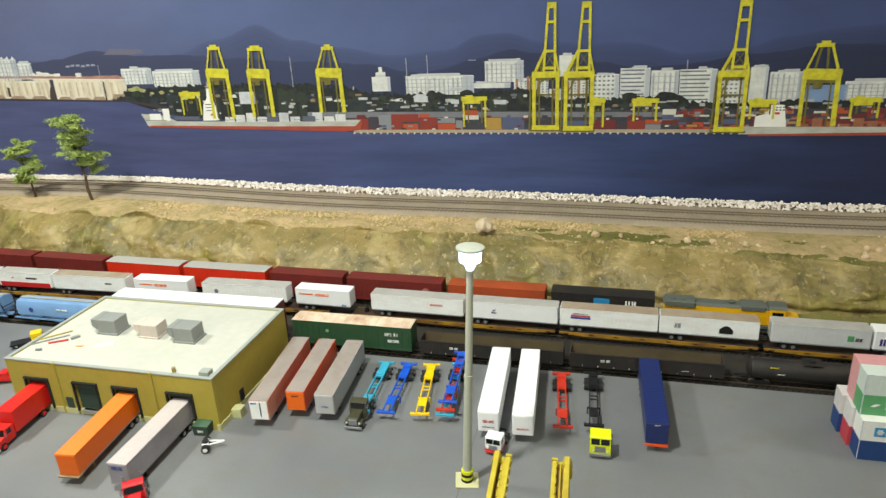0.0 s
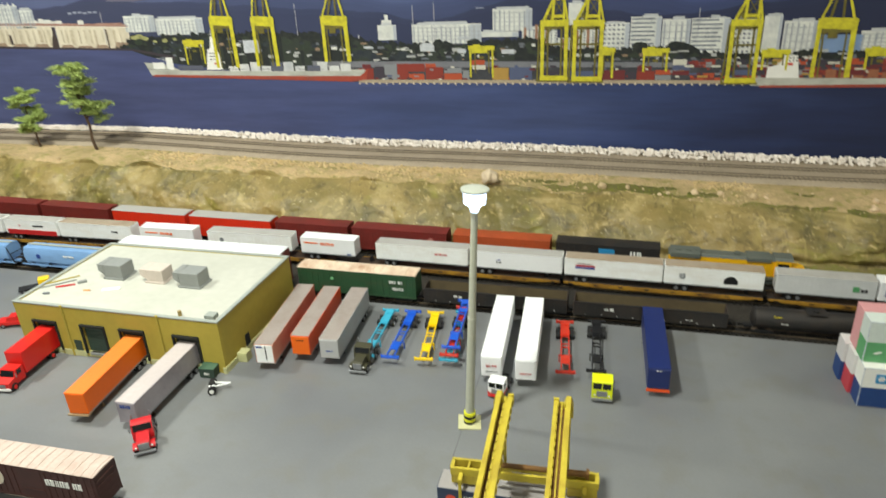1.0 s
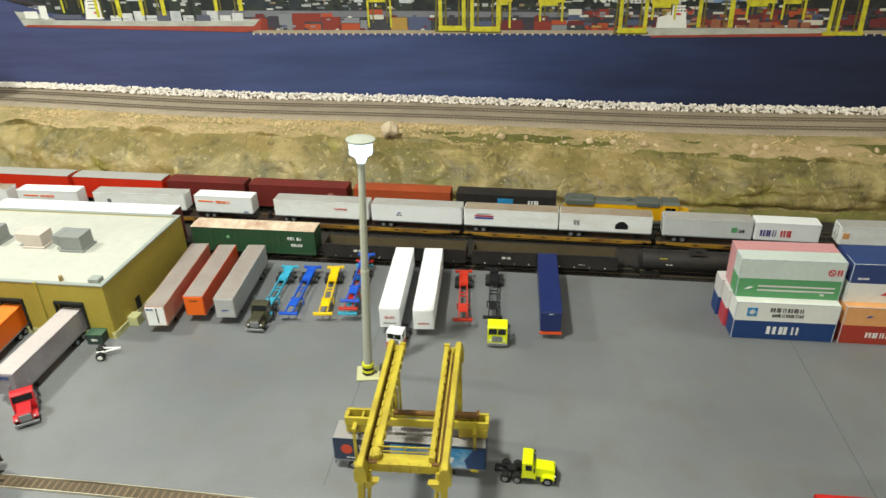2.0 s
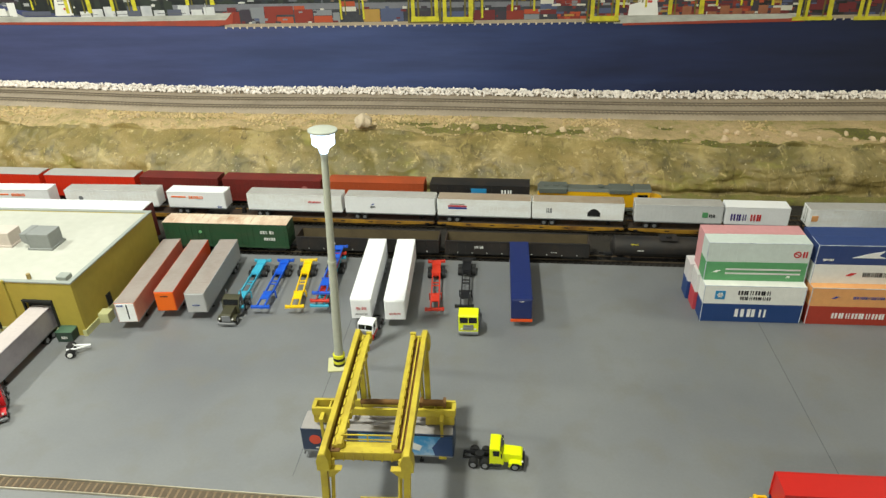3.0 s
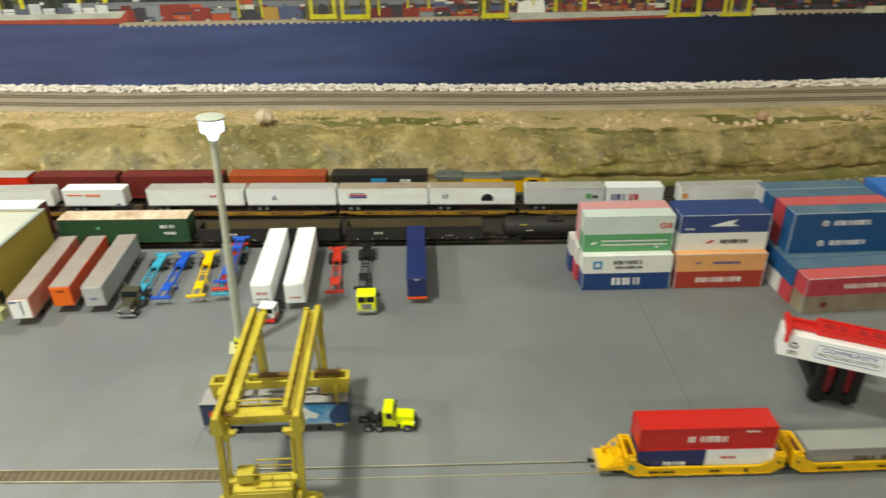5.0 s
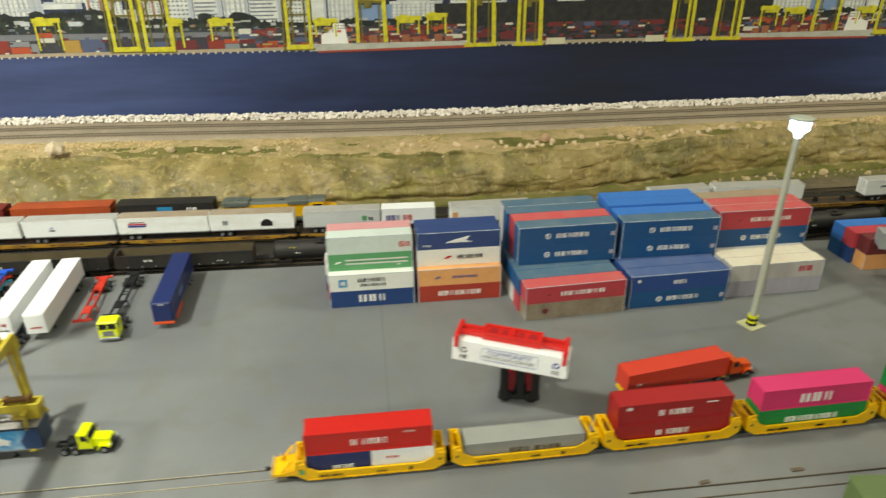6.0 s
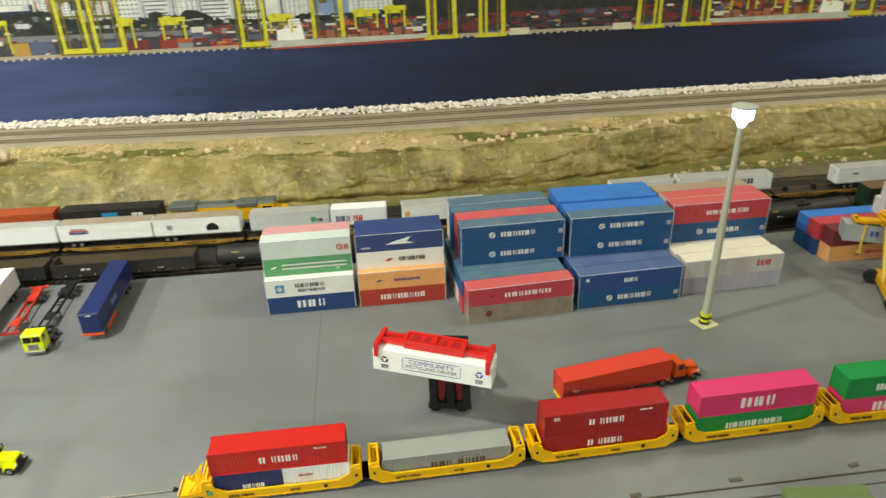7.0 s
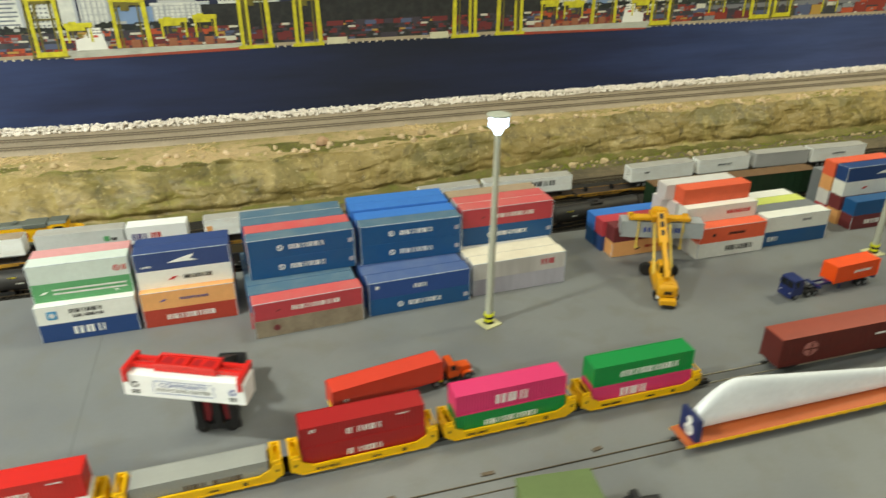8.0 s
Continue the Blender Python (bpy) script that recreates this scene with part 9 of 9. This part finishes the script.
copy_thing(lm, pose(1.772, 0.765, 0, 0, 0, 5))

# ---- reach stackers ----
rs = thing("reach_stacker", pose(0.611, 0.607, 0, 0, 0, -12), "red and black reach stacker holding a white container", "reach stacker")
part("chassis", B().box(-0.022, 0.004, 0.008, 0.022, 0.112, 0.024, 0.0015), BLACK, rs)
part("engine_cover", B().box(-0.018, 0.070, 0.024, 0.018, 0.112, 0.038, 0.0015), BLACK, rs)
cabp = part("cab", B().box(-0.008, 0.034, 0.024, 0.008, 0.058, 0.052, 0.0012), BLACK, rs)
part("cab_window", B().box(-0.0065, 0.0335, 0.034, 0.0065, 0.0345, 0.049), GLASS, cabp)
for s in (-1, 1):
    part("mast_arm", B().beam((s * 0.013, 0.050, 0.030), (s * 0.011, 0.000, 0.064), 0.0065).beam((s * 0.013, 0.012, 0.014), (s * 0.010, -0.002, 0.066), 0.0055), RED, rs)
    for y, r in ((0.003, 0.0085), (0.098, 0.009)):
        wheel(rs, s * 0.0165, y, r, 0.0125, BLACK)
for x in (-0.019, 0.003, 0.022):
    part("front_guard", B().box(x - 0.005, -0.004, 0.006, x + 0.005, 0.006, 0.066, 0.001), BLACK, rs)
for x in (-0.009, 0.0145):
    part("mast_fork", B().prism([(x - 0.0055, 0.066), (x + 0.0055, 0.066), (x + 0.0045, 0.026), (x + 0.001, 0.014), (x - 0.004, 0.018)], "y", 0.0, 0.006), M("shaded_red_fork", (112, 20, 30), 0.5), rs)
part("front_axle", B().box(-0.026, -0.003, 0.004, 0.028, 0.006, 0.012, 0.001), BLACK, rs)
part("boom", B().beam((0, 0.100, 0.036), (0, 0.020, 0.084), 0.014, 0.010), BLACK, rs)
CT = pose(0.592, 0.581, 0, 0, 0, -21.5) @ pose(0, 0, 0.0825, 0, 2.4, 0)
cc = thing("shipping_container", CT, "white recycling container hanging from the red spreader", "container")
part("body", B().box(-0.0705, -0.0142, 0, 0.0705, 0.0142, 0.0300, 0.0006), WHITE, cc)
for s in (-1, 1):
    part("door", B().box(0.0705, min(s * 0.0005, s * 0.0128), 0.0015, 0.0709, max(s * 0.0005, s * 0.0128), 0.0285), WHITE, cc)


def wording(parent, body, size, mat, at, name="lettering", turn=90, width=1.0):
    cu = bpy.data.curves.new(name, "FONT")
    cu.body, cu.size, cu.align_x, cu.align_y, cu.extrude = body, size, "CENTER", "CENTER", 0.0001
    ob = new(name, cu)
    me = bpy.data.meshes.new_from_object(ob.evaluated_get(bpy.context.evaluated_depsgraph_get()))
    bpy.data.objects.remove(ob)
    me.materials.clear()
    return part(name, me, mat, parent, at=Matrix.Translation(at) @ pose(0, 0, 0, turn) @ Matrix.Diagonal((width, 1, 1, 1)))


FY = -0.0144
wording(cc, "COMMUNITY", 0.0082, LETTERB, (0.0, FY, 0.0185), width=1.1)
wording(cc, "RECYCLING CENTER", 0.0062, LETTERK, (0.0, FY, 0.0118), width=1.05)
b = B()
for x0, z0, x1, z1 in ((-0.033, 0.0066, 0.033, 0.0071), (-0.033, 0.0236, 0.033, 0.0241), (-0.0345, 0.008, -0.034, 0.0225), (0.034, 0.008, 0.0345, 0.0225)):
    b.box(x0, FY - 0.0002, z0, x1, FY + 0.0002, z1)
part("outline", b, LETTERB, cc)
for x in (-0.056, 0.056):
    b = B()
    for k in range(3):
        b.tilt((0.0052, 0.0004, 0.0020), Matrix.Translation((x, FY, 0.0165)) @ Matrix.Rotation(radians(120 * k), 4, "Y") @ Matrix.Translation((0, 0, 0.0030)))
    part("recycling_mark", b, LETTERB if x > 0 else LETTERK, cc)
    letters(cc, (7,), 0.0016, LETTERK, (x, FY, 0.0085), 0, 0.8)
    letters(cc, (3, 3), 0.0016, LETTERK, (x, FY, 0.0055), 0, 0.8)
sd = thing("spreader_frame", CT @ pose(0, 0.0055, 0.0300), "bright red telescopic container spreader", "spreader")
part("main_beam", B().box(-0.036, -0.0115, 0.0005, 0.036, 0.0115, 0.0085, 0.0008).box(-0.036, -0.0115, 0.0086, 0.036, -0.0085, 0.0104, 0.0004).box(-0.036, 0.0085, 0.0086, 0.036, 0.0115, 0.0104, 0.0004).box(-0.036, -0.0084, 0.0086, -0.033, 0.0084, 0.0104).box(0.033, -0.0084, 0.0086, 0.036, 0.0084, 0.0104).box(-0.0020, -0.0084, 0.0086, 0.0020, 0.0084, 0.0112), RED, sd)
for e in (-1, 1):
    part("sliding_arm", B().box(min(e * 0.028, e * 0.064), -0.0085, 0.0015, max(e * 0.028, e * 0.064), -0.0035, 0.0065).box(min(e * 0.028, e * 0.064), 0.0035, 0.0015, max(e * 0.028, e * 0.064), 0.0085, 0.0065), RED, sd)
    part("end_beam", B().box(e * 0.0655 - 0.0028, -0.0225, 0.0004, e * 0.0655 + 0.0028, 0.0140, 0.0085, 0.0006).box(e * 0.0655 - 0.0024, -0.0228, -0.0095, e * 0.0655 + 0.0024, -0.0202, 0.0060, 0.0005), RED, sd)
# flat darker red shapes: the shade of the beam's recesses put into colour
for x, w in ((-0.024, 0.0060), (-0.010, 0.0040), (0.010, 0.0040), (0.024, 0.0060)):
    part("pocket", B().prism([(x - w, -0.005), (x + w, -0.0065), (x + w, 0.005), (x - w * 0.5, 0.0065)], "z", 0.0084, 0.0088), DARKRED, sd)

YS = M("stacker_yellow", (216, 158, 22), 0.45, stain=(150, 100, 20), amount=0.3)
ys = thing("reach_stacker", pose(1.318, 0.742, 0, 0, 0, -24), "yellow orange reach stacker lifting a grey container", "reach stacker")
part("chassis", B().box(-0.016, -0.020, 0.006, 0.016, 0.080, 0.020, 0.0015), YS, ys)
part("engine_cover", B().box(-0.0165, -0.033, 0.010, 0.0165, 0.000, 0.033, 0.006, 3).box(-0.0145, -0.004, 0.012, 0.0145, 0.030, 0.030, 0.003, 2).box(-0.009, -0.026, 0.030, 0.009, -0.006, 0.036, 0.003, 2), YS, ys)
part("grille", B().box(-0.006, -0.0335, 0.018, 0.006, -0.0322, 0.024).box(-0.007, -0.004, 0.0355, 0.007, 0.000, 0.0366), BLACK, ys)
part("counterweight", B().box(-0.013, -0.046, 0.004, 0.013, -0.034, 0.014, 0.001), YS, ys)
part("rear_step", B().box(-0.010, -0.050, 0.003, 0.010, -0.046, 0.006), BLACK, ys)
c = part("cab", B().box(-0.010, 0.018, 0.020, 0.008, 0.038, 0.046, 0.001), YS, ys)
part("cab_window", B().box(-0.0105, 0.021, 0.030, -0.0098, 0.035, 0.043).box(-0.008, 0.0175, 0.030, 0.006, 0.0182, 0.043), GLASS, c)
part("exhaust", B().cyl((0.008, 0.0, 0.042), "z", 0.0015, 0.014, 10), BLACK, ys)
part("boom", B().beam((-0.002, -0.020, 0.040), (-0.003, 0.070, 0.084), 0.007, 0.009).beam((-0.003, 0.045, 0.070), (-0.003, 0.104, 0.100), 0.015, 0.010), YS, ys)
for u in (0.2, 0.5, 0.8):
    part("boom_slot", B().beam((-0.003, 0.045 + 0.054 * u, 0.0758 + 0.0275 * u), (-0.003, 0.055 + 0.054 * u, 0.0808 + 0.0275 * u), 0.006, 0.0014), BLACK, ys)
for s in (-1, 1):
    part("lift_ram", B().beam((s * 0.0145, 0.030, 0.020), (s * 0.0125 - 0.002, 0.084, 0.090), 0.0036), M("pale_ram", (226, 196, 90), 0.4), ys)
    for y, r, out in ((-0.018, 0.0085, 0.012), (0.066, 0.0115, 0.0215)):
        wheel(ys, s * out, y, r, 0.010, LETTERW)
gt = pose(1.364, 0.852, 0.084, 0, 0, -21)
s2 = thing("spreader_frame", gt, "yellow orange container spreader with hanging arms", "spreader")
part("main_beam", B().box(-0.048, -0.020, 0.004, 0.050, -0.006, 0.010, 0.0008).box(-0.016, -0.024, 0.002, 0.016, 0.010, 0.013, 0.001).box(-0.050, -0.006, 0.000, 0.052, 0.006, 0.006, 0.0008).box(-0.052, -0.013, 0.001, -0.042, 0.013, 0.006, 0.0006).box(0.043, -0.013, 0.001, 0.053, 0.013, 0.006, 0.0006).cyl((0, 0.002, 0.0155), "z", 0.014, 0.003, 24).cyl((0, 0.002, 0.0178), "z", 0.010, 0.002, 24), YS, s2)
for x in (-0.036, 0.040):
    part("hanging_arm", B().box(x - 0.0014, -0.017, -0.048, x + 0.0014, -0.015, 0.004).box(x - 0.0014, -0.017, 0.002, x + 0.0014, -0.004, 0.005).box(x - 0.003, -0.018, -0.050, x + 0.003, -0.014, -0.047).beam((x, -0.016, -0.02), (x + 0.012, -0.004, 0.002), 0.0016), M("pale_ram", (226, 196, 90), 0.4), s2)
container(gt @ pose(0.006, 0.0, -0.0304), M("light_grey_box", (158, 164, 168), 0.5), "light grey container hanging under the yellow spreader", L=0.140, words=(1, 3), word_mat=LETTERB, size=0.009, wide=1.6)

# ---- other trucks ----
t = container(pose(0.823, 0.611, 0.0132, 0, 0, 9.2), TRUCKRED, "orange red container on a road chassis", L=0.150, H=0.0300)
letters(t, (3,), 0.003, LETTERW, (-0.058, -0.0145, 0.012), 0, 0.9)
ch = chassis(pose(0.823, 0.611, -0.003, 0, 0, 9.2), YELLOW, "yellow chassis under an orange container", L=0.148)
tractor(pose(0.911, 0.6265, 0, 0, 0, 7) @ Matrix.Scale(0.92, 4), M("tractor_orange", (214, 82, 20), 0.35), "orange tractor with an orange container behind it", "conventional", trim=BLACK, stacks=False)
tractor(pose(1.534, 0.680, 0, 0, 0, 184), NAVY, "dark blue cabover tractor with an orange container", "cabover", trim=NAVY, cab_top=0.036)
ch = chassis(pose(1.620, 0.6855, 0, 0, 0, 184), NAVY, "dark blue chassis under a short orange container", L=0.120)
t = container(pose(1.636, 0.687, 0.0152, 0, 0, 4), M("hot_orange", (244, 84, 20), 0.4), "short bright orange container on a chassis", L=0.094, H=0.031, words=(9,), size=0.0045, wide=0.9, at=(0.012, 0.5))

GRN = M("olive_crate_green", (96, 114, 68), 0.7, stain=(82, 94, 58), amount=0.5)
gc = thing("flatbed_truck", pose(0.955, 0.348, 0, 0, 0, -6), "flatbed truck with an olive green crate body", "truck")
part("crate", B().box(-0.046, -0.030, 0.012, 0.034, 0.030, 0.050, 0.0015), GRN, gc)
b = B()
for i in range(6):
    x = -0.042 + i * 0.0145
    b.box(x - 0.001, -0.0308, 0.013, x + 0.001, 0.0308, 0.049)
part("crate_rib", b, GRN, gc)
part("crate_roof", B().box(-0.047, -0.031, 0.050, 0.035, 0.031, 0.0516, 0.0006), GRN, gc)
part("frame", B().box(-0.046, -0.006, 0.007, 0.112, 0.006, 0.012), BLACK, gc)
part("deck", B().box(0.036, -0.016, 0.012, 0.062, 0.016, 0.0155).box(0.036, -0.016, 0.0155, 0.062, -0.0135, 0.018).box(0.036, 0.0135, 0.0155, 0.062, 0.016, 0.018), M("dirty_yellow", (170, 130, 40), 0.6, stain=(70, 54, 28), amount=0.7), gc)
part("engine", B().box(0.066, -0.012, 0.010, 0.082, 0.012, 0.026, 0.002).box(0.086, -0.013, 0.010, 0.108, 0.013, 0.021, 0.002).cyl((0.076, 0, 0.03), "y", 0.005, 0.02, 14), BLACK, gc)
for x in (-0.03, 0.074, 0.100):
    for s in (-1, 1):
        wheel(gc, x, s * 0.014, 0.007, 0.008, BLACK)
for x, y, w, r in ((1.043, 0.4455, 0.012, 10), (0.905, 0.4445, 0.015, 0), (0.790, 0.4395, 0.012, 8)):
    tagged(part("track_clip", B().tilt((w, 0.005, 0.002), Matrix(), 0.0005), RUST, at=pose(x, y, 0.001, 0, 0, r)), "small rusty clip lying beside the sunken rail", "clip")

# ---- trees on the ledge ----


def tree(x, y, z, h, seed, spread, label):
    rnd = random.Random(seed)
    th = thing("tree", pose(x, y, z), label, "tree", "ledge trees")
    b = B()
    tips = []

    def limb(p, q, r0, r1, n=7):
        d = (q - p)
        turn = d.to_track_quat("Z", "Y").to_matrix()
        rings = []
        for c, r in ((p, r0), (p.lerp(q, 0.5) + Vector((rnd.uniform(-1, 1), rnd.uniform(-1, 1), 0)) * d.length * 0.05, (r0 + r1) / 2), (q, r1)):
            rings.append([b.bm.verts.new(c + turn @ Vector((r * math.cos(6.283 * i / n), r * math.sin(6.283 * i / n), 0))) for i in range(n)])
        for a, c in zip(rings, rings[1:]):
            for i in range(n):
                b.bm.faces.new((a[i], a[(i + 1) % n], c[(i + 1) % n], c[i]))

    top = Vector((-spread * 0.30, 0, h * 0.66))
    limb(Vector((0, 0, -0.004)), Vector((-0.004, 0, h * 0.3)), h * 0.020, h * 0.014)
    limb(Vector((-0.004, 0, h * 0.3)), top, h * 0.014, h * 0.007)
    for i in range(20):
        u = rnd.uniform(-0.1, 1.0)
        s = Vector((-0.004, 0, h * 0.3)).lerp(top, u)
        ang = rnd.uniform(0, 6.28)
        q = s + Vector((math.cos(ang) * spread * rnd.uniform(0.2, 0.62), math.sin(ang) * spread * 0.5, h * rnd.uniform(0.0, 0.30)))
        limb(s, q, h * 0.006, h * 0.002, 5)
        tips.append(q)
    tips += [top + Vector((rnd.uniform(-1, 1) * spread * 0.3, rnd.uniform(-1, 1) * spread * 0.3, h * rnd.uniform(0.05, 0.32))) for _ in range(9)]
    part("trunk", b, BARK, th)
    verts, faces = [], []
    for q in tips:
        # each limb carries a few tight flat pads of foam leaves
        for _ in range(4):
            pad = q + Vector((rnd.gauss(0, 1), rnd.gauss(0, 1), rnd.gauss(0, 0.6))) * spread * 0.13
            wide = spread * rnd.uniform(0.11, 0.19)
            for _ in range(150):
                c = pad + Vector((rnd.gauss(0, 1), rnd.gauss(0, 1), rnd.gauss(0, 0.42))) * wide * 0.62
                turn = Euler((rnd.uniform(-0.9, 0.9), rnd.uniform(-0.9, 0.9), rnd.uniform(0, 6))).to_matrix()
                s = rnd.uniform(0.0011, 0.0026)
                o = len(verts)
                verts += [tuple(c + turn @ Vector(w) * s) for w in ((-1, -0.5, 0), (0, -0.8, 0.3), (1, 0, 0), (0.1, 0.8, -0.3))]
                faces.append((o, o + 1, o + 2, o + 3))
    me = bpy.data.meshes.new("crown")
    me.from_pydata(verts, [], faces)
    me.materials.append(LEAF)
    cr_ob = new("crown", me)
    cr_ob.parent = th
    cr_ob["kind"] = "stuff"


tree(-1.282, 1.500, 0.124, 0.225, 4, 0.064, "green foam tree with a slender bent trunk on the cliff")
tree(-1.472, 1.515, 0.126, 0.150, 9, 0.052, "small green foam tree on the cliff")
